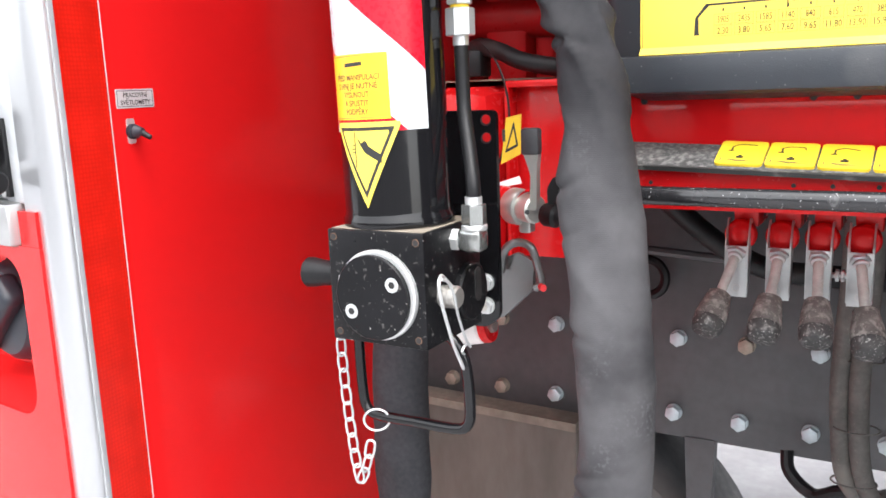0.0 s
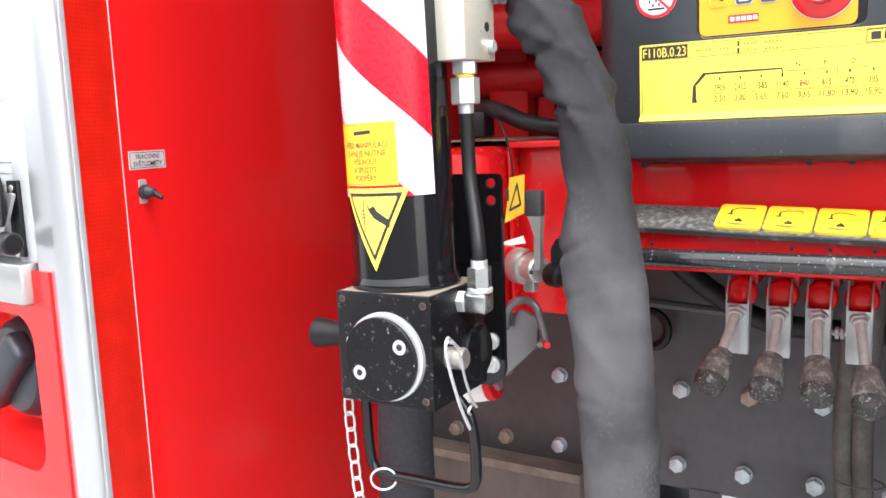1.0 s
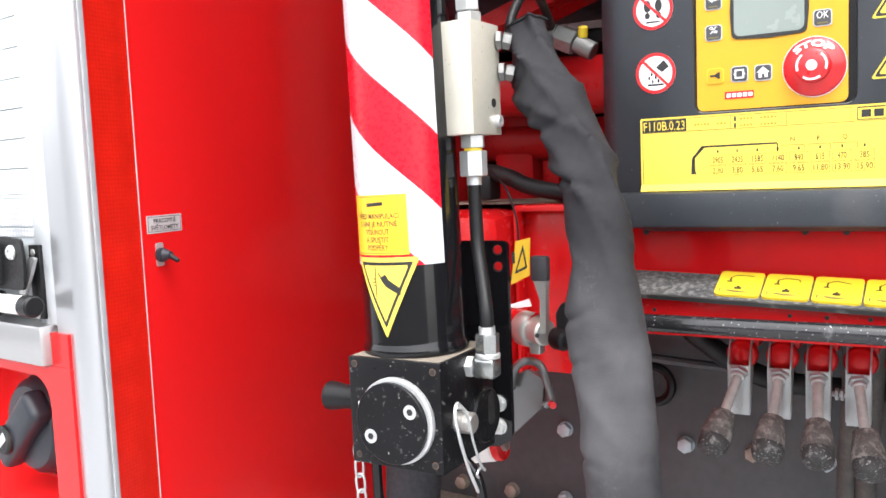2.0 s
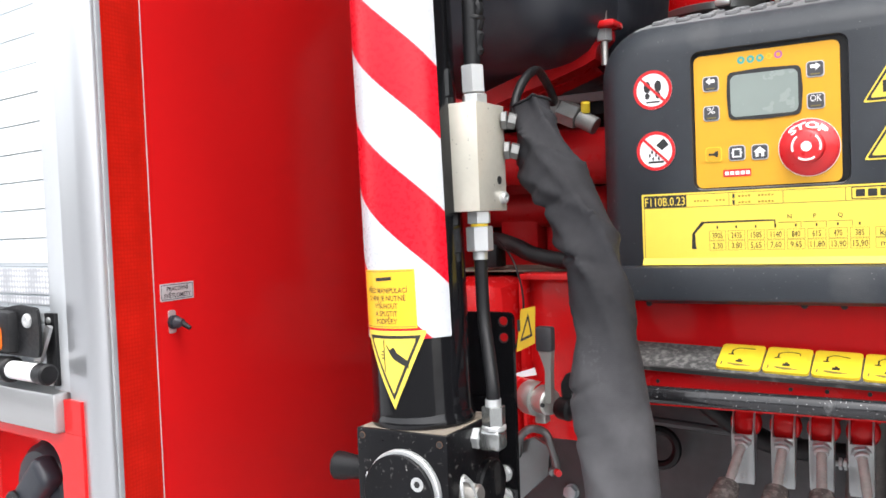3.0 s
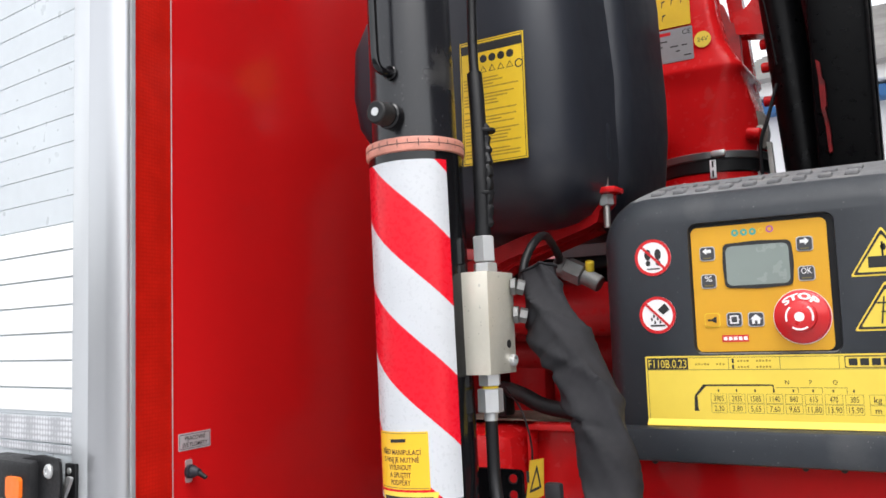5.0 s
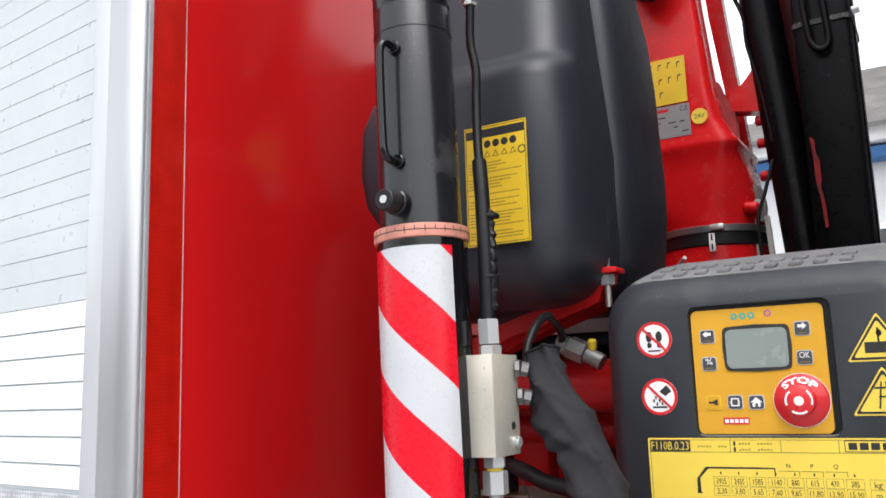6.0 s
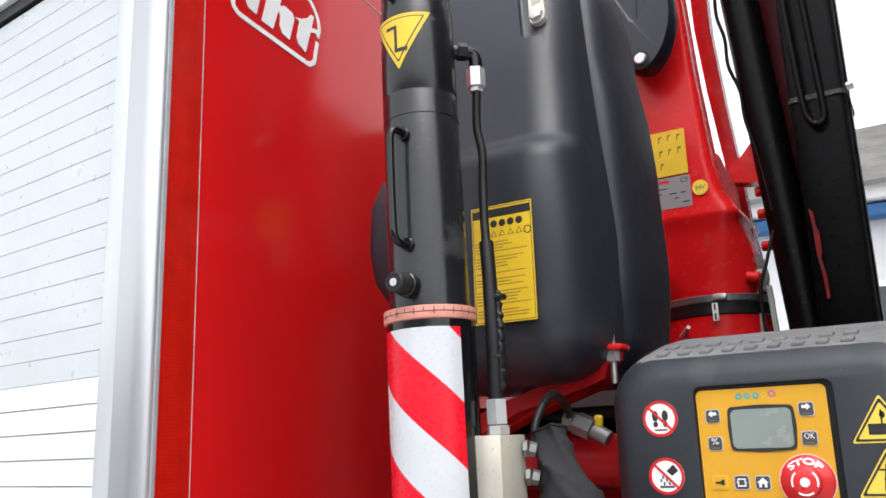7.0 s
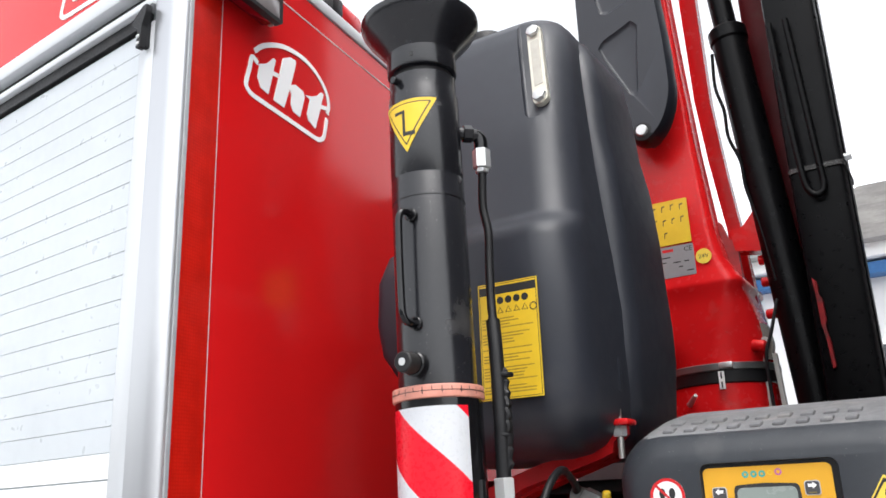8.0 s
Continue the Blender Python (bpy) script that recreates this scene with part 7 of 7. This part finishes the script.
part("hook_plate", Shape().prism(round_poly([(-0.1560, 2.078), (-0.1490, 2.072), (-0.1480, 2.045), (-0.1440, 2.040), (-0.1430, 1.996), (-0.1460, 1.990), (-0.1410, 1.955), (-0.1395, 1.915), (-0.1450, 1.912), (-0.1470, 1.958), (-0.1520, 1.992), (-0.1530, 2.044)], 0.003), -0.008, 0.006, basis((0, 1.594, 0), (1, 0, 0), (0, 0, 1))), HOOK_RED, boom)
part("strap", Shape().band(round_rect(-0.168, 1.595, -0.068, 1.745, 0.014), round_rect(-0.1655, 1.5975, -0.0705, 1.7425, 0.012), 2.284, 2.293), GRIP_END, boom, "faded clamp strap")
part("strap_bolt", Shape().hexagon((-0.068, 1.61, 2.298), (-0.056, 1.61, 2.300), 0.013), ZINC, boom)
part("hose_loop", Shape().tube(glide([(-0.156, 1.588, 2.60), (-0.148, 1.586, 2.40), (-0.140, 1.584, 2.27), (-0.131, 1.582, 2.236), (-0.117, 1.582, 2.230), (-0.107, 1.584, 2.246), (-0.110, 1.586, 2.31), (-0.125, 1.588, 2.60)], 8), 0.0062, 12), BOOM_BLACK, boom, "looped black hose")
part("side_hose", Shape().tube(glide([(-0.290, 1.68, 2.62), (-0.292, 1.675, 2.54), (-0.280, 1.67, 2.48), (-0.279, 1.67, 2.42), (-0.262, 1.67, 2.36), (-0.259, 1.67, 2.30), (-0.243, 1.665, 2.22), (-0.228, 1.66, 2.10)], 8), 0.0036, 10), BOOM_BLACK, boom)
part("low_hose", Shape().tube(glide([(-0.228, 1.64, 2.06), (-0.246, 1.635, 2.00), (-0.262, 1.635, 1.95), (-0.262, 1.64, 1.86)], 8), 0.0034, 10), RUBBER, boom)

# ---- chassis side under the crane ----
chassis = thing("chassis_rail", (-0.3, 1.5, 0.91), "dusty dark chassis side plate with rows of bolts", "chassis", kind="structure")
part("side_plate", Shape().span((-1.4, 1.50, 0.909), (0.9, 1.512, 1.34), 0.002), CHASSIS, chassis)
part("top_flange", Shape().span((-1.4, 1.30, 1.335), (0.9, 1.62, 1.345), 0.002), CHASSIS, chassis)
# unseen plate added to block ground bounce behind the side plate
part("bounce_block_plate", Shape().span((-0.85, 1.62, 0.88), (0.18, 3.0, 0.90), 0.004), CHASSIS, chassis)
part("inner_beam", Shape().span((-1.4, 1.54, 0.96), (0.9, 1.60, 1.32), 0.01), CHASSIS, chassis)


def frame_bolt(x, z, rusty):
    b = thing("chassis_bolt", (x, 1.5, z), "hex bolt with washer on the chassis plate", "bolt", "chassis bolts")
    part("washer", Shape().lathe([(0.0140, 0), (0.0140, 0.0014), (0.0134, 0.002)], basis((x, 1.4995, z), (1, 0, 0), (0, 0, 1)), 24), surface_bolt if rusty else BOLT, b)
    part("head", Shape().hexagon((x, 1.497, z), (x, 1.485, z), 0.0225, 40 * (x + z)), surface_bolt if rusty else BOLT, b)


BOLT = surface("galvanised_bolt", (0.46, 0.53, 0.56), 0.45, 0.4, vary=0.12, scale=60)
surface_bolt = surface("dusty_bolt", (0.34, 0.29, 0.24), 0.6, 0.5, vary=0.2, scale=60)
for i in range(7):
    frame_bolt(-0.706 + 0.1087 * i, 1.0845, i in (0, 4))
for i in range(9):
    frame_bolt(-0.816 + 0.1074 * i, 0.953, i in (0, 1))

DUSTY_STEEL = surface('dusty_brown_steel', (0.125, 0.108, 0.094), 0.8, vary=0.3, scale=5, grain=0.2, grain_scale=160, dirt=(0.055, 0.05, 0.046), dirt_amount=0.3, dirt_scale=4, stretch=(1, 1, 0.35))
MUD = surface('thin_dried_mud', (0.19, 0.165, 0.135), 0.9, vary=0.35, scale=10, grain=0.4, grain_scale=200, dirt=(0.07, 0.063, 0.056), dirt_amount=0.45, dirt_scale=7)
under = thing("underside_box", (-0.72, 1.40, 0.6), "brown-dusty box with a muddy ledge under the chassis", "box")
part("box_shell", Shape().span((-1.25, 1.455, 0.42), (-0.545, 1.495, 0.915), 0.008), DUSTY_STEEL, under)
part("ledge", Shape().prism([(-1.25, 0.917), (-0.545, 0.905), (-0.545, 0.921), (-1.25, 0.931)], 0.0, 0.05, basis((0, 1.4995, 0), (1, 0, 0), (0, 0, 1))), MUD, under, "muddy ledge")
part("wheel", Shape().lathe([(0.30, 0), (0.36, 0.012), (0.385, 0.05), (0.385, 0.24), (0.36, 0.28), (0.30, 0.29)], along((-0.66, 1.535, 0.50), (-0.66, 1.90, 0.50)), 56), CHASSIS, chassis, "dusty dark wheel")
brk = thing("mudguard_stay", (-0.345, 1.49, 0.7), "dark steel stay hanging under the chassis plate", "stay")
part("stay_plate", Shape().prism([(-0.368, 0.912), (-0.318, 0.912), (-0.326, 0.70), (-0.350, 0.60), (-0.356, 0.60)], -0.012, 0.012, basis((0, 1.51, 0), (1, 0, 0), (0, 0, 1))), CHASSIS, brk)

loom = thing("hose_bundle", (-0.10, 1.3, 1.0), "dusty bundle of hoses tied with wire", "hoses")
dusty_hose = surface("dusty_hose", (0.080, 0.075, 0.070), 0.8, vary=0.3, scale=20, grain=0.4, grain_scale=500, dirt=(0.15, 0.138, 0.122), dirt_amount=0.30, dirt_scale=24, specks=0.4)
for dx, dy in ((-0.019, 0.0), (0.004, -0.006)):
    part("hose", Shape().tube(glide([(-0.083 + dx, 1.24 + dy, 1.36), (-0.088 + dx, 1.27 + dy, 1.25), (-0.097 + dx, 1.30 + dy, 1.12), (-0.094 + dx, 1.31 + dy, 1.02), (-0.084 + dx, 1.32 + dy, 0.965), (-0.066 + dx * 0.5, 1.33 + dy, 0.94), (-0.030, 1.36, 0.945)], 8), 0.0128, 12), dusty_hose, loom)
for z in (1.145, 1.05, 0.975):
    part("wire_tie", Shape().tube([(-0.0945 + 0.028 * math.cos(2 * math.pi * i / 20), 1.302 + 0.020 * math.sin(2 * math.pi * i / 20), z) for i in range(20)], 0.0013, 6, True), dusty_hose, loom)
slack = thing("slack_cable", (-0.16, 1.42, 0.91), "slack dark cable under the chassis edge", "cable")
part("cable", Shape().tube(glide([(-0.200, 1.46, 0.935), (-0.196, 1.45, 0.910), (-0.178, 1.44, 0.892), (-0.155, 1.43, 0.884), (-0.138, 1.42, 0.893), (-0.12, 1.41, 0.906), (-0.085, 1.40, 0.915)], 8), 0.010, 10), RUBBER, slack)
diag = thing("rear_hoses", (-0.33, 1.40, 1.25), "black hoses and a linkage chain behind the valve levers", "hoses")
part("hose", Shape().tube(glide([(-0.36, 1.35, 1.335), (-0.31, 1.36, 1.29), (-0.26, 1.37, 1.255), (-0.20, 1.38, 1.235), (-0.05, 1.39, 1.23)], 8), 0.016, 12), RUBBER, diag)
part("linkage", Shape().tube(glide([(-0.47, 1.44, 1.245), (-0.38, 1.44, 1.24), (-0.30, 1.44, 1.236), (-0.20, 1.44, 1.235)], 6), 0.007, 8), CHASSIS, diag)
part("ring", Shape().tube([(-0.425 + 0.03 * math.cos(2 * math.pi * i / 24), 1.47, 1.19 + 0.03 * math.sin(2 * math.pi * i / 24)) for i in range(24)], 0.008, 8, True), RUBBER, diag)
